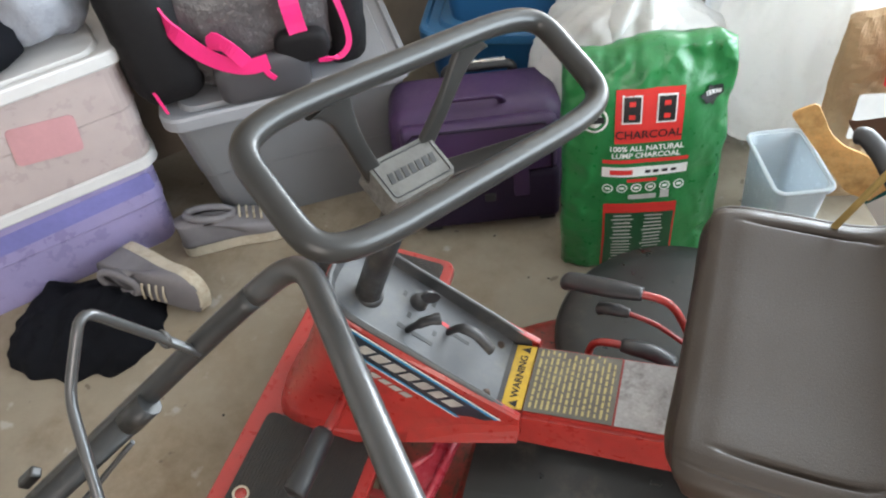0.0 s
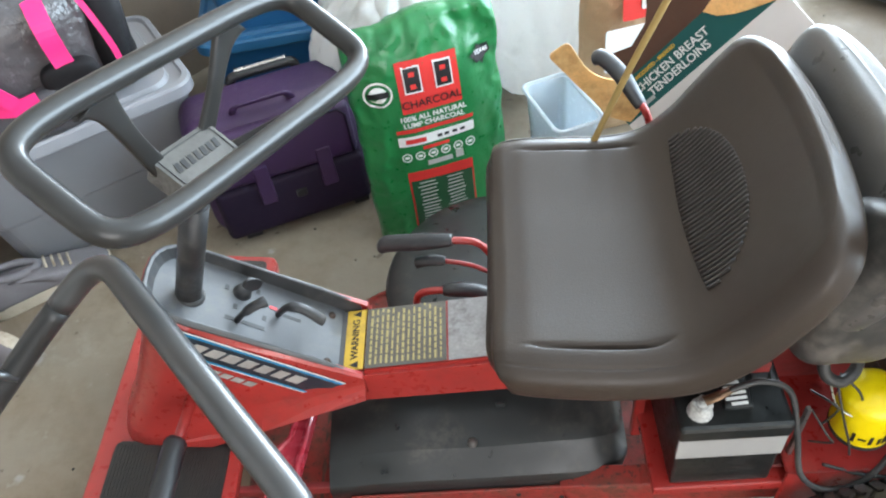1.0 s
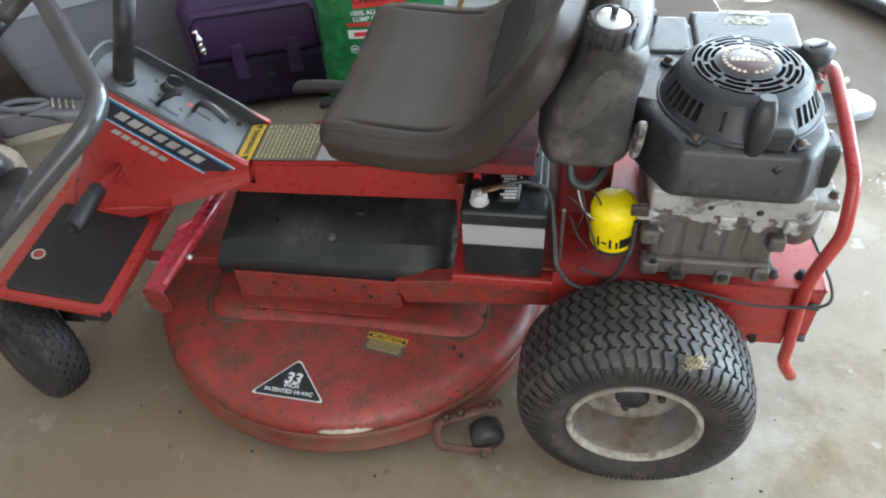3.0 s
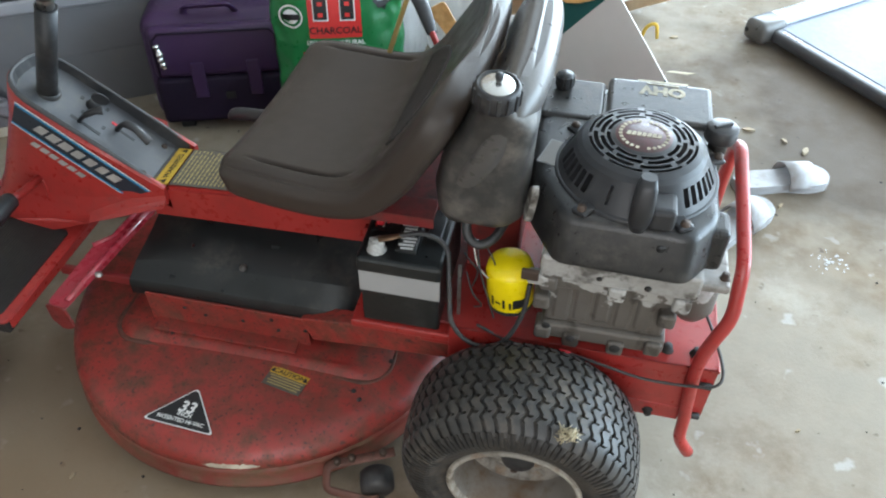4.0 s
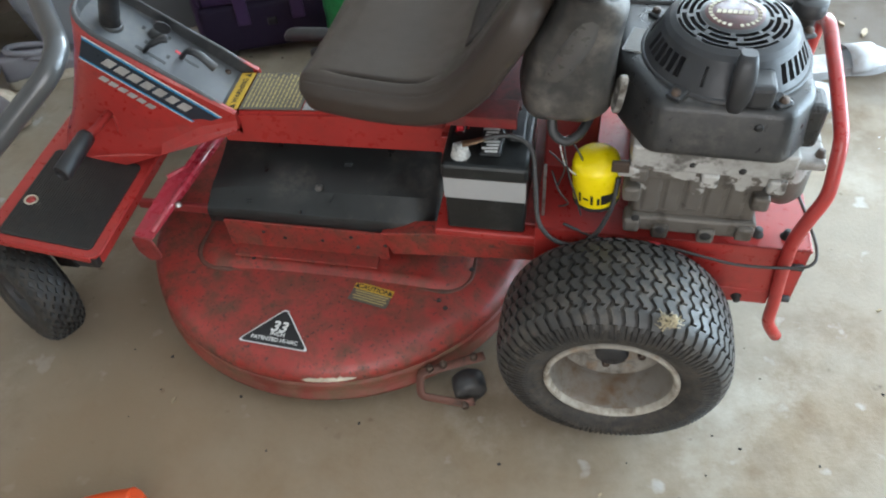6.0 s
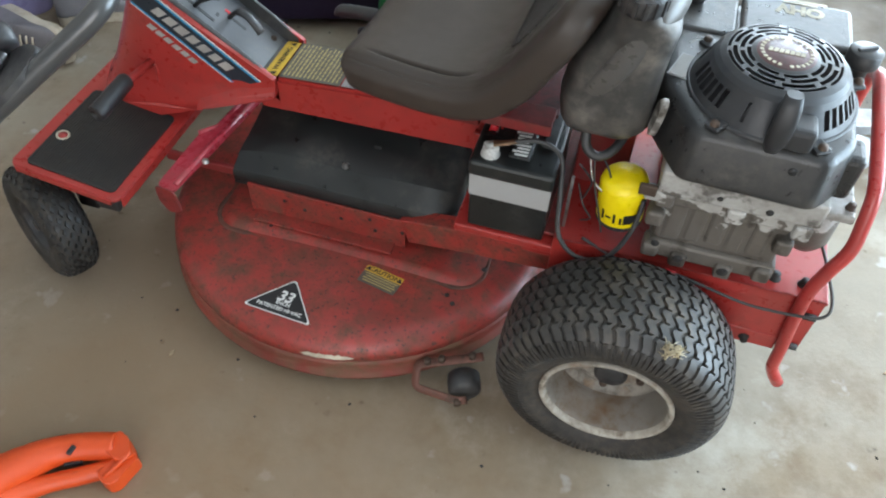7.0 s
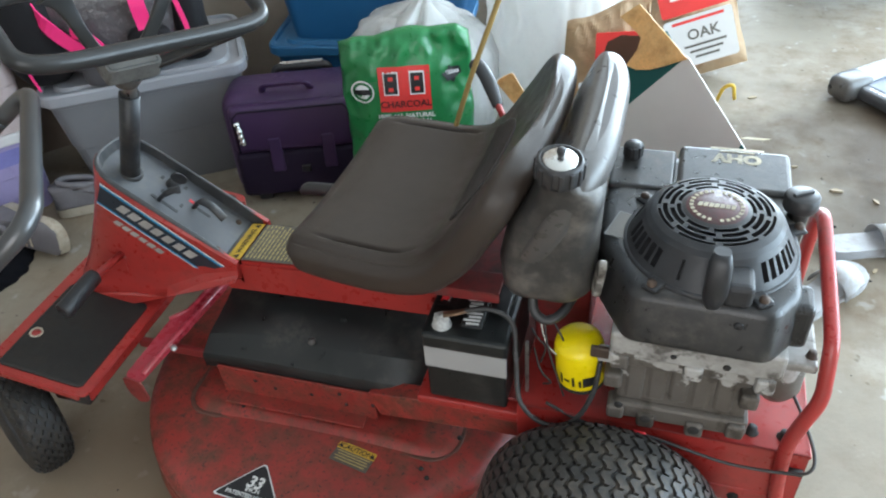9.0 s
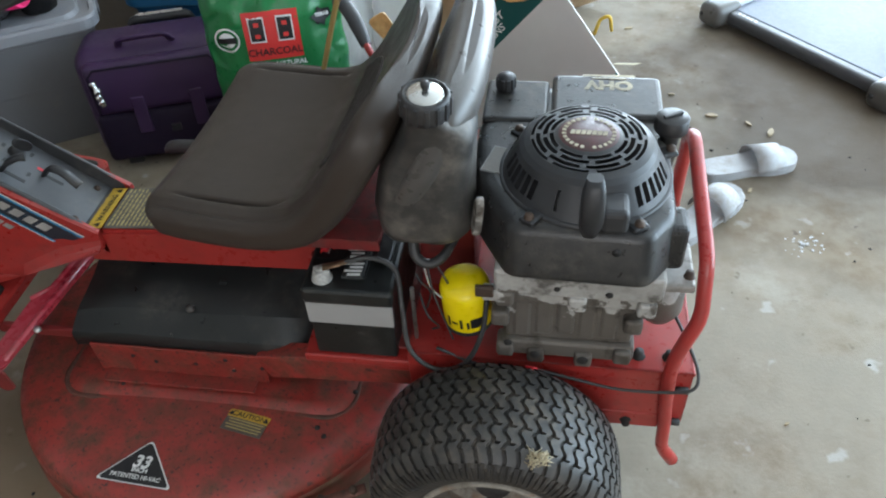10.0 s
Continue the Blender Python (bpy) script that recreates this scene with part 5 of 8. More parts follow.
# spec label on the shroud
ml2 = Matrix.Translation((0.2775, 0.124, 0.6215)) @ pose(0, 0, 0, 0, 0, 74)
sl = part("spec_label", flat(bmesh.new(), ml2, 0, 0, 0.060, 0.030), M["silver_print"], shroud, "small grey specification label")
part("label_field", flat(bmesh.new(), ml2, 0, 0, 0.056, 0.026, 0.0005), M["label"], sl)
# recoil starter: slotted cone and slotted top
FX, FY, FZ = 0.398, 0.108, 0.618
mf = Matrix.Translation((FX, FY, FZ))
bm = bmesh.new()
R0, R1, H0, H1 = 0.112, 0.084, 0.006, 0.056


def cone(r, z, a):
    return mf @ Vector((r * math.cos(a), r * math.sin(a), z))


def quad(bm, a, b, c, d):
    bm.faces.new([bm.verts.new(p) for p in (a, b, c, d)])


def slotted(bm, r0, z0, r1, z1, slots, depth, cuts=72, lo=0.18, hi=0.82):
    """A ring surface with slots cut through it: slots holds the cells that are open."""
    for k in range(cuts):
        a0, a1 = k * math.tau / cuts, (k + 1) * math.tau / cuts
        p = lambda f, a, s=0.0: cone(r0 + (r1 - r0) * f - s * 0.6, z0 + (z1 - z0) * f - s, a)
        if k in slots:
            quad(bm, p(0, a0), p(0, a1), p(lo, a1), p(lo, a0))
            quad(bm, p(hi, a0), p(hi, a1), p(1, a1), p(1, a0))
            quad(bm, p(lo, a0), p(lo, a1), p(lo, a1, depth), p(lo, a0, depth))
            quad(bm, p(hi, a0), p(hi, a1), p(hi, a1, depth), p(hi, a0, depth))
            for a in (a0, a1):
                quad(bm, p(lo, a), p(hi, a), p(hi, a, depth), p(lo, a, depth))
        else:
            quad(bm, p(0, a0), p(0, a1), p(1, a1), p(1, a0))


side = {k for k in range(144) if k % 3 != 2 and (k // 3) % 8 in (1, 2, 3, 4, 5, 6) and not 100 <= k <= 116}
slotted(bm, R0, H0, R1 + 0.006, H1 - 0.008, side, 0.006, 144, 0.22, 0.80)
slotted(bm, R1 + 0.006, H1 - 0.008, R1, H1 - 0.002, set(), 0, 144)
slotted(bm, R1, H1 - 0.002, R1 - 0.008, H1 + 0.003, set(), 0, 144)
rr = [(R1 - 0.008, 0.070), (0.070, 0.061), (0.061, 0.052), (0.052, 0.044)]
for i, (ra, rb) in enumerate(rr):
    open_cells = {k for k in range(144) if (k + 4 * (i % 2)) % 18 > 2}
    slotted(bm, ra, H1 + 0.003 + 0.001 * i, rb, H1 + 0.004 + 0.001 * i, open_cells, 0.005, 144, 0.12, 0.80)
bmesh.ops.remove_doubles(bm, verts=bm.verts[:], dist=1e-5)
lathe(bm, [(0.044, H1 + 0.007), (0.040, H1 + 0.009), (0.0, H1 + 0.009)], mf, 72)
lathe(bm, [(0.116, 0.0), (0.116, 0.006), (R0, H0)], mf, 72)
bmesh.ops.recalc_face_normals(bm, faces=bm.faces[:])
fan = part("recoil_starter", bm, M["black"], shroud, "slotted black recoil starter housing")
part("screen", turned([(0.0, H1 - 0.004), (0.075, H1 - 0.006), (0.104, 0.012), (0.10, 0.0)], mf, 64), M["ink"], fan)
disc = part("badge", turned([(0.040, H1 + 0.0085), (0.038, H1 + 0.0102), (0, H1 + 0.0102)], mf, 48), M["badge"], fan, "faded dark red round badge")
bm = bmesh.new()
mbd = mf @ Matrix.Translation((0, 0, H1 + 0.0104)) @ pose(0, 0, 0, 0, 0, 178)
for k in range(7):
    flat(bm, mbd, -0.021 + k * 0.007, 0, 0.0055, 0.009, 0.0, 0.0008)
for k in range(26):
    if k % 13 == 0:
        continue
    flat(bm, mbd @ pose(0, 0, 0, 0, 0, k * 360 / 26), 0, 0.0325, 0.0045, 0.0052)
part("print_block", bm, M["worn_print"], disc, kind="stuff")
# starter pull handle and lugs
bm = brick((0.016, -0.128, 0.004), (0.052, -0.082, 0.040), 0.008, mf, 3)
hb = part("handle_housing", bm, M["black"], fan)
secs = [[(FX + 0.006 + x, FY - 0.116 + y - 0.012 * math.sin(math.pi * k / 6), 0.612 + k * 0.0150) for x, y in superring(hx, 0.009, 0.8, 20)] for k, hx in enumerate((0.009, 0.013, 0.015, 0.015, 0.015, 0.014, 0.010))]
part("pull_handle", loft(secs), M["black"], fan, "black starter pull handle")
for a in (-1.02, -2.15, 0.42, 2.4):
    m = mf @ pose(0, 0, 0, 0, 0, math.degrees(a))
    lug = part("lug", brick((0.108, -0.012, 0.001), (0.136, 0.012, 0.008), 0.004, m), M["black"], fan)
    part("bolt", turned([(0, 0.014), (0.006, 0.013), (0.007, 0.008)], m @ Matrix.Translation((0.128, 0, 0)), 8), M["rusty"], lug)
part("side_cover", brick((0.500, 0.022, 0.525), (0.535, 0.075, 0.600), 0.010, seg=3), M["shroud"], shroud)
part("lift_lug", prism(superring(0.010, 0.032, 0.8, 20), 0.010, axes((0.262, 0.045, 0.585), (0.3, -0.95, 0), (0.1, 0.1, 1)), 0.003), M["alu"], shroud, "grey casting lug beside the shroud")

# oil filter
mo = pose(0.243, 0.035, 0.385, 3, -4, 0)
bm = turned([(0, 0.0), (0.030, 0.0), (0.036, 0.004), (0.037, 0.012), (0.037, 0.078), (0.034, 0.088), (0.024, 0.095), (0, 0.096)], mo, 36)
filt = part("oil_filter", bm, M["yellow"], mower, "yellow spin-on oil filter")
part("lower_band", turned([(0, -0.001), (0.031, -0.001), (0.0375, 0.004), (0.0378, 0.010), (0.037, 0.011)], mo, 36), M["filter_dark"], filt)
bm = bmesh.new()
for k, (w, h, y) in enumerate(((0.004, 0.020, 0), (0.009, 0.004, 0), (0.004, 0.020, 0), (0.004, 0.014, -0.003), (0.012, 0.020, 0), (0.012, 0.018, 0))):
    a = -2.25 + k * 0.27
    m = mo @ pose(0, 0, 0.031, 0, 0, math.degrees(a)) @ axes((0.0372, 0, 0), (0, 1, 0), (0, 0, 1))
    flat(bm, m, 0, y, w, h)
part("print_block", bm, M["ink"], filt, kind="stuff")

# ---- rear frame ----
bm = brick((0.150, -0.008, 0.222), (0.580, -0.002, 0.345), 0.002)
block(bm, (0.160, 0.42, 0.222), (0.580, 0.426, 0.345), 0.002)
block(bm, (0.150, -0.008, 0.338), (0.582, 0.426, 0.345), 0.002)
block(bm, (0.574, -0.008, 0.222), (0.580, 0.426, 0.345), 0.002)
block(bm, (0.44, -0.010, 0.205), (0.545, -0.0025, 0.24), 0.002)
block(bm, (0.10, 0.0, 0.285), (0.30, 0.42, 0.300), 0.003)
frame_part = part("rear_frame", bm, M["red"], mower, "red sheet steel rear frame")
for x, z in ((0.494, 0.219), (0.20, 0.30), (0.35, 0.30)):
    part("bolt", turned([(0, 0.010), (0.006, 0.010), (0.007, 0.003), (0.010, 0.0)], axes((x, -0.0095, z), (1, 0, 0), (0, 0, 1)), 8), M["filter_dark"], frame_part)
for x, y in ((0.545, 0.020), (0.50, 0.02)):
    part("bolt", turned([(0, 0.012), (0.007, 0.012), (0.008, 0.003), (0.011, 0.0)], Matrix.Translation((x, y, 0.345)), 8), M["filter_dark"], frame_part)
part("engine_pan", brick((0.13, 0.012, 0.325), (0.29, 0.40, 0.331), 0.002), M["red_dull"], frame_part, "oily red floor under the oil filter")
part("rear_panel", brick((0.152, 0.14, 0.331), (0.240, 0.40, 0.48), 0.004, pose(0, 0, 0, 0, 0, 0)), M["red_dull"], frame_part, "dirty red panel behind the oil filter")
# guard bar round the engine
bar = [(0.580, -0.018, 0.128), (0.556, -0.018, 0.165), (0.554, -0.018, 0.215), (0.545, -0.018, 0.30), (0.541, -0.018, 0.375), (0.552, -0.014, 0.425), (0.567, -0.006, 0.465), (0.563, 0.022, 0.550), (0.557, 0.12, 0.588), (0.556, 0.225, 0.606), (0.556, 0.262, 0.580), (0.556, 0.268, 0.50), (0.556, 0.270, 0.345)]
guard = part("guard_bar", tube(arc_corners(bar, 0.022, 4), 0.0105, 12), M["red"], mower, "bent red tube guard bar round the engine")
part("bar_plug", turned([(0, 0.002), (0.008, 0.002), (0.0085, 0)], pose(0.5812, -0.018, 0.1275, 180), 12), M["filter_dark"], guard)
for z in (0.228, 0.310):
    part("bolt", tube([(0.552, -0.012, z), (0.576, -0.012, z)], 0.006, 8), M["filter_dark"], guard)
wire = cr([(0.195, 0.0, 0.352), (0.26, -0.012, 0.335), (0.34, -0.020, 0.343), (0.40, -0.024, 0.334), (0.47, -0.028, 0.322), (0.545, -0.034, 0.332), (0.576, -0.034, 0.345), (0.581, -0.014, 0.360), (0.562, 0.02, 0.392), (0.53, 0.05, 0.44)], 7)
wr = part("engine_wire", tube(wire, 0.0025, 8), M["cable"], mower, "thin black wire along the frame")
part("wire_tag", tube([(0.331, -0.019, 0.342), (0.350, -0.0205, 0.341)], 0.0052, 8), M["red_tag"], wr)
for pts in ([(0.185, 0.03, 0.50), (0.195, 0.012, 0.46), (0.212, 0.002, 0.41), (0.222, 0.0, 0.375)], [(0.178, 0.035, 0.50), (0.19, 0.02, 0.465), (0.215, 0.01, 0.452), (0.236, 0.02, 0.47)], [(0.19, 0.04, 0.505), (0.21, 0.02, 0.49), (0.218, 0.02, 0.46), (0.205, 0.03, 0.43)], [(0.165, 0.04, 0.47), (0.178, 0.01, 0.485), (0.190, 0.015, 0.46), (0.182, 0.02, 0.42)], [(0.17, 0.03, 0.44), (0.185, 0.005, 0.42), (0.20, 0.01, 0.39), (0.185, 0.03, 0.36)]):
    part("thin_wire", tube(cr(pts, 6), 0.0016, 6), M["zinc"] if pts[0][0] == 0.178 else M["cable"], mower)
bm = bmesh.new()
for k in range(40):
    block(bm, (0.158, 0.02 + 0.0, 0.345 + k * 0.0028), (0.163, 0.027, 0.3466 + k * 0.0028), 0.0)
part("chain", bm, M["zinc"], mower, "small dull chain", kind="stuff")

# ---- wheels ----
def bead(f):
    """How far the sidewall draws in towards the rim; f runs from 0 at the rim to 1 at the tread."""
    return 1 - 0.21 * (max(0.0, 0.5 - f) / 0.5) ** 1.4


def tyre_profile(R, W, r_in):
    pts = []
    for k in range(25):
        a = -math.pi / 2 + math.pi * k / 24
        f = abs(math.cos(a)) ** 0.55
        pts.append((r_in + (R - r_in) * f, bead(f) * W / 2 * math.copysign(abs(math.sin(a)) ** 0.62, math.sin(a))))
    return pts


def wheel(m, R, W, r_in, strips, rows, amp, rim_mat, name, label, diamond=False):
    tyre_m = m
    prof = tyre_profile(R - 0.006, W, r_in)
    prof = [(r_in * 0.985, -W * 0.36)] + prof + [(r_in * 0.985, W * 0.36)]
    w = part(name, turned(prof, tyre_m, 72), M["rubber"], mower, label)
    bm = bmesh.new()
    lim = W * 0.47

    def surf(a, v, h):
        q = max(-0.999, min(0.999, v / (W / 2)))
        s = math.copysign(abs(q) ** (1 / 0.62), q)
        c = math.sqrt(1 - s * s) ** 0.55
        r = r_in + (R - 0.006 - r_in) * c
        return tyre_m @ Vector(((r + h) * math.cos(a), (r + h) * math.sin(a), v))

    for i in range(strips):
        a0 = i * math.tau / strips
        for j in range(rows):
            v0, v1 = -lim + 2 * lim * j / rows, -lim + 2 * lim * (j + 1) / rows
            if diamond:
                wid, off = math.tau / strips * 0.33, 0.5 * math.tau / strips * (j % 2)
                pts = [(a0 + off - wid, (v0 + v1) / 2), (a0 + off, v0 + 0.0012), (a0 + off + wid, (v0 + v1) / 2), (a0 + off, v1 - 0.0012)]
            else:
                # one wave of a wavy strip that runs across the tread, with a notch cut into one side
                wid, left, right = math.tau / strips * 0.345, [], []
                for k in range(12):
                    f = (0.0, 0.0, 0.15, 0.15, 0.24, 0.34, 0.46, 0.58, 0.70, 0.82, 0.92, 1.0)[k]
                    v = v0 + (v1 - v0) * f
                    mid = a0 + amp * 0.5 * math.sin(math.tau * f) * (1.0 if abs(v) < lim * 0.8 else 0.4)
                    left.append((mid - wid if k > 2 else mid + 0.15 * wid, v))
                    right.append((mid + wid, v))
                left, right = left[1:], right[1:]
                pts = left + right[::-1]
            lo = [bm.verts.new(surf(a, v, -0.002)) for a, v in pts]
            hi = [bm.verts.new(surf(a0 + (a - a0) * 0.98, v, 0.0058)) for a, v in pts]
            n = len(pts)
            if diamond:
                bm.faces.new(hi)
            else:
                for k in range(len(left) - 1):
                    bm.faces.new((hi[k], hi[k + 1], hi[n - 2 - k], hi[n - 1 - k]))
            for k in range(n):
                bm.faces.new((lo[k], lo[(k + 1) % n], hi[(k + 1) % n], hi[k]))
    bmesh.ops.recalc_face_normals(bm, faces=bm.faces[:])
    part("tread", bm, M["tread" if not diamond else "front_tread"], w, "worn tread blocks", kind="stuff")
    if not diamond:
        # ribs of the tread that run down both shoulders
        bm = bmesh.new()
        for i in range(strips * 2):
            for s in (-1, 1):
                lines = []
                for g, q in enumerate((0.60, 0.72, 0.84, 0.95)):
                    an = q * math.pi / 2
                    f = math.cos(an) ** 0.55
                    r, v = r_in + (R - 0.006 - r_in) * f, s * bead(f) * W / 2 * math.sin(an) ** 0.62
                    wid = math.tau / strips * (0.17 - 0.025 * g)
                    up_r, up_v = 0.0035 * (1 - g * 0.30), s * 0.0035 * (1 - g * 0.28)
                    mid = i * math.pi / strips
                    lines.append([tyre_m @ Vector(((r + h) * math.cos(mid + o), (r + h) * math.sin(mid + o), v + w2)) for o, h, w2 in ((-wid, -0.001, 0.0), (-wid * 0.7, up_r, up_v), (wid * 0.7, up_r, up_v), (wid, -0.001, 0.0))])
                vv4 = [[bm.verts.new(p) for p in l] for l in lines]
                for a, b in zip(vv4, vv4[1:]):
                    for k in range(3):
                        bm.faces.new((a[k], a[k + 1], b[k + 1], b[k]))
        bmesh.ops.recalc_face_normals(bm, faces=bm.faces[:])
        part("shoulder_rib", bm, M["rubber"], w, "ribs down the tyre shoulder", kind="stuff")
    d = W * 0.36
    rp = [(r_in, -d), (r_in * 1.07, -d - 0.004), (r_in * 1.06, -d - 0.013), (r_in * 1.02, -d - 0.016), (r_in * 0.985, -d - 0.014), (r_in * 0.955, -d - 0.004)] if r_in > 0.09 else [(r_in, -d), (r_in * 1.04, -d - 0.004), (r_in * 0.95, -d), (r_in * 0.84, -d + 0.02), (0, -d + 0.02)]
    rim = part("rim", turned(rp, tyre_m, 56), rim_mat, w, "rusty off-white wheel rim")
    if r_in > 0.09:
        part("wheel_disc", turned([(r_in * 0.86, -d + 0.058), (r_in * 0.78, -d + 0.070), (r_in * 0.66, -d + 0.074), (r_in * 0.60, -d + 0.064), (r_in * 0.50, -d + 0.062), (r_in * 0.42, -d + 0.070), (r_in * 0.34, -d + 0.062), (0.0, -d + 0.062)], tyre_m, 56), M["disc"], rim, "dirty pressed wheel disc")
        part("barrel", turned([(r_in * 0.956, -d - 0.0045), (r_in * 0.92, -d + 0.004), (r_in * 0.885, -d + 0.030), (r_in * 0.86, -d + 0.036), (r_in * 0.855, -d + 0.060)], tyre_m, 56), M["barrel"], rim, "grey inside of the rim, rusty at the bottom")
    part("hub_cap", turned([(0.0, -d + 0.036), (r_in * 0.23, -d + 0.037), (r_in * 0.27, -d + 0.042), (r_in * 0.28, -d + 0.070)] if r_in > 0.09 else [(0, -d), (0.012, -d), (0.014, -d + 0.02)], tyre_m, 24), M["black"], rim, "black hub cap")
    back = turned([(r_in, d), (r_in * 0.9, d - 0.012), (0, d - 0.015)], tyre_m, 32)
    for k in range(5 if r_in > 0.09 else 0):
        part("lug_bolt", turned([(0, 0.0), (0.006, 0.0), (0.007, 0.004), (0.007, 0.012)], tyre_m @ Matrix.Translation((r_in * 0.55 * math.cos(k * 1.2566 + 0.4), r_in * 0.55 * math.sin(k * 1.2566 + 0.4), -d + 0.054)), 8), M["rusty"], rim)
    part("rim_back", back, rim_mat, rim)
    return w


RW = Matrix.Translation((0.2945, -0.1115, 0.192)) @ pose(0, 0, 0, -90, 0, 0)
near_wheel = wheel(RW, 0.192, 0.186, 0.102, 58, 7, 0.040, M["rim"], "rear_wheel", "wide rear tyre with wavy turf tread")
wheel(Matrix.Translation((0.2945, 2 * YC + 0.1115, 0.192)) @ pose(0, 0, 0, 90, 0, 0), 0.192, 0.186, 0.102, 58, 7, 0.040, M["rim"], "rear_wheel", "wide rear tyre with wavy turf tread")
for y, s in ((-0.085, 1), (2 * YC + 0.085, -1)):
    wheel(Matrix.Translation((-0.842, y, 0.124)) @ pose(0, 0, 0, 0, 0, -26) @ pose(0, 0, 0, -90 * s - 6, 0, 0), 0.124, 0.086, 0.056, 30, 8, 0.0, M["black"], "front_wheel", "knobbly black front tyre turned aside", True)
# straw stuck on the tread
bm = bmesh.new()
rng = random.Random(3)
for k in range(80):
    a, b = Vector((0.358, -0.184, 0.366)), Vector((rng.gauss(0, 1), rng.gauss(0, 1), rng.gauss(0, 1))).normalized() * rng.uniform(0.006, 0.018)
    o = Vector((rng.uniform(-0.012, 0.012), rng.uniform(-0.008, 0.008), rng.uniform(-0.008, 0.010)))
    sweep(bm, [a + o - b * 0.6, a + o, a + o + b * 0.6 + Vector((0, 0, 0.002))], 0.0006, 4)
part("straw_clump", bm, M["grass"], near_wheel, "dry straw stuck in the tread", kind="stuff")
# deck gauge roller
gx, gy = 0.052, -0.146
bm = turned([(0, -0.022), (0.022, -0.022), (0.030, -0.016), (0.031, 0.0), (0.030, 0.016), (0.022, 0.022), (0, 0.022)], Matrix.Translation((gx, gy, 0.050)) @ pose(0, 0, 0, 90, 0, 20), 28)
roller = part("gauge_roller", bm, M["black"], mower, "small black deck roller on a rusty bracket")
strap = arc_corners([(0.075, -0.104, 0.090), (0.062, -0.110, 0.088), (-0.037, -0.151, 0.080), (-0.033, -0.180, 0.048), (0.049, -0.183, 0.046), (0.066, -0.178, 0.050)], 0.012, 5)
bracket = part("roller_bracket", tube(strap, 0.0095, 10, flat=0.42), M["rust_red"], roller, "rusty red bent strap bracket")
for q in ((0.056, -0.113, 0.094), (0.004, -0.134, 0.090), (-0.020, -0.144, 0.087)):
    part("bracket_bolt", turned([(0, 0.008), (0.006, 0.008), (0.0075, 0.005), (0.0075, -0.006), (0, -0.006)], Matrix.Translation(q), 6), M["rusty"], bracket)
part("axle_bolt", turned([(0, -0.006), (0.005, -0.006), (0.0065, -0.003), (0.0065, 0.010), (0, 0.010)], Matrix.Translation((0.049, -0.183, 0.048)) @ pose(0, 0, 0, 90, 0, 20), 10), M["rusty"], bracket)

# ---- levers beside the seat ----
def lever(rod, grip, r_rod, r_grip, label):
    lv = part("lever", tube(cr(rod, 6), r_rod, 10), M["red"], mower, label)
    n = len(cr(grip, 6))
    part("grip", tube(cr(grip, 6), [r_grip * (0.72 + 0.28 * min(1, 4 * k / n)) if k < n - 1 else r_grip * 0.7 for k in range(n)], 14, flat=0.75), M["black"], lv, "black rubber grip")


lever([(-0.20, 0.395, 0.34), (-0.235, 0.392, 0.405), (-0.29, 0.391, 0.418)], [(-0.275, 0.391, 0.418), (-0.33, 0.398, 0.412), (-0.385, 0.411, 0.400), (-0.392, 0.413, 0.392)], 0.0062, 0.0165, "red lever with black grip")
lever([(-0.345, 0.318, 0.30), (-0.335, 0.318, 0.372), (-0.29, 0.318, 0.380)], [(-0.295, 0.318, 0.380), (-0.25, 0.316, 0.378), (-0.215, 0.312, 0.362)], 0.006, 0.014, "red lever with black grip")
lever([(-0.20, 0.37, 0.34), (-0.25, 0.372, 0.375), (-0.30, 0.378, 0.385)], [(-0.29, 0.377, 0.385), (-0.32, 0.38, 0.385), (-0.34, 0.382, 0.378)], 0.004, 0.011, "thin red lever with black grip")
lever([(0.078, 0.475, 0.33), (0.058, 0.468, 0.50), (0.030, 0.440, 0.60), (0.020, 0.448, 0.615)], [(0.022, 0.446, 0.612), (-0.004, 0.476, 0.648), (-0.027, 0.500, 0.664), (-0.038, 0.508, 0.660)], 0.006, 0.0140, "tall red gear lever with black grip")
# far side fender disc below the levers
bm = turned([(0, 0.010), (0.17, 0.008), (0.215, 0.0), (0.225, -0.015), (0.22, -0.04), (0, -0.04)], Matrix.Translation((-0.20, 0.50, 0.205)), 56)
part("belt_guard", bm, M["cover"], mower, "round black belt guard beside the levers")
part("guard_post", tube([(-0.49, 0.285, 0.36), (-0.49, 0.285, 0.425)], 0.006, 8), M["pink"], mower)

# ================= things round the mower =================
def soft_box(hx, hy, hz, e, m, seed=0, lump=0.0, n=40, rows=14, taper=0.0):
    """A bulging body: super-ellipsoid with lumps; its underside lies on z = 0 of m."""
    secs = []
    for k in range(rows + 1):
        a = -math.pi / 2 + math.pi * k / rows
        ca, sa = math.cos(a), math.sin(a)
        r = max(0.02, abs(ca) ** e)
        z = hz + hz * math.copysign(abs(sa) ** e, sa)
        g = 1 - taper * z / (2 * hz)
        ring = []
        for x, y in superring(hx * r * g, hy * r * g, e, n):
            p = Vector((x, y, z))
            d = noise.noise(p * 9 + Vector((seed, 0, 0))) * lump + noise.noise(p * 26 + Vector((0, seed, 0))) * lump * 0.4
            q = Vector((x / hx, y / hy, (z - hz) / hz))
            p = p + q.normalized() * d if q.length > 1e-6 else p
            p.z = max(p.z, 0.0)
            ring.append(m @ p)
        secs.append(ring)
    return loft(secs)


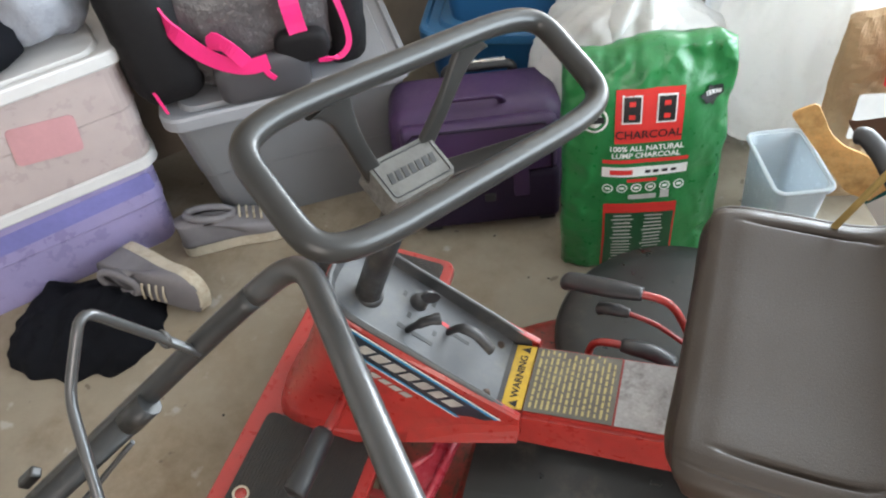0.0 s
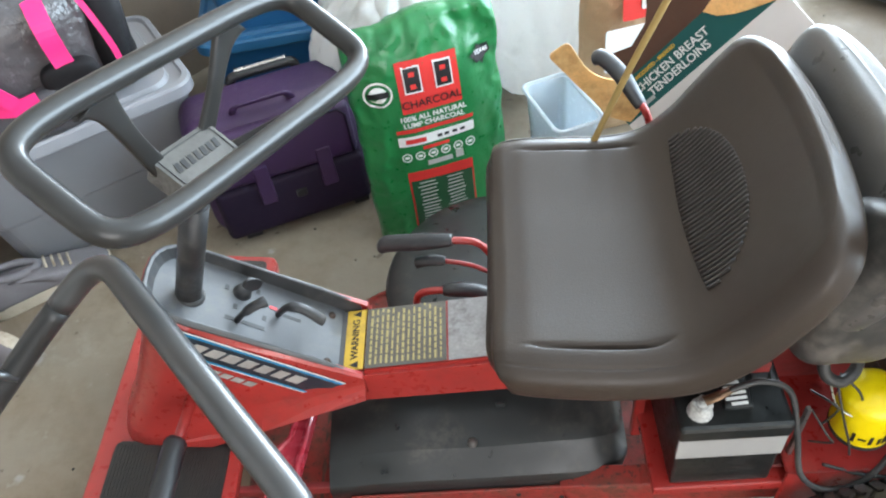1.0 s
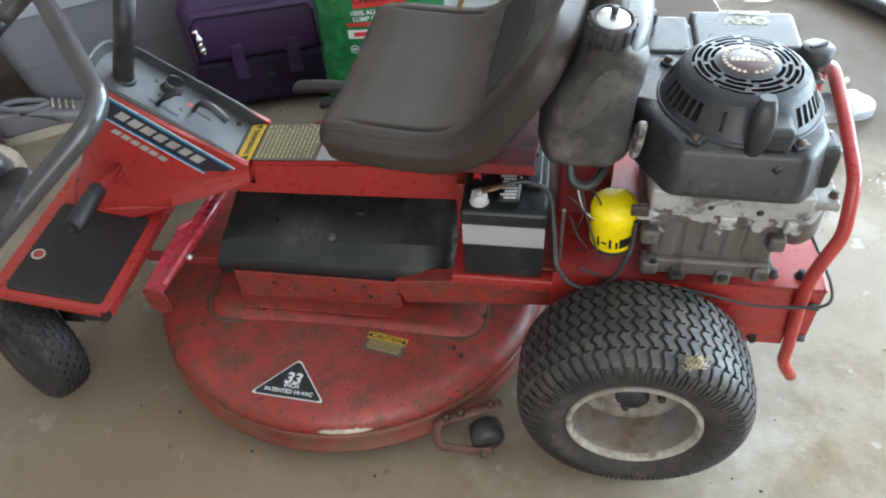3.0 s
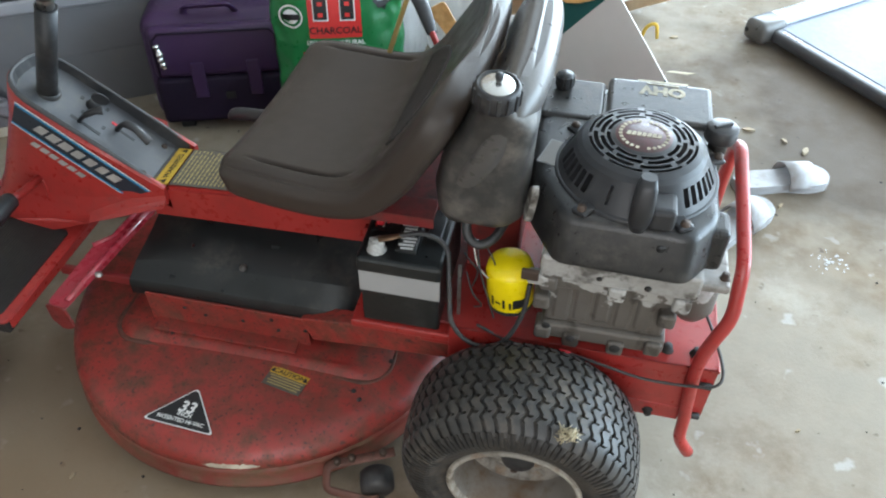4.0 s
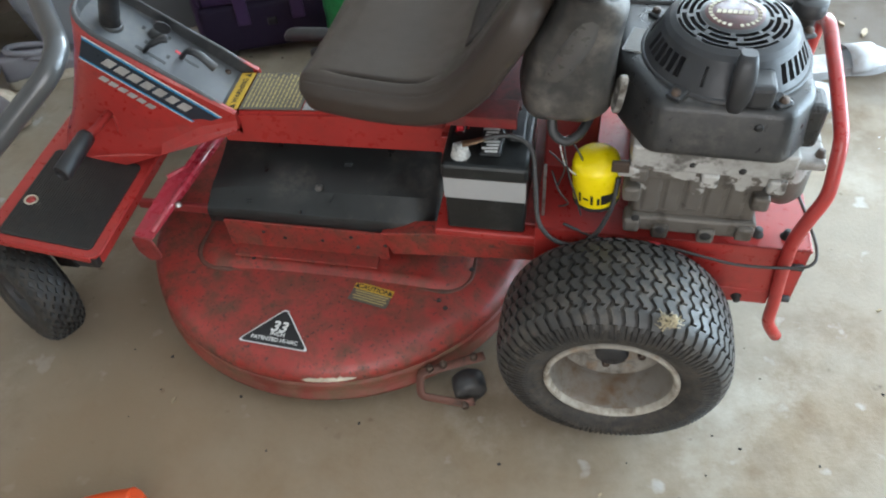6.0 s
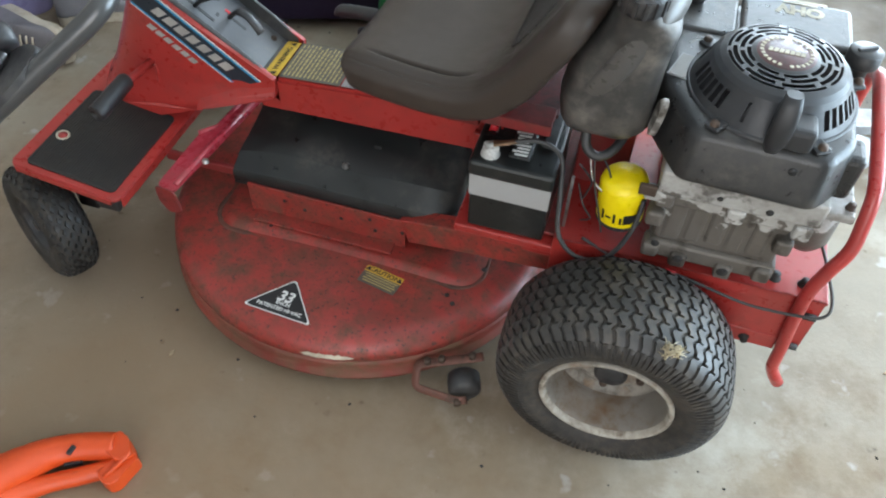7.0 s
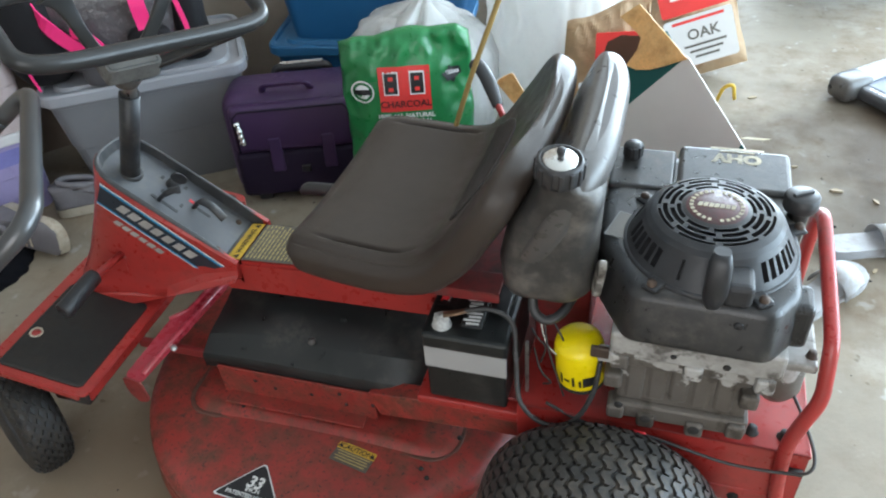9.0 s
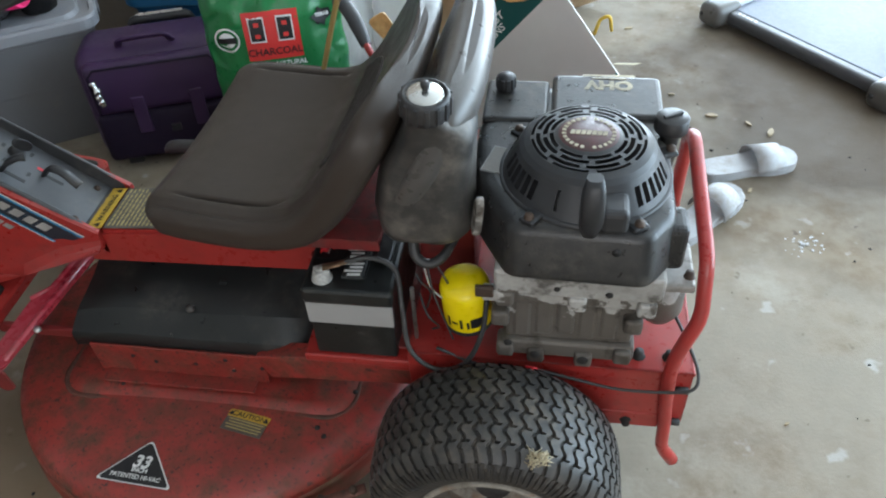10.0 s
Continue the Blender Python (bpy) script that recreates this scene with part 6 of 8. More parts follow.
def tote(name, m, w, d, h, lidh, mats, label, category, group="", taper=0.88, ribs=True):
    """A storage tote: m has its origin at the middle of the base, x along the long side."""
    e = empty(name, m, label, category, group)
    secs = []
    for z, k in ((0.0, taper), (0.006, taper + 0.005), (h * 0.5, (1 + taper) / 2), (h * 0.52, (1 + taper) / 2 + 0.012), (h - 0.03, 0.985), (h - 0.028, 1.005), (h, 1.01)):
        secs.append([m @ Vector((x, y, z)) for x, y in rrect(w / 2 * k, d / 2 * k, 0.045, 6)])
    part("body", loft(secs, True, False), mats[0], e, smooth=False)
    secs = []
    for z, k in ((h - 0.018, 1.04), (h - 0.014, 1.055), (h + lidh * 0.5, 1.055), (h + lidh * 0.8, 1.04), (h + lidh * 0.85, 1.0), (h + lidh * 0.45, 0.985), (h + lidh * 0.45, 0.90), (h + lidh, 0.88), (h + lidh, 0.6)):
        secs.append([m @ Vector((x, y, z)) for x, y in rrect(w / 2 * k, d / 2 * k, 0.05, 6)])
    part("lid", loft(secs, True, False), mats[1], e, "snap-on plastic lid with a thick rim")
    for s in (-1, 1):
        part("handle", brick((s * w / 2 * 1.03 - 0.012, -0.07, h - 0.04), (s * w / 2 * 1.03 + 0.012, 0.07, h - 0.02), 0.005, m), mats[1], e)
    return e


# grey tote: near right lid corner, long side running left
u = Vector((0.845, 0.534, 0)).normalized()
vv = Vector((-u.y, u.x, 0))
c = Vector((-0.868, 1.015, 0)) - u * 0.285 + vv * 0.20
mt = axes(c, u, vv)
tote("storage_tote", mt, 0.555, 0.385, 0.345, 0.022, (M["tote"], M["tote_lid"]), "grey plastic storage tote with lid under a backpack", "storage tote", taper=0.84)

# backpack on the tote
mp = mt @ pose(-0.045, -0.030, 0.362, 0, 0, 0)
bp = tagged(new("backpack", mesh_of("backpack", soft_box(0.235, 0.150, 0.155, 0.62, mp, 3, 0.022), M["pack"])), "grey and black backpack with hot pink straps on the tote", "backpack")
part("side_panel", soft_box(0.085, 0.160, 0.165, 0.55, mp @ pose(-0.190, -0.008, 0.0, 0, -4, 0), 7, 0.014), M["pack_black"], bp, "black nylon side panel")
part("side_panel", soft_box(0.05, 0.140, 0.130, 0.6, mp @ pose(0.200, -0.006, 0.0, 0, 4, 0), 9, 0.018), M["pack_black"], bp, "black nylon side panel")
part("front_pocket", soft_box(0.105, 0.030, 0.052, 0.45, mp @ pose(0.005, -0.150, 0.0, 0, 0, 0), 5, 0.004), M["pack_pocket"], bp, "flat dark grey front pocket")
part("pad", soft_box(0.06, 0.022, 0.040, 0.6, mp @ pose(0.105, -0.156, 0.07, 10, 0, -12), 4, 0.006), M["pack_black"], bp)


def ribbon(pts, width, across, parent, name, mat):
    line = cr(pts, 6)
    bm = bmesh.new()
    rows = []
    for i, p in enumerate(line):
        t = (line[min(i + 1, len(line) - 1)] - line[max(i - 1, 0)]).normalized()
        s = (across - t * across.dot(t)).normalized() * width / 2
        nrm = t.cross(s).normalized() * 0.0022
        rows.append([bm.verts.new(q) for q in (p - s - nrm, p + s - nrm, p + s + nrm, p - s + nrm)])
    for a, b in zip(rows, rows[1:]):
        for k in range(4):
            bm.faces.new((a[k], a[(k + 1) % 4], b[(k + 1) % 4], b[k]))
    bm.faces.new(rows[0][::-1])
    bm.faces.new(rows[-1])
    return part(name, bm, mat, parent, "hot pink webbing strap" if mat is M["pink_strap"] else "")


def on_pack(x, z, out=0.0):
    return mp @ Vector((x, -0.163 - out, z))


up = Vector((0, 0, 1))
ribbon([mp @ Vector((-0.175, -0.10, 0.29)), on_pack(-0.150, 0.215), on_pack(-0.095, 0.135, 0.01), on_pack(-0.03, 0.100, 0.020), on_pack(0.025, 0.100, 0.022)], 0.036, up, bp, "strap", M["pink_strap"])
ribbon([mp @ Vector((0.105, -0.09, 0.305)), on_pack(0.098, 0.235, 0.004), on_pack(0.100, 0.165, 0.010), on_pack(0.104, 0.135, 0.014)], 0.040, u, bp, "strap", M["pink_strap"])
ribbon([mp @ Vector((0.165, -0.08, 0.300)), mp @ Vector((0.190, -0.150, 0.220)), mp @ Vector((0.206, -0.168, 0.110)), mp @ Vector((0.180, -0.176, 0.070)), mp @ Vector((0.130, -0.180, 0.075))], 0.013, u, bp, "strap", M["pink_strap"])
ribbon([on_pack(-0.075, 0.150, 0.014), on_pack(-0.070, 0.175, 0.016), on_pack(-0.045, 0.150, 0.024), on_pack(-0.020, 0.108, 0.024)], 0.030, up, bp, "strap", M["pink_strap"])
ribbon([mp @ Vector((-0.245, -0.12, 0.20)), mp @ Vector((-0.235, -0.158, 0.11)), mp @ Vector((-0.218, -0.168, 0.02))], 0.006, u, bp, "piping", M["pink_strap"])
ribbon([on_pack(0.01, 0.095, 0.018), on_pack(0.018, 0.070, 0.02), on_pack(0.03, 0.055, 0.018)], 0.012, u, bp, "strap", M["pink_strap"])

# stacked clear bins on the left
u2 = Vector((0.66, 0.75, 0)).normalized()
v2 = Vector((-u2.y, u2.x, 0))


def clear_bin(z, corner, mats, label, h):
    cc = Vector((corner[0], corner[1], z)) - u2 * 0.30 + v2 * 0.172
    return tote("clear_bin", axes(cc, u2, v2), 0.585, 0.325, h, 0.018, mats, label, "storage bin", "stacked clear bins", taper=0.93), axes(cc, u2, v2)


low_bin, mb1 = clear_bin(0.0, (-1.412, 0.715), (M["lilac_bin"], M["bin_lid"]), "clear plastic bin with purple contents and white lid", 0.252)
top_bin, mb2 = clear_bin(0.2705, (-1.375, 0.722), (M["clear_bin"], M["bin_lid"]), "clear plastic bin with pinkish contents and white lid", 0.262)
part("content", prism(rrect(0.068, 0.045, 0.012), 0.003, mb2 @ pose(0.08, -0.1575, 0.135, 90, 0, 0) @ pose(0, 0, 0, 0, 0, -8)), stuff("pink_contents", (0.47, 0.24, 0.255), 0.4, vary=0.1), top_bin, "pink object showing through the plastic")
part("content", prism(rrect(0.25, 0.024, 0.01), 0.003, mb1 @ pose(0.02, -0.1575, 0.188, 90, 0, 0) @ pose(0, 0, 0, 0, 0, 1.5)), stuff("blue_contents", (0.17, 0.165, 0.40), 0.5, vary=0.15), low_bin, "blue cloth showing through the plastic")
mtop = mb2 @ pose(0.06, -0.04, 0.281)
thing("plastic_bag", soft_box(0.085, 0.10, 0.075, 0.7, mtop @ pose(0.125, 0.02, 0.0), 11, 0.03), M["milky"], "crumpled translucent plastic bag on the bins", "plastic bag")
thing("folded_jacket", soft_box(0.13, 0.09, 0.05, 0.7, mtop @ pose(-0.055, -0.03, 0.0, 0, 0, 10), 12, 0.03), M["cloth"], "black folded jacket lying on the bin lid", "jacket")

# purple suitcase
mu = axes((-0.695, 0.985, 0), Vector((0.940, 0.342, 0)), Vector((-0.342, 0.940, 0)))
lean = mu @ pose(0, 0, 0, -6, 0, 0)
case = empty("suitcase", lean, "purple fabric suitcase standing on the floor", "suitcase")
bm = brick((-0.215, -0.105, 0.012), (0.180, 0.095, 0.328), 0.050, lean, 5)
part("body", bm, M["purple"], case, smooth=True)
part("front_pocket", brick((-0.190, -0.130, 0.160), (0.160, -0.085, 0.302), 0.020, lean, 4), M["purple"], case, "zipped upper pocket", smooth=True)
part("lower_pocket", brick((-0.195, -0.126, 0.020), (0.165, -0.085, 0.160), 0.018, lean, 4), M["purple_dark"], case, "dark lower pocket", smooth=True)
for s in (-1, 1):
    part("strap", brick((s * 0.075 - 0.018, -0.133, 0.10), (s * 0.075 + 0.018, -0.121, 0.205), 0.004, lean), M["purple"], case)
part("buckle", brick((-0.012, -0.130, 0.09), (0.014, -0.122, 0.112), 0.003, lean), M["ink"], case)
zips = [(x, -0.1105, z) for x, z in ((-0.175, 0.17), (-0.178, 0.27), (-0.16, 0.288), (0.13, 0.288), (0.146, 0.27), (0.146, 0.17))]
part("zip", tube([lean @ Vector((a, -0.1290, b)) for a, _, b in zips], 0.0035, 6), M["purple_dark"], case)
tag = tube(cr([lean @ Vector(p) for p in ((-0.168, -0.133, 0.262), (-0.160, -0.139, 0.235), (-0.160, -0.140, 0.215), (-0.156, -0.138, 0.196))], 5), [0.009 + 0.0035 * math.sin(k * 1.7) for k in range(16)], 8, flat=0.5)
part("zip_pull", tag, M["chrome"], case, "bright braided zip pull")
part("top_handle", tube(arc_corners([lean @ Vector(p) for p in ((-0.09, -0.07, 0.32), (-0.085, -0.09, 0.345), (0.035, -0.095, 0.348), (0.045, -0.075, 0.322))], 0.02, 4), 0.010, 8, flat=0.55), M["purple"], case, "padded purple carry handle")
mh = lean @ pose(0.01, 0.085, 0.315)
part("pull_handle", tube(arc_corners([mh @ Vector(p) for p in ((-0.085, 0, -0.03), (-0.085, 0, 0.016), (0.075, 0, 0.016), (0.075, 0, -0.03))], 0.018, 4), 0.012, 8), M["ink"], case, "black telescopic pull handle")
part("handle_plate", brick((-0.068, -0.004, 0.024), (0.060, 0.008, 0.032), 0.003, mh), M["zinc"], case)
for s in (-1, 1):
    part("foot", brick((s * 0.14 - 0.02, -0.09, 0.0), (s * 0.14 + 0.02, 0.06, 0.02), 0.004, mu), M["black"], case)

# charcoal bag
mg = axes((-0.318, 0.872, 0), Vector((0.958, 0.288, 0)), Vector((-0.288, 0.958, 0))) @ pose(0, 0, 0, -6, 0, 0)
WB, HB = 0.166, 0.545


def bag_front(x, z):
    """Depth of the bag's front skin, with creases."""
    f = max(0.0, 1 - (abs(x) / WB) ** 3) * max(0.0, 1 - (abs(z / HB - 0.46) / 0.56) ** 4)
    loose = min(1.0, max(0.0, (abs(x) - 0.085) * 30, (z - 0.465) * 40))
    crease = loose * (0.020 * (0.22 - abs(noise.noise(Vector((x * 13, z * 11, 5.5))))) + 0.010 * (0.22 - abs(noise.noise(Vector((x * 34, z * 30, 1.5))))))
    return -0.020 - 0.045 * f - crease - 0.004 * noise.noise(Vector((x * 14, z * 14, 2.0))) - (0.006 * noise.noise(Vector((x * 30, z * 22, 5.0))) if z > HB * 0.8 else 0)


bm = bmesh.new()
nx, nz = 54, 80
grid = {}
for side in (0, 1):
    for i in range(nx + 1):
        for j in range(nz + 1):
            x, z = -WB + 2 * WB * i / nx, HB * j / nz
            if side and (i in (0, nx) or j in (0, nz)):
                continue
            wave = 0.010 * noise.noise(Vector((x * 16, 1.5, 0))) * (j / nz) ** 3
            edge = 0.007 * noise.noise(Vector((z * 14, 7 if x > 0 else 3, 0)))
            d = bag_front(x, z) if not side else 0.02 - bag_front(x, z) * 0.9 - 0.02
            if i in (0, nx) or j in (0, nz):
                d = 0.0
            drop = -0.028 * (1 - (i / nx)) ** 1.5 * (j / nz) ** 4 - 0.02 * max(0, i / nx - 0.9) * 10 * (j / nz) ** 8
            grid[side, i, j] = bm.verts.new(mg @ Vector((x + edge * (abs(x) / WB) ** 4, d, max(0.0, z + wave + drop))))
for side in (0, 1):
    g = lambda i, j: grid.get((side, i, j), grid.get((0, i, j)))
    for i in range(nx):
        for j in range(nz):
            q = (g(i, j), g(i + 1, j), g(i + 1, j + 1), g(i, j + 1))
            bm.faces.new(q if not side else q[::-1]).smooth = True
sack = tagged(new("charcoal_bag", mesh_of("charcoal_bag", bm, M["green"])), "green woven charcoal bag with red print standing upright", "charcoal bag")


def print_patch(x0, x1, z0, z1, off, nx=10, nz=4):
    """A printed patch that follows the front of the bag."""
    bm = bmesh.new()
    vs = [[bm.verts.new(mg @ Vector((x0 + (x1 - x0) * i / nx, bag_front(x0 + (x1 - x0) * i / nx, z0 + (z1 - z0) * j / nz) - off, z0 + (z1 - z0) * j / nz))) for j in range(nz + 1)] for i in range(nx + 1)]
    for i in range(nx):
        for j in range(nz):
            bm.faces.new((vs[i][j], vs[i + 1][j], vs[i + 1][j + 1], vs[i][j + 1])).smooth = True
    return bm


def bag_text(text, x, z, size, off=0.0035, bold=0.0):
    f = letters(text, size, Matrix(), 0.0, bold=bold)
    for v in f.verts:
        px, pz = x + v.co.x, z + v.co.y
        v.co = mg @ Vector((px, bag_front(px, pz) - off, pz))
    return f


part("logo_panel", print_patch(-0.069, 0.061, 0.345, 0.460, 0.0015), M["bag_red"], sack, "red brand panel with plain blocks")
for x in (-0.038, 0.028):
    part("logo_block", print_patch(x - 0.019, x + 0.019, 0.388, 0.448, 0.0028, 6, 4), M["white"], sack)
    part("logo_block", print_patch(x - 0.016, x + 0.016, 0.392, 0.444, 0.0042, 6, 4), M["ink"], sack)
    for dz in (0.404, 0.431):
        part("logo_block", print_patch(x - 0.006, x + 0.006, dz - 0.005, dz + 0.005, 0.0056, 3, 2), M["bag_red"], sack)
part("lettering", bag_text("CHARCOAL", -0.004, 0.364, 0.024, bold=0.0003), M["ink"], sack)
part("lettering", bag_text("100% ALL NATURAL", -0.006, 0.333, 0.0165, bold=0.0004), M["white"], sack)
part("lettering", bag_text("LUMP CHARCOAL", -0.006, 0.317, 0.0165, bold=0.0004), M["white"], sack)
part("stripe", print_patch(-0.090, 0.080, 0.298, 0.307, 0.0015), M["bag_red"], sack)
part("stripe", print_patch(-0.090, 0.080, 0.266, 0.289, 0.0015), M["white"], sack)
for x in (0.0, 0.016, 0.034, 0.052):
    part("print_mark", print_patch(x - 0.005, x + 0.006, 0.274, 0.281, 0.003, 3, 2), M["ink"], sack)
part("print_mark", print_patch(-0.075, -0.030, 0.272, 0.283, 0.003, 5, 2), M["bag_red"], sack)
part("stripe", print_patch(-0.040, 0.020, 0.252, 0.260, 0.0015), M["bag_red"], sack)
for k in range(6):
    x = -0.078 + k * 0.029
    bm = bmesh.new()
    for a in range(18):
        q = [(x + r * math.cos(t * math.tau / 18), 0.238 + r * math.sin(t * math.tau / 18)) for r, t in ((0.011, a), (0.011, a + 1), (0.0085, a + 1), (0.0085, a))]
        bm.faces.new([bm.verts.new(mg @ Vector((px, bag_front(px, pz) - 0.002, pz))) for px, pz in q])
    part("round_mark", bm, M["white"], sack)
    part("round_mark", print_patch(x - 0.005, x + 0.005, 0.235, 0.241, 0.002, 3, 2), M["white"], sack)
part("lettering_bar", print_patch(-0.035, 0.022, 0.208, 0.220, 0.0015), M["grey_print"], sack)
part("lettering_bar", print_patch(0.030, 0.048, 0.208, 0.227, 0.0015, 4, 3), M["grey_print"], sack)
part("info_panel", print_patch(-0.084, 0.066, 0.010, 0.196, 0.0012, 10, 12), M["bag_red"], sack, "red bordered information panel")
part("info_field", print_patch(-0.080, 0.062, 0.014, 0.172, 0.0026, 10, 12), M["dark_green"], sack)
bm = bmesh.new()
rng = random.Random(8)
for cx in (-0.042, 0.022):
    for k in range(15):
        w = rng.uniform(0.038, 0.05)
        z = 0.163 - k * 0.0098
        q = [(cx - w / 2, z), (cx + w / 2 - 0.004, z), (cx + w / 2 - 0.004, z + 0.0035), (cx - w / 2, z + 0.0035)]
        bm.faces.new([bm.verts.new(mg @ Vector((px, bag_front(px, pz) - 0.004, pz))) for px, pz in q])
part("print_line", bm, M["grey_print"], sack, kind="stuff")
bm = bmesh.new()
for r0, r1 in ((0.030, 0.026), (0.019, 0.0)):
    for a in range(24):
        q = [(-0.112 + r * math.cos(t * math.tau / 24), 0.398 + r * math.sin(t * math.tau / 24)) for r, t in ((r0, a), (r0, a + 1), (r1, a + 1), (r1, a))]
        if r1 == 0:
            q = q[:3]
        bm.faces.new([bm.verts.new(mg @ Vector((px, bag_front(px, pz) - 0.003, pz))) for px, pz in q])
seal = part("seal", bm, M["white"], sack, "round white seal")
part("seal_bar", print_patch(-0.134, -0.090, 0.391, 0.405, 0.005, 5, 2), M["ink"], sack)
star = [(0.090, 0.432), (0.106, 0.440), (0.108, 0.452), (0.116, 0.446), (0.136, 0.446), (0.140, 0.428), (0.126, 0.420), (0.120, 0.404), (0.112, 0.414), (0.104, 0.412), (0.098, 0.424)]
bm = bmesh.new()
bm.faces.new([bm.verts.new(mg @ Vector((px, bag_front(px, pz) - 0.006, pz))) for px, pz in star])
part("dark_mark", bm, M["ink"], sack)
part("lettering", bag_text("TEXAS", 0.117, 0.434, 0.011, 0.0075, bold=0.0003), M["white"], sack)

# white trash bags behind
def trash_bag(at, hx, hy, hz, seed, label, neck=0.0, pleat=0.03):
    """A filled thin bag: creased sides, pleats that gather towards the top."""
    m = Matrix.Translation(at)
    secs, n, rows = [], 144, 46
    for k in range(rows + 1):
        a = -math.pi / 2 + math.pi * k / rows
        r, z = max(0.015, abs(math.cos(a)) ** 0.70), hz + hz * math.copysign(abs(math.sin(a)) ** 0.8, math.sin(a))
        f = z / (2 * hz)
        ring = []
        for i, (x, y) in enumerate(superring(hx * r, hy * r, 0.85, n)):
            th = i * math.tau / n
            p = Vector((x, y, z))
            crease = 0.030 * (0.3 - abs(noise.noise(p * 8 + Vector((seed, 0, 0))))) + 0.014 * (0.3 - abs(noise.noise(p * 21 + Vector((0, seed, 0)))))
            fold = pleat * f ** 3 * (abs(math.sin(th * 8 + seed + 1.5 * noise.noise(Vector((f * 2, seed, 0))))) - 0.5) * r
            q = Vector((x, y, 0)).normalized()
            p = p + q * (crease + fold) + Vector((0, 0, 0.5 * crease * f))
            p.z = max(p.z, 0.0)
            ring.append(m @ p)
        secs.append(ring)
    b = tagged(new("trash_bag", mesh_of("trash_bag", loft(secs), M["poly"], True)), label, "trash bag")
    if neck:
        secs = []
        for k, (r, z) in enumerate(((0.13, -0.05), (0.085, 0.0), (0.04, 0.03), (0.020, 0.055), (0.030, 0.09), (0.045, neck))):
            secs.append([m @ Vector((r * (1 + 0.25 * math.sin(9 * a * math.tau / 72 + k)) * math.cos(a * math.tau / 72) + 0.01 * k, r * (1 + 0.25 * math.cos(7 * a * math.tau / 72)) * math.sin(a * math.tau / 72), 2 * hz + z)) for a in range(72)])
        part("tied_neck", loft(secs), M["poly"], b, "gathered tied neck of the bag")
    else:
        rows = [[m @ Vector((0.05 * math.sin(q * 0.9) * (1 - k / 4) + 0.10 * (q / 10 - 0.5), 0.02 * math.cos(q * 2.1 + k), 2 * hz - 0.02 + 0.022 * k + 0.012 * math.sin(q * 1.7))) for q in range(11)] for k in range(4)]
        bm = bmesh.new()
        for o in (0.0, 0.004):
            vs = [[bm.verts.new(p + Vector((0, o, 0))) for p in r] for r in rows]
            for a, c in zip(vs, vs[1:]):
                for q in range(10):
                    bm.faces.new((a[q], a[q + 1], c[q + 1], c[q]))
        part("loose_top", bm, M["poly"], b, "crumpled open top of the bag", smooth=True)
    return b


tb = trash_bag((-0.40, 1.225, 0), 0.225, 0.19, 0.225, 2, "white translucent trash bag with a tied neck", 0.16)
for x, z, w, h in ((0.03, 0.405, 0.085, 0.012), (0.04, 0.388, 0.070, 0.010), (0.05, 0.372, 0.045, 0.008)):
    part("lettering_bar", brick((-w / 2, -0.0015, -h / 2), (w / 2, 0.0015, h / 2), 0.0, Matrix.Translation((-0.40 + x, 1.095 - (0.40 - z) * 1.3, z + 0.01)) @ pose(0, 0, 0, -48, -8, 0)), M["bag_red"], tb, "faint red print")
trash_bag((-0.05, 1.40, 0), 0.185, 0.17, 0.32, 6, "tall white trash bag leaning among storage")
trash_bag((0.10, 1.62, 0), 0.12, 0.15, 0.30, 9, "white trash bag behind the others")

# blue totes
for x, y, z, a, lab in ((-0.66, 1.545, 0.0, 8, "blue plastic tote with lid on the floor"), (-0.62, 1.56, 0.286, 5, "blue plastic tote stacked on another tote")):
    tote("storage_tote", Matrix.Translation((x, y, z)) @ pose(0, 0, 0, 0, 0, a), 0.62, 0.42, 0.265, 0.020, (M["blue_tote"], M["blue_lid"]), lab, "storage tote", "blue totes", taper=0.9)
tote("storage_tote", pose(0.05, 2.42, 0, 0, 0, 6), 0.62, 0.42, 0.40, 0.02, (M["blue_tote"], M["blue_lid"]), "blue plastic tote far behind the bags", "storage tote", "blue totes", taper=0.9)
tote("storage_tote", pose(0.98, 2.84, 0, 0, 0, 18), 0.62, 0.42, 0.40, 0.02, (M["blue_tote"], M["blue_lid"]), "blue plastic tote by the far wall", "storage tote", "blue totes", taper=0.9)

# clear pale container
mk = pose(-0.026, 0.993, 0, 0, 0, -71)
secs = [[mk @ Vector((x, y, z)) for x, y in rrect(0.095 * k, 0.054 * k, 0.018)] for z, k in ((0, 0.82), (0.004, 0.84), (0.21, 1.0), (0.214, 1.08), (0.222, 1.08), (0.222, 0.99), (0.012, 0.80))]
box = thing("plastic_container", loft(secs, True, False), M["ice"], "pale blue clear plastic container on the floor", "container")
part("rim", tube([mk @ Vector((x, y, 0.222)) for x, y in rrect(0.102, 0.060, 0.020)], 0.0045, 8, True), M["ice"], box, "rolled rim of the container")

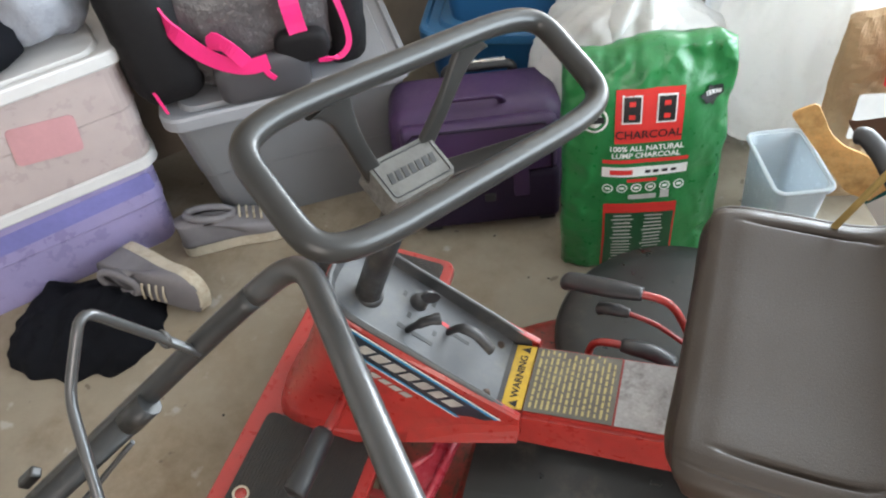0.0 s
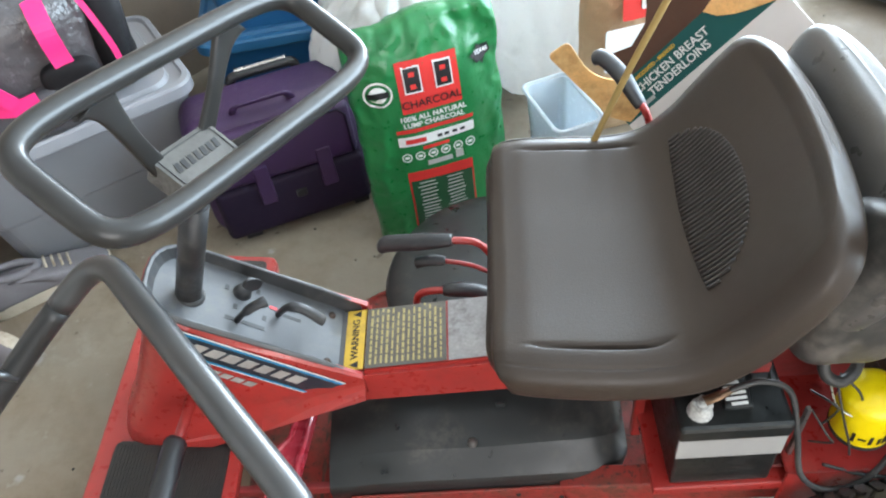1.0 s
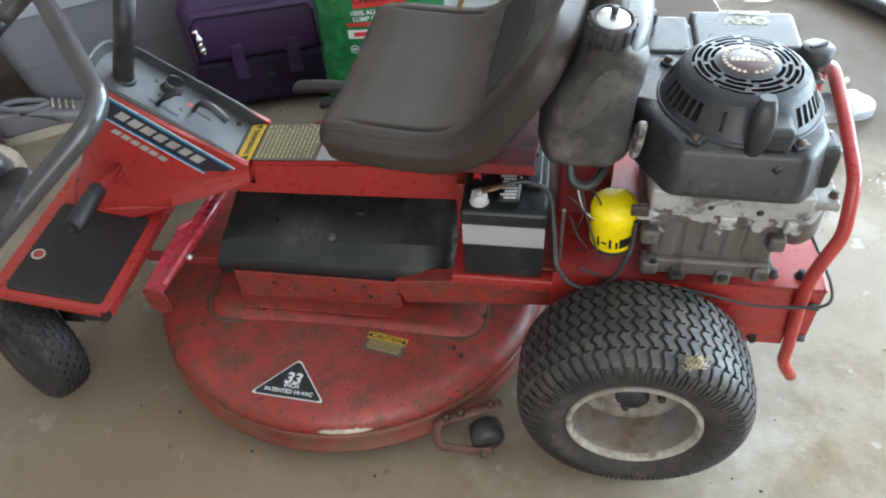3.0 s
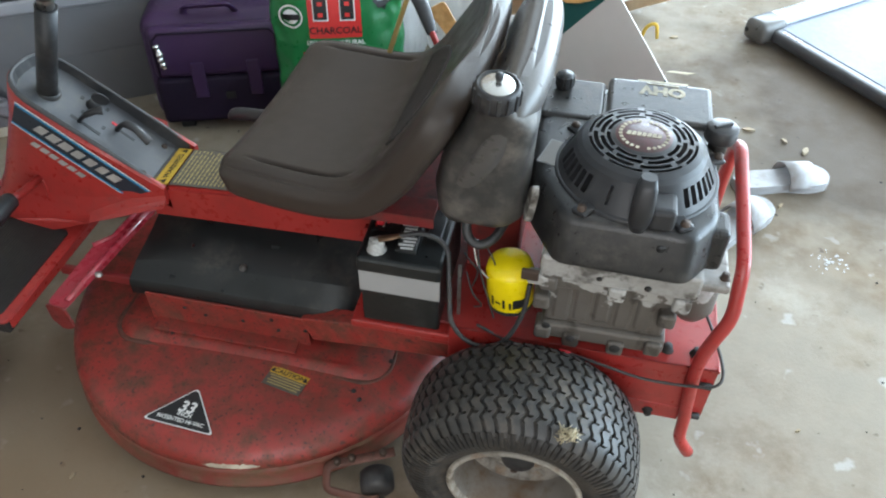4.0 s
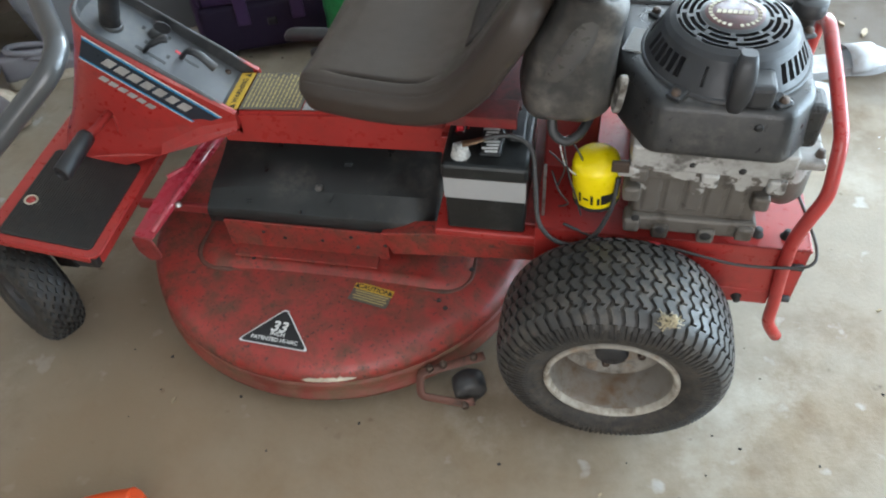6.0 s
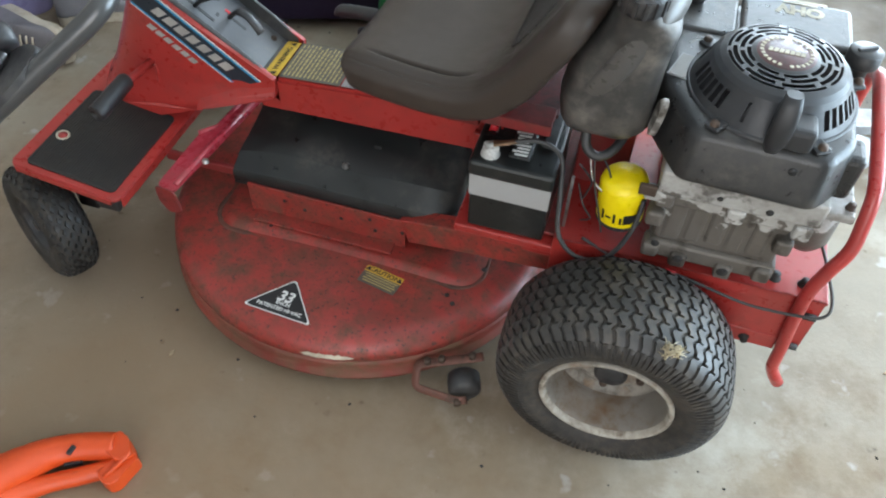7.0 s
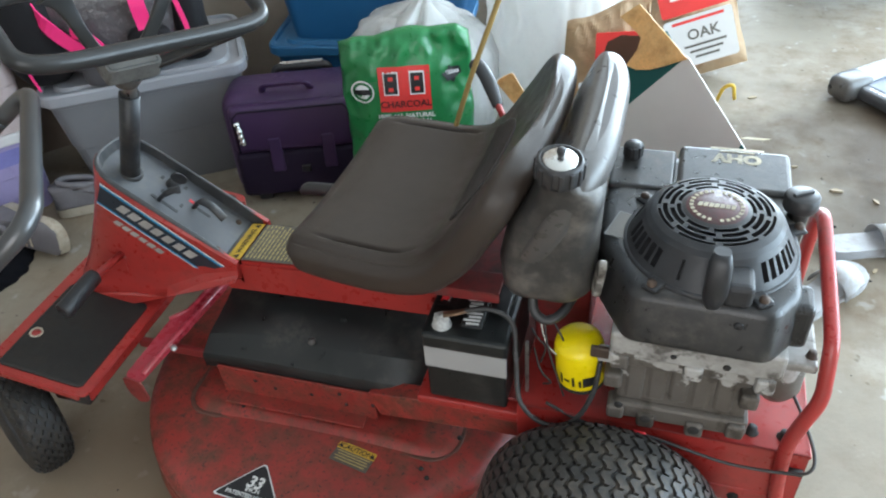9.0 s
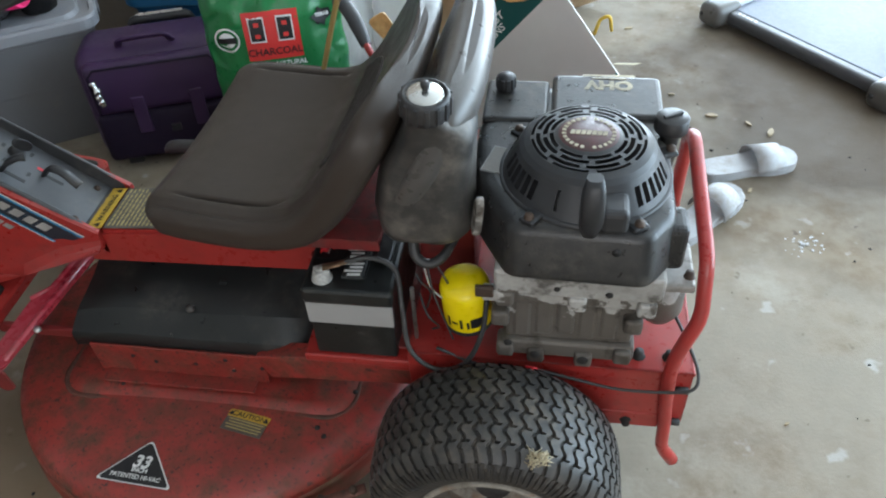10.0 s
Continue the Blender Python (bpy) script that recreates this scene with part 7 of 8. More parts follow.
# open carton tilted against the mower's far wheel: x along the print, y up the panel, z out of it
TR = Vector((0.346, 0.794, 0.568))
cu = Vector((0.6434, -0.0789, 0.7614)).normalized()
cv = Vector((0.5838, -0.5928, -0.5547))
cv = (cv - cu * cv.dot(cu)).normalized()
cn = cu.cross(-cv)
mx = Matrix(((cu.x, -cv.x, cn.x, TR.x), (cu.y, -cv.y, cn.y, TR.y), (cu.z, -cv.z, cn.z, TR.z), (0, 0, 0, 1)))
LB, DB, WD, TOP = 0.388, 0.236, 0.12, 0.074
carton = empty("food_carton", Matrix.Translation(TR), "open white and teal food carton tilted beside the mower", "carton")
part("front_panel", brick((-LB, -DB, -0.004), (0, 0.0, 0.0), 0.0, mx), M["box_white"], carton, "plain white carton panel")
part("printed_band", brick((-LB, 0.0, -0.004), (-0.010, TOP, 0.0), 0.0, mx), M["teal"], carton, "teal printed band")
part("inner_lining", brick((-LB + 0.004, -DB, -0.008), (-0.012, TOP - 0.001, -0.0045), 0.0, mx), M["card_dark"], carton)
scoop = [(-0.10, 0.10), (-0.12, 0.150), (-0.16, 0.185), (-0.20, 0.197), (-0.227, 0.180), (-0.264, 0.145), (-0.319, 0.129), (-0.371, 0.150), (-0.385, 0.160)]
part("back_panel", prism([(-LB, -DB), (-0.20, -DB)] + scoop + [(-LB, 0.150)], 0.004, mx @ Matrix.Translation((0, 0, -WD))), M["card_dark"], carton, "dark brown inner board with a scooped edge")
part("bottom_panel", prism([(-LB, -WD), (-0.20, -WD), (0, 0), (-LB, 0)], 0.004, mx @ Matrix(((1, 0, 0, 0), (0, 0, 1, -DB - 0.004), (0, 1, 0, 0), (0, 0, 0, 1)))), M["card"], carton)
m = mx @ Matrix(((0, 0, 1, -LB), (0, 1, 0, 0), (1, 0, 0, 0), (0, 0, 0, 1)))
part("end_panel", prism([(-0.004, 0.0), (-0.05, -0.012), (-0.09, 0.0), (-WD, 0.05), (-WD, -DB), (-0.004, -DB)], 0.004, m), M["card_dark"], carton, "dark carton end")
corner = [(p.x, p.y) for p in [Vector(q) for q in ((-0.002, -0.006), (-0.014, 0.080), (-0.027, 0.160), (-0.081, 0.170), (-0.070, 0.135), (-0.064, 0.100), (-0.085, 0.084), (-0.127, 0.074), (-0.112, 0.050), (-0.085, 0.030), (-0.055, 0.016))]]
part("corner_flap", prism(corner, 0.0035, mx @ Matrix.Translation((0, 0, 0.0005))), M["food"], carton, "orange printed corner of the carton with a curved cut")
part("end_flap", prism(rounded([(-0.076, 0.460), (-0.036, 0.487), (0.001, 0.422), (0.030, 0.398), (0.066, 0.386), (0.118, 0.345), (0.125, 0.270), (0.055, 0.296)], 0.012, 3), 0.004, axes((0, 0.830, 0), (1, 0, 0), (0, 0, 1))), M["food"], carton, "orange printed end flap folded open")
for text, size, x, y, mat in (("CHICKEN BREAST", 0.0235, -0.236, 0.0435, "white"), ("TENDERLOINS", 0.0235, -0.232, 0.0215, "white"), ("UNCOOKED - BREADED", 0.0100, -0.262, 0.0635, "warn")):
    part("lettering", letters(text, size, mx @ Matrix.Translation((x, y, 0.0004)), 0.0003, bold=0.0004), M[mat], carton)
part("round_logo", prism(superring(0.018, 0.012, 1.0, 24), 0.0008, mx @ Matrix.Translation((-0.358, 0.032, 0))), M["bag_red"], carton, "round red brand mark")
part("lower_flap", brick((0.13, 0.792, 0.0), (0.26, 0.797, 0.20), 0.0), M["card"], carton, "loose brown flap reaching to the floor")
part("teal_corner", prism([(0, -DB), (-0.035, -DB), (0, -DB + 0.018)], 0.0008, mx), M["teal"], carton)
part("lettering_bar", flat(bmesh.new(), mx, -0.318, 0.012, 0.026, 0.008), M["grey_print"], carton)

# paper charcoal bags
def sack_mesh(m, w, h, deep, seed, slant):
    """A flat paper sack with a creased skin and an uneven, crumpled top."""
    bm = bmesh.new()
    nx, nz, vs = 40, 44, {}
    for side in (0, 1):
        for i in range(nx + 1):
            for j in range(nz + 1):
                rim = i in (0, nx) or j in (0, nz)
                if side and rim:
                    continue
                x, f = -w + 2 * w * i / nx, j / nz
                z = h * f + slant * (x / w) * f ** 3 + 0.018 * noise.noise(Vector((x * 14, seed, 0))) * f ** 4
                body = (1 - (abs(x) / w) ** 4) * (1 - f ** 5) * min(1.0, f * 6)
                cr3 = 0.020 * (0.25 - abs(noise.noise(Vector((x * 11, z * 11, seed))))) + 0.009 * (0.25 - abs(noise.noise(Vector((x * 29, z * 29, seed + 4)))))
                d = 0.0 if rim else deep * body + cr3 * (0.5 + f)
                pinch = 1 - 0.10 * f ** 2 + 0.03 * noise.noise(Vector((f * 5, seed, 2 if x > 0 else 8)))
                q = m @ Vector((x * pinch, -d if not side else d, z))
                vs[side, i, j] = bm.verts.new((q.x, q.y, max(0.0, q.z)))
    for side in (0, 1):
        g = lambda i, j: vs.get((side, i, j), vs.get((0, i, j)))
        for i in range(nx):
            for j in range(nz):
                q = (g(i, j), g(i + 1, j), g(i + 1, j + 1), g(i, j + 1))
                bm.faces.new(q if not side else q[::-1])
    return bm


ml3 = pose(0.150, 1.165, 0, -4, 0, 14)
pb = thing("paper_bag", sack_mesh(ml3, 0.120, 0.500, 0.060, 3, 0.040), M["kraft"], "crumpled kraft paper charcoal bag with a red label", "paper bag")
ml3 = ml3 @ pose(0, 0, 0, 2, 0, 0)
part("label_panel", prism(rrect(0.062, 0.058, 0.006), 0.003, ml3 @ pose(0.022, -0.061, 0.405, 86, 0, 0)), M["bag_red"], pb, "red label")
part("label_block", prism(rrect(0.028, 0.030, 0.004), 0.003, ml3 @ pose(0.032, -0.0645, 0.400, 86, 0, 0)), M["white"], pb)
part("label_block", prism(rrect(0.019, 0.022, 0.003), 0.003, ml3 @ pose(0.032, -0.0675, 0.400, 86, 0, 0)), M["ink"], pb)
part("label_panel", prism(rrect(0.090, 0.055, 0.006), 0.003, ml3 @ pose(0.010, -0.064, 0.275, 90, 0, 0)), M["white"], pb, "white lower label")
mo2 = pose(0.425, 1.86, 0.0, -10, -17, 12)
ob2 = thing("paper_bag", sack_mesh(mo2, 0.155, 0.44, 0.055, 7, -0.02), M["kraft"], "white and kraft charcoal bag with red print", "paper bag")
part("white_panel", prism(rrect(0.112, 0.085, 0.010), 0.003, mo2 @ pose(0.015, -0.062, 0.145, 90, 0, 0)), M["box_white"], ob2)
part("red_panel", prism(rrect(0.112, 0.058, 0.010), 0.003, mo2 @ pose(0.015, -0.061, 0.300, 88, 0, 0)), M["bag_red"], ob2)
part("white_panel", prism(rrect(0.060, 0.016, 0.004), 0.003, mo2 @ pose(0.0, -0.0645, 0.310, 88, 0, 0)), M["box_white"], ob2)
part("lettering", letters("OAK", 0.050, mo2 @ pose(0.025, -0.0655, 0.165, 90, 0, 0), 0.0004, bold=0.001), M["label"], ob2)
for k in range(3):
    part("lettering_bar", flat(bmesh.new(), mo2 @ pose(0.025, -0.0652, 0.128 - k * 0.020, 90, 0, 0), 0, 0, 0.14 - 0.03 * k, 0.008), M["label"], ob2)
part("lettering_bar", flat(bmesh.new(), mo2 @ pose(0.015, -0.0652, 0.215, 90, 0, 0), 0, 0, 0.17, 0.010), M["bag_red"], ob2)
yl = tube(arc_corners([(0.475, 1.66, 0.0), (0.49, 1.655, 0.06), (0.52, 1.65, 0.075), (0.53, 1.65, 0.02)], 0.03, 5), 0.006, 8)
thing("yellow_handle", yl, M["warn"], "small curved yellow handle on the floor", "handle")

# rope standing up beside the seat
rp = cr([(-0.145, 0.470, 0.30), (-0.12, 0.43, 0.42), (-0.092, 0.413, 0.51), (-0.060, 0.409, 0.605), (-0.028, 0.405, 0.70), (0.010, 0.401, 0.80), (0.052, 0.396, 0.91), (0.11, 0.39, 1.04)], 7)
rp = [p + Vector((0.016, 0, 0)) for p in rp]
bm = sweep(bmesh.new(), rp, 0.0048, 8)
rng = random.Random(5)
for k in range(9):
    a = Vector(rp[4]) + Vector((rng.uniform(-0.01, 0.01), rng.uniform(-0.01, 0.01), 0))
    sweep(bm, [a, a + Vector((rng.uniform(-0.03, 0.02), rng.uniform(-0.02, 0.03), rng.uniform(-0.04, -0.01))), a + Vector((rng.uniform(-0.05, 0.03), rng.uniform(-0.03, 0.04), rng.uniform(-0.09, -0.04)))], 0.0016, 5)
part("frayed_rope", bm, M["rope"], mower, "stiff yellow frayed rope tied beside the seat")

# treadmill
mm = axes((0.864, 1.759, 0.0), Vector((0.65, -0.76, 0)), Vector((0.76, 0.65, 0)))
tm = empty("treadmill", mm, "grey treadmill deck lying on the floor", "treadmill")
part("deck_board", brick((0.02, 0.035, 0.035), (0.64, 1.50, 0.062), 0.004, mm), M["belt"], tm, "dark blue-grey running belt")
part("end_roller", brick((0.05, 0.0, 0.018), (0.62, 0.048, 0.060), 0.014, mm, 3), M["mill"], tm, "dark tubular end rail")
for x0, x1 in ((-0.022, 0.052), (0.61, 0.684)):
    sr = part("side_rail", brick((x0, 0.06, 0.040), (x1, 1.50, 0.078), 0.006, mm), M["mill_rail"], tm, "pale ribbed side rail")
    for k in range(5):
        part("groove", brick((x0 + 0.009 + k * 0.013, 0.075, 0.0775), (x0 + 0.013 + k * 0.013, 1.48, 0.0790), 0.0, mm), M["mill"], sr)
    cap2 = part("end_cap", brick((x0 - 0.010, -0.045, 0.006), (x1 + 0.010, 0.075, 0.084), 0.026, mm, 4), M["shell"], tm, "rounded grey plastic end cap", smooth=True)
    part("cap_hole", turned([(0, 0.001), (0.008, 0.001), (0.008, 0)], mm @ pose(x0 + 0.012, -0.0455, 0.045, 90, 0, 0), 12), M["ink"], cap2)
for k in range(5):
    part("print_block", flat(bmesh.new(), mm @ pose(0.09, 0.022, 0.0605), k * 0.016, 0, 0.010, 0.012), M["grey_print"], tm)
for x in (0.06, 0.55):
    for y in (0.1, 1.4):
        part("foot", brick((x, y, 0.0), (x + 0.05, y + 0.05, 0.036), 0.004, mm), M["ink"], tm)

# slide sandals
def sandal(m, label):
    s = empty("slide_sandal", m, label, "sandal", "pair of sandals")
    foot_line = [(-0.128, 0.0), (-0.118, 0.030), (-0.07, 0.036), (0.0, 0.034), (0.06, 0.046), (0.105, 0.044), (0.130, 0.020), (0.134, -0.008), (0.115, -0.040), (0.06, -0.048), (0.0, -0.036), (-0.07, -0.036), (-0.118, -0.028)]
    outline = [(p.x, p.y) for p in cr([(x, y, 0) for x, y in foot_line], 5, True)]
    part("sole", prism(outline, 0.026, m, 0.006, 3), M["sandal"], s, smooth=False)
    bm = bmesh.new()
    rows = []
    for k in range(13):
        a = math.pi * k / 12
        rows.append([m @ Vector((x, (0.048 + o) * math.cos(a), 0.014 + (0.046 + o) * math.sin(a) * (0.92 if x > 0.07 else 1.0))) for x, o in ((0.005, 0.0), (0.085, -0.004), (0.085, 0.0), (0.005, 0.004))])
    rings = [[bm.verts.new(p) for p in r] for r in rows]
    for a, b in zip(rings, rings[1:]):
        for k in range(4):
            bm.faces.new((a[k], a[(k + 1) % 4], b[(k + 1) % 4], b[k])).smooth = True
    bm.faces.new(rings[0][::-1])
    bm.faces.new(rings[-1])
    part("upper", bm, M["sandal"], s, "wide white foot strap")


sandal(pose(0.862, 0.955, 0, 0, 0, 20), "white rubber slide sandal on the floor")
sandal(pose(0.735, 0.745, 0, 0, 0, 52), "white rubber slide sandal turned away on the floor")

# sneakers and black cloth by the bins
def sneaker(m, label):
    s = empty("sneaker", m, label, "shoe", "pair of sneakers")
    out = [(-0.145, 0.0), (-0.13, 0.032), (-0.06, 0.040), (0.02, 0.040), (0.09, 0.050), (0.135, 0.036), (0.150, 0.0), (0.135, -0.038), (0.08, -0.048), (0.0, -0.036), (-0.07, -0.036), (-0.13, -0.032)]
    ol = [(p.x, p.y) for p in cr([(x, y, 0) for x, y in out], 5, True)]
    part("sole", prism(ol, 0.030, m, 0.008, 3), M["sole"], s, "cream rubber sole")
    for k in range(9):
        part("tread_bar", brick((-0.11 + k * 0.027, -0.030, -0.003), (-0.098 + k * 0.027, 0.030, 0.002), 0.001, m), M["filter_dark"], s)
    secs = []
    for k in range(9):
        f = k / 8
        secs.append([m @ Vector((x * (1 - 0.10 * f) - 0.055 * f ** 2 * (1 if x > 0 else 0.25) - (0.05 * f if x > 0.02 else 0), y * (1 - 0.30 * f), 0.028 + 0.065 * f - 0.030 * f * max(0.0, x) / 0.15)) for x, y in ol])
    part("upper", loft(secs), M["shoe"], s, "grey knit upper", smooth=True)
    part("collar", tube([m @ Vector((-0.055 + 0.055 * math.cos(a * math.tau / 20), 0.024 * math.sin(a * math.tau / 20), 0.096 - 0.012 * math.cos(a * math.tau / 20))) for a in range(20)], 0.009, 8, True), M["shoe"], s)
    for k in range(4):
        part("lace", tube([m @ Vector((0.015 + k * 0.016, y, 0.082 - k * 0.007 + 0.004 * (1 - abs(y) / 0.02))) for y in (-0.022, -0.01, 0.01, 0.022)], 0.003, 6), M["sole"], s)


sneaker(pose(-1.365, 0.550, 0.047, 78, 0, -18), "grey knit sneaker lying on its side")
sneaker(pose(-1.275, 0.735, 0.003, 0, 0, 32), "grey knit sneaker standing behind its pair")
bm = bmesh.new()
n = 40
mcl = pose(-1.50, 0.385, 0, 0, 0, 12)
vs = {}
for i in range(n + 1):
    for j in range(n + 1):
        a, b = 2 * i / n - 1, 2 * j / n - 1
        x, y = 0.185 * a * math.sqrt(1 - 0.42 * b * b) + 0.02 * noise.noise(Vector((b * 3, 0, 1))), 0.15 * b * math.sqrt(1 - 0.42 * a * a) + 0.02 * noise.noise(Vector((a * 3, 4, 1)))
        r = min(1.0, max(abs(a), abs(b)))
        z = (1 - r ** 4) * (0.050 + 0.035 * noise.noise(Vector((x * 9, y * 9, 3))) + 0.02 * noise.noise(Vector((x * 26, y * 26, 8)))) + 0.004
        vs[i, j] = bm.verts.new(mcl @ Vector((x, y, max(0.003, z))))
for i in range(n):
    for j in range(n):
        bm.faces.new((vs[i, j], vs[i + 1, j], vs[i + 1, j + 1], vs[i, j + 1])).smooth = True
edge = [vs[i, 0] for i in range(n)] + [vs[n, j] for j in range(n)] + [vs[i, n] for i in range(n, 0, -1)] + [vs[0, j] for j in range(n, 0, -1)]
low = [bm.verts.new((v.co.x, v.co.y, 0)) for v in edge]
for k in range(len(edge)):
    j = (k + 1) % len(edge)
    bm.faces.new((edge[j], edge[k], low[k], low[j]))
bm.faces.new(low)
thing("black_cloth", bm, M["cloth"], "crumpled black cloth lying on the floor", "cloth")

# push mower handle in the foreground
A, B, C = Vector((-0.585, 0.018, 0.812)), Vector((-0.350, -0.258, 0.822)), Vector((-0.743, -0.092, 0.675))
d = (C - A).normalized()
L1 = A.z / -d.z
hand = empty("push_mower_handle", (A + d * L1), "bent black steel push mower handle with bail wire", "mower handle")
bh = (B - A).normalized()
A = A - (d + bh) * 0.012
B = B + (bh - d) * 0.012
frame_line = [A + d * (L1 - 0.01), A + d * 0.10, A + Vector((0.006, -0.006, 0.0)), B, B + d * 0.12, B + d * (B.z / -d.z - 0.01)]
full = arc_corners(frame_line, 0.045, 7)
cut = next(i for i, p in enumerate(full) if (p - A).length < 0.09)
part("upper_bar", tube(full[: cut + 2], 0.0125, 14), M["dark_tube"], hand, "black painted tube")
part("cross_bar", tube(full[cut + 1:], 0.0127, 14), M["steel"], hand, "worn steel grey cross bar")
part("clamp", tube([C - d * 0.012, C + d * 0.026], 0.0142, 12), M["dark_tube"], hand, "clamped bar joint")
part("lower_tube", tube([C + d * 0.02, C + d * (C.z / -d.z - 0.04)], 0.0132, 12), M["dark_tube"], hand)
# bail wire with its loop
bail = [C - d * 0.075 + Vector((0.012, 0.012, 0.010)), Vector((-0.705, -0.055, 0.757)), Vector((-0.722, -0.100, 0.852)), Vector((-0.730, -0.150, 0.790)), Vector((-0.600, -0.330, 0.600))]
part("bail_wire", tube(arc_corners(bail, 0.02, 5), 0.0050, 10), M["steel"], hand, "bent steel bail wire")
ringp = [Vector((-0.705, -0.055, 0.757)) + Vector((0.006 * math.cos(a * math.tau / 14), 0.002 * math.sin(a * math.tau / 14), 0.009 * math.sin(a * math.tau / 14))) for a in range(14)]
part("bail_eye", tube(ringp, 0.0028, 6, True), M["steel"], hand)
# control bracket on the lower bar
FB = B + d * 0.20
mfl = axes(FB, d, B - A)
part("bracket_plate", prism([(p.x, p.y) for p in cr([(-0.09, -0.012, 0), (-0.06, -0.045, 0), (0.0, -0.055, 0), (0.06, -0.04, 0), (0.085, -0.008, 0), (0.03, 0.014, 0), (-0.05, 0.014, 0)], 5, True)], 0.008, mfl @ Matrix.Translation((0, 0, 0.006)), 0.002), M["black"], hand, "black control bracket plate")
part("bracket_bolt", turned([(0, 0.012), (0.006, 0.011), (0.009, 0.003), (0.010, 0)], mfl @ Matrix.Translation((0.02, 0, 0.012)), 12), M["zinc"], hand)
part("cable_knob", turned([(0, 0.030), (0.016, 0.030), (0.018, 0.024), (0.018, 0.004), (0.013, 0), (0, 0)], mfl @ pose(-0.045, -0.05, 0.02, 65, 0, 0), 20), M["black"], hand, "black knob")
part("knob_stem", tube([mfl @ Vector((-0.045, -0.045, 0.02)), mfl @ Vector((0.0, -0.01, 0.014))], 0.006, 8), M["steel"], hand)
part("cable_clip", brick((-0.012, -0.007, -0.006), (0.016, 0.007, 0.008), 0.003, axes(C + d * 0.20 + Vector((-0.02, 0.03, 0.015)), d, (0, 0, 1))), M["dark_tube"], hand)
for o in (0.016, -0.004):
    part("control_cable", tube(cr([C + d * 0.03 + Vector((0.01, -0.01, -0.012)), C + d * 0.2 + Vector((0.02, -0.02 - o, -0.02)), C + d * 0.5 + Vector((0.02, -0.05 - o * 3, -0.03)), C + d * 0.8 + Vector((0, -0.02, -0.02))], 6), 0.0028, 6), M["cable"], hand)

# orange trimmer handle on the floor
grip_line = cr([(-0.720, -0.690, 0.050), (-0.672, -0.612, 0.047), (-0.643, -0.562, 0.043), (-0.612, -0.518, 0.038), (-0.583, -0.486, 0.034), (-0.544, -0.463, 0.032), (-0.490, -0.444, 0.031)], 6)
tool = thing("trimmer_handle", tube(grip_line, [0.046 - 0.021 * min(1.0, k / 26) for k in range(len(grip_line))], 18, flat=0.95), M["orange"], "orange plastic power tool handle lying on the floor", "tool handle")
low_line = cr([(-0.690, -0.650, 0.034), (-0.628, -0.586, 0.028), (-0.570, -0.536, 0.019), (-0.528, -0.508, 0.018), (-0.480, -0.476, 0.020)], 6)
part("lower_arm", tube(low_line, [0.032 - 0.016 * min(1.0, k / 12) for k in range(len(low_line))], 14), M["orange"], tool)
ear = rounded([(-0.512, -0.442), (-0.494, -0.420), (-0.471, -0.430), (-0.449, -0.453), (-0.468, -0.473), (-0.500, -0.462)], 0.006, 3)
part("grip_end", prism(ear, 0.047, Matrix.Translation((0, 0, 0.002)), 0.006, 3), M["orange"], tool, "flared end of the grip")
wing = rounded([(-0.462, -0.440), (-0.443, -0.453), (-0.454, -0.502), (-0.465, -0.512), (-0.482, -0.508), (-0.496, -0.497), (-0.480, -0.462)], 0.005, 3)
part("grip_wing", prism(wing, 0.034, Matrix.Translation((0, 0, 0.002)), 0.005, 3), M["orange"], tool, "sloped wing of the grip end")
part("grip_end_rib", tube([(-0.478, -0.502, 0.036), (-0.468, -0.480, 0.038), (-0.454, -0.454, 0.047)], 0.004, 8), M["orange"], tool)
part("trigger", brick((-0.016, -0.005, -0.004), (0.016, 0.006, 0.006), 0.003, axes((-0.548, -0.492, 0.024), (0.06, 0.03, 0), (-0.03, 0.06, 0))), M["ink"], tool, "black trigger")
part("lock_button", brick((-0.009, -0.004, -0.003), (0.009, 0.004, 0.004), 0.002, axes((-0.547, -0.482, 0.0545), (0.1, 1.0, 0), (-1.0, 0.1, 0))), M["ink"], tool)
part("lock_button", brick((-0.007, -0.003, -0.003), (0.007, 0.003, 0.004), 0.002, axes((-0.580, -0.461, 0.044), (0.9, 0.4, 0), (-0.4, 0.9, 0))), M["ink"], tool)

# leaves, debris and a plaster splash on the floor
rng = random.Random(12)


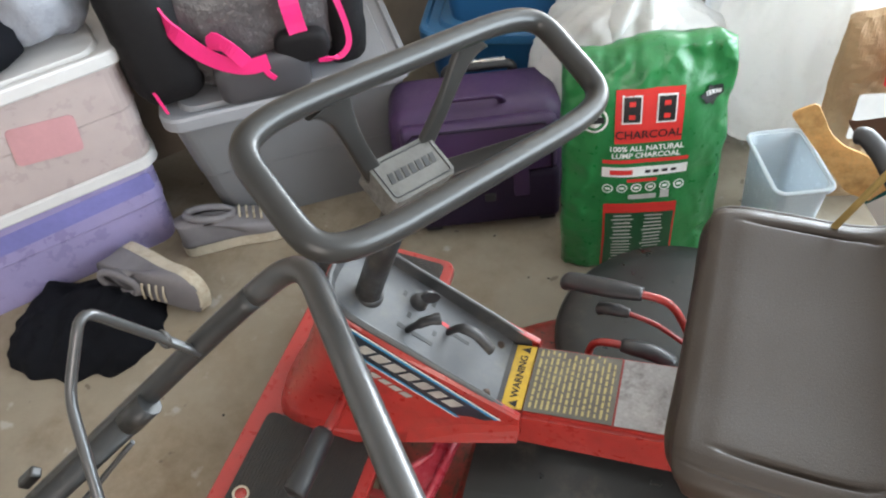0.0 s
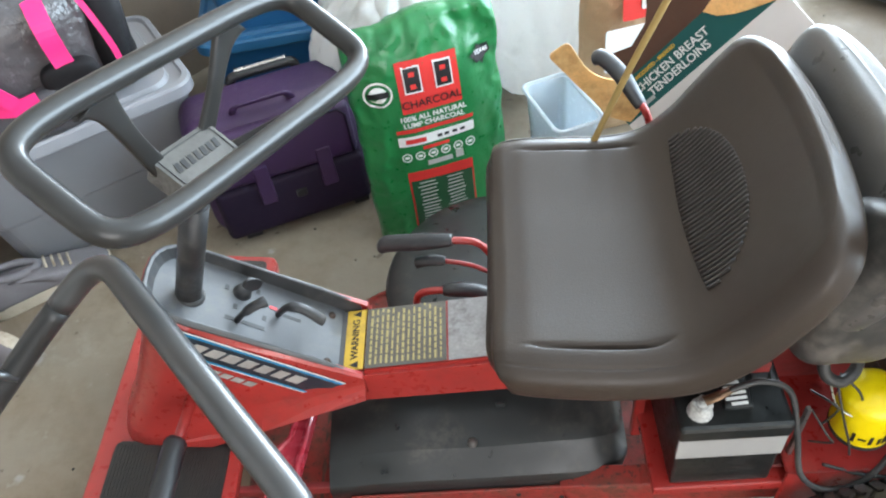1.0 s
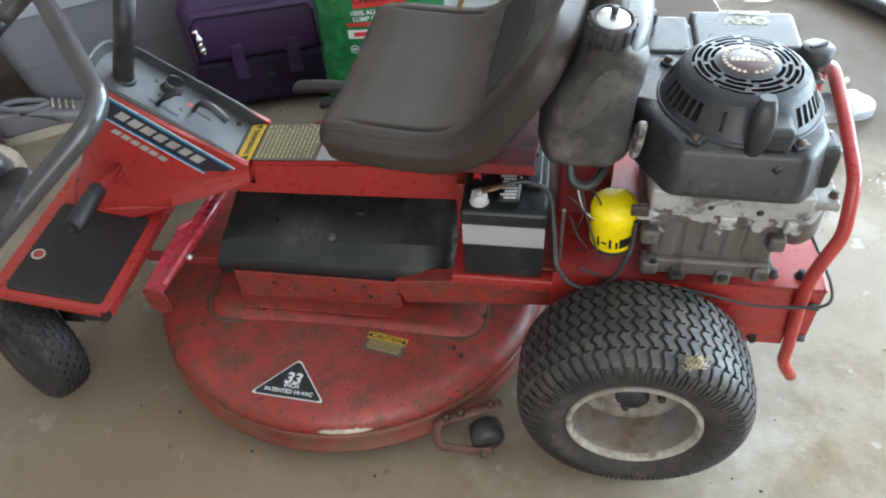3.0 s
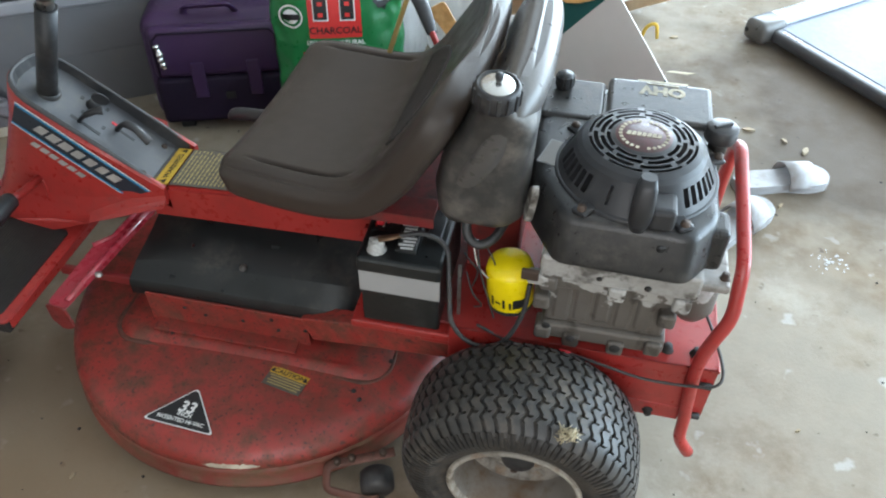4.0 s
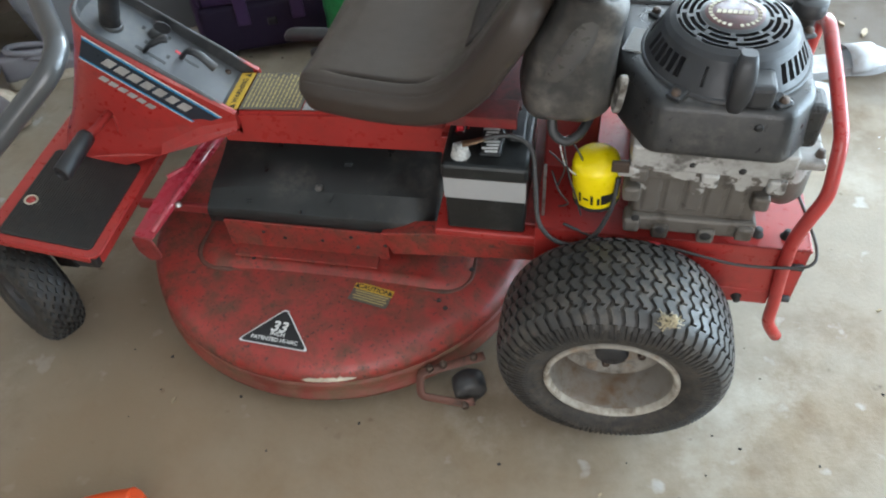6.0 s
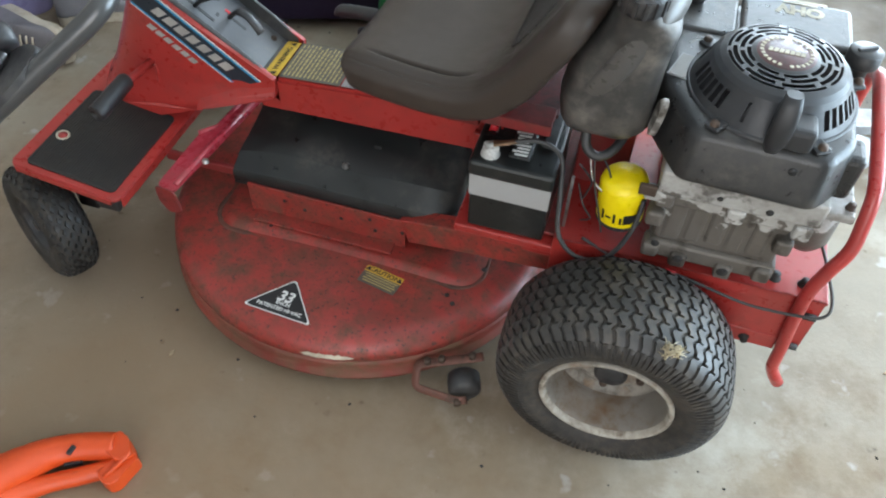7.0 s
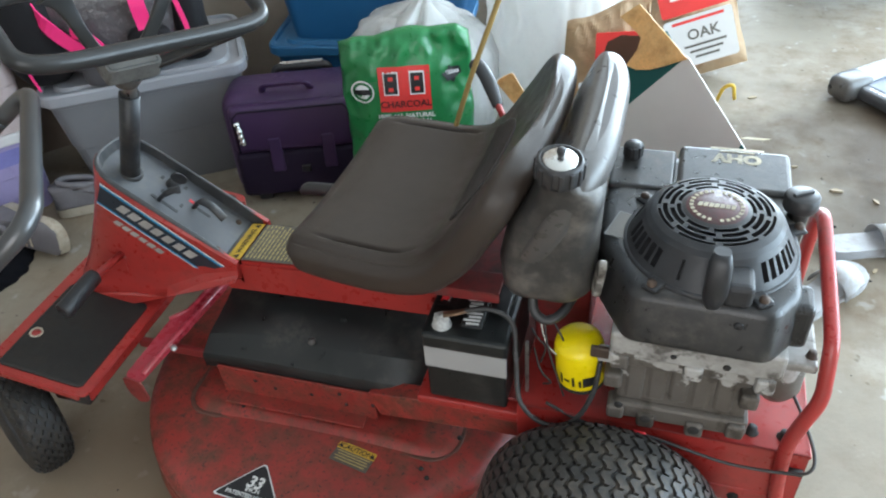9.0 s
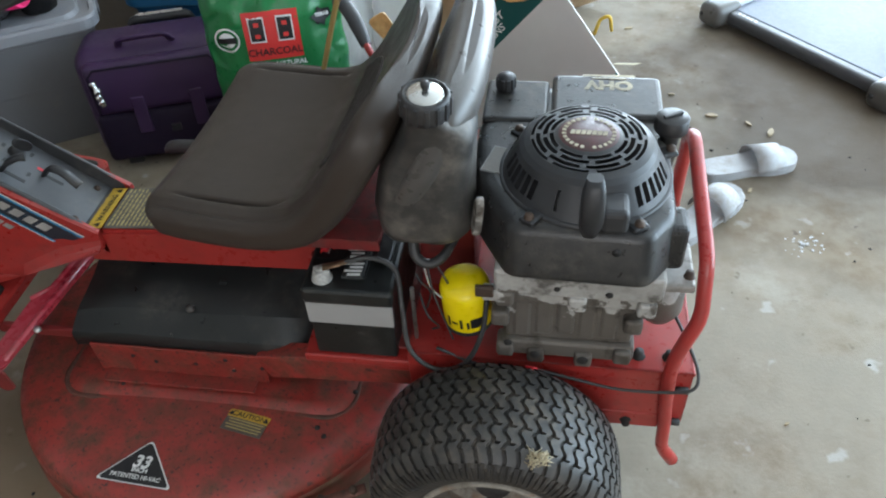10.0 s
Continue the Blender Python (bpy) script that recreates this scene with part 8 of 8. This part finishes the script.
def leaf(x, y, s, a):
    m = pose(x, y, 0.003, 0, 0, a)
    bm = bmesh.new()
    line = [(-1, 0), (-0.5, 0.32), (0.1, 0.40), (0.7, 0.22), (1, 0), (0.6, -0.26), (0, -0.38), (-0.6, -0.26)]
    hi = [bm.verts.new(m @ Vector((s * px, s * py, 0.002 + s * 0.25 * abs(py)))) for px, py in line]
    lo = [bm.verts.new(m @ Vector((s * px, s * py, -0.002 + s * 0.2 * abs(py)))) for px, py in line]
    bm.faces.new(hi)
    bm.faces.new(lo[::-1])
    for k in range(8):
        bm.faces.new((lo[k], lo[(k + 1) % 8], hi[(k + 1) % 8], hi[k]))
    thing("dry_leaf", bm, M["leaf"], "small dry brown leaf on the floor", "leaf", "dry leaves")


for x, y, s, a in ((0.59, 1.703, 0.022, 20), (0.803, 1.195, 0.026, 0), (0.953, 1.121, 0.03, 70), (0.90, 1.16, 0.018, 120), (0.86, 0.86, 0.016, 60), (0.70, 1.30, 0.014, 10), (-0.515, -0.232, 0.011, 80), (0.825, 0.160, 0.009, 30), (0.30, -0.30, 0.007, 50)):
    leaf(x, y, s * 0.7, a)
bm = bmesh.new()
for k in range(46):
    r = abs(rng.gauss(0, 1))
    a = rng.uniform(0, math.tau)
    x, y, s = 0.954 + 0.045 * r * math.cos(a), 0.67 + 0.028 * r * math.sin(a), rng.uniform(0.001, 0.0055)
    ring = [bm.verts.new((x + s * rng.uniform(0.6, 1.2) * math.cos(q), y + s * rng.uniform(0.6, 1.2) * math.sin(q), 0.0014 + k * 0.00006)) for q in [j * math.tau / 7 for j in range(7)]]
    bm.faces.new(ring)
thing("plaster_splash", bm, M["grey_print"], "white plaster splash dried on the floor", "splash", kind="stuff")
bm = bmesh.new()
for k in range(170):
    x, y, s = rng.uniform(-1.1, 1.5), rng.uniform(-0.7, 1.6), rng.uniform(0.0012, 0.0042) * (1.6 if rng.random() < 0.12 else 1)
    top = bm.verts.new((x, y, s * 0.8))
    ring = [bm.verts.new((x + s * rng.uniform(0.6, 1.3) * math.cos(q), y + s * rng.uniform(0.6, 1.3) * math.sin(q), 0.0003)) for q in [j * math.tau / 5 for j in range(5)]]
    for j in range(5):
        bm.faces.new((ring[j], ring[(j + 1) % 5], top))
thing("floor_grit", bm, M["filter_dark"], "scattered dark grit and crumbs on the concrete", "grit", kind="stuff")
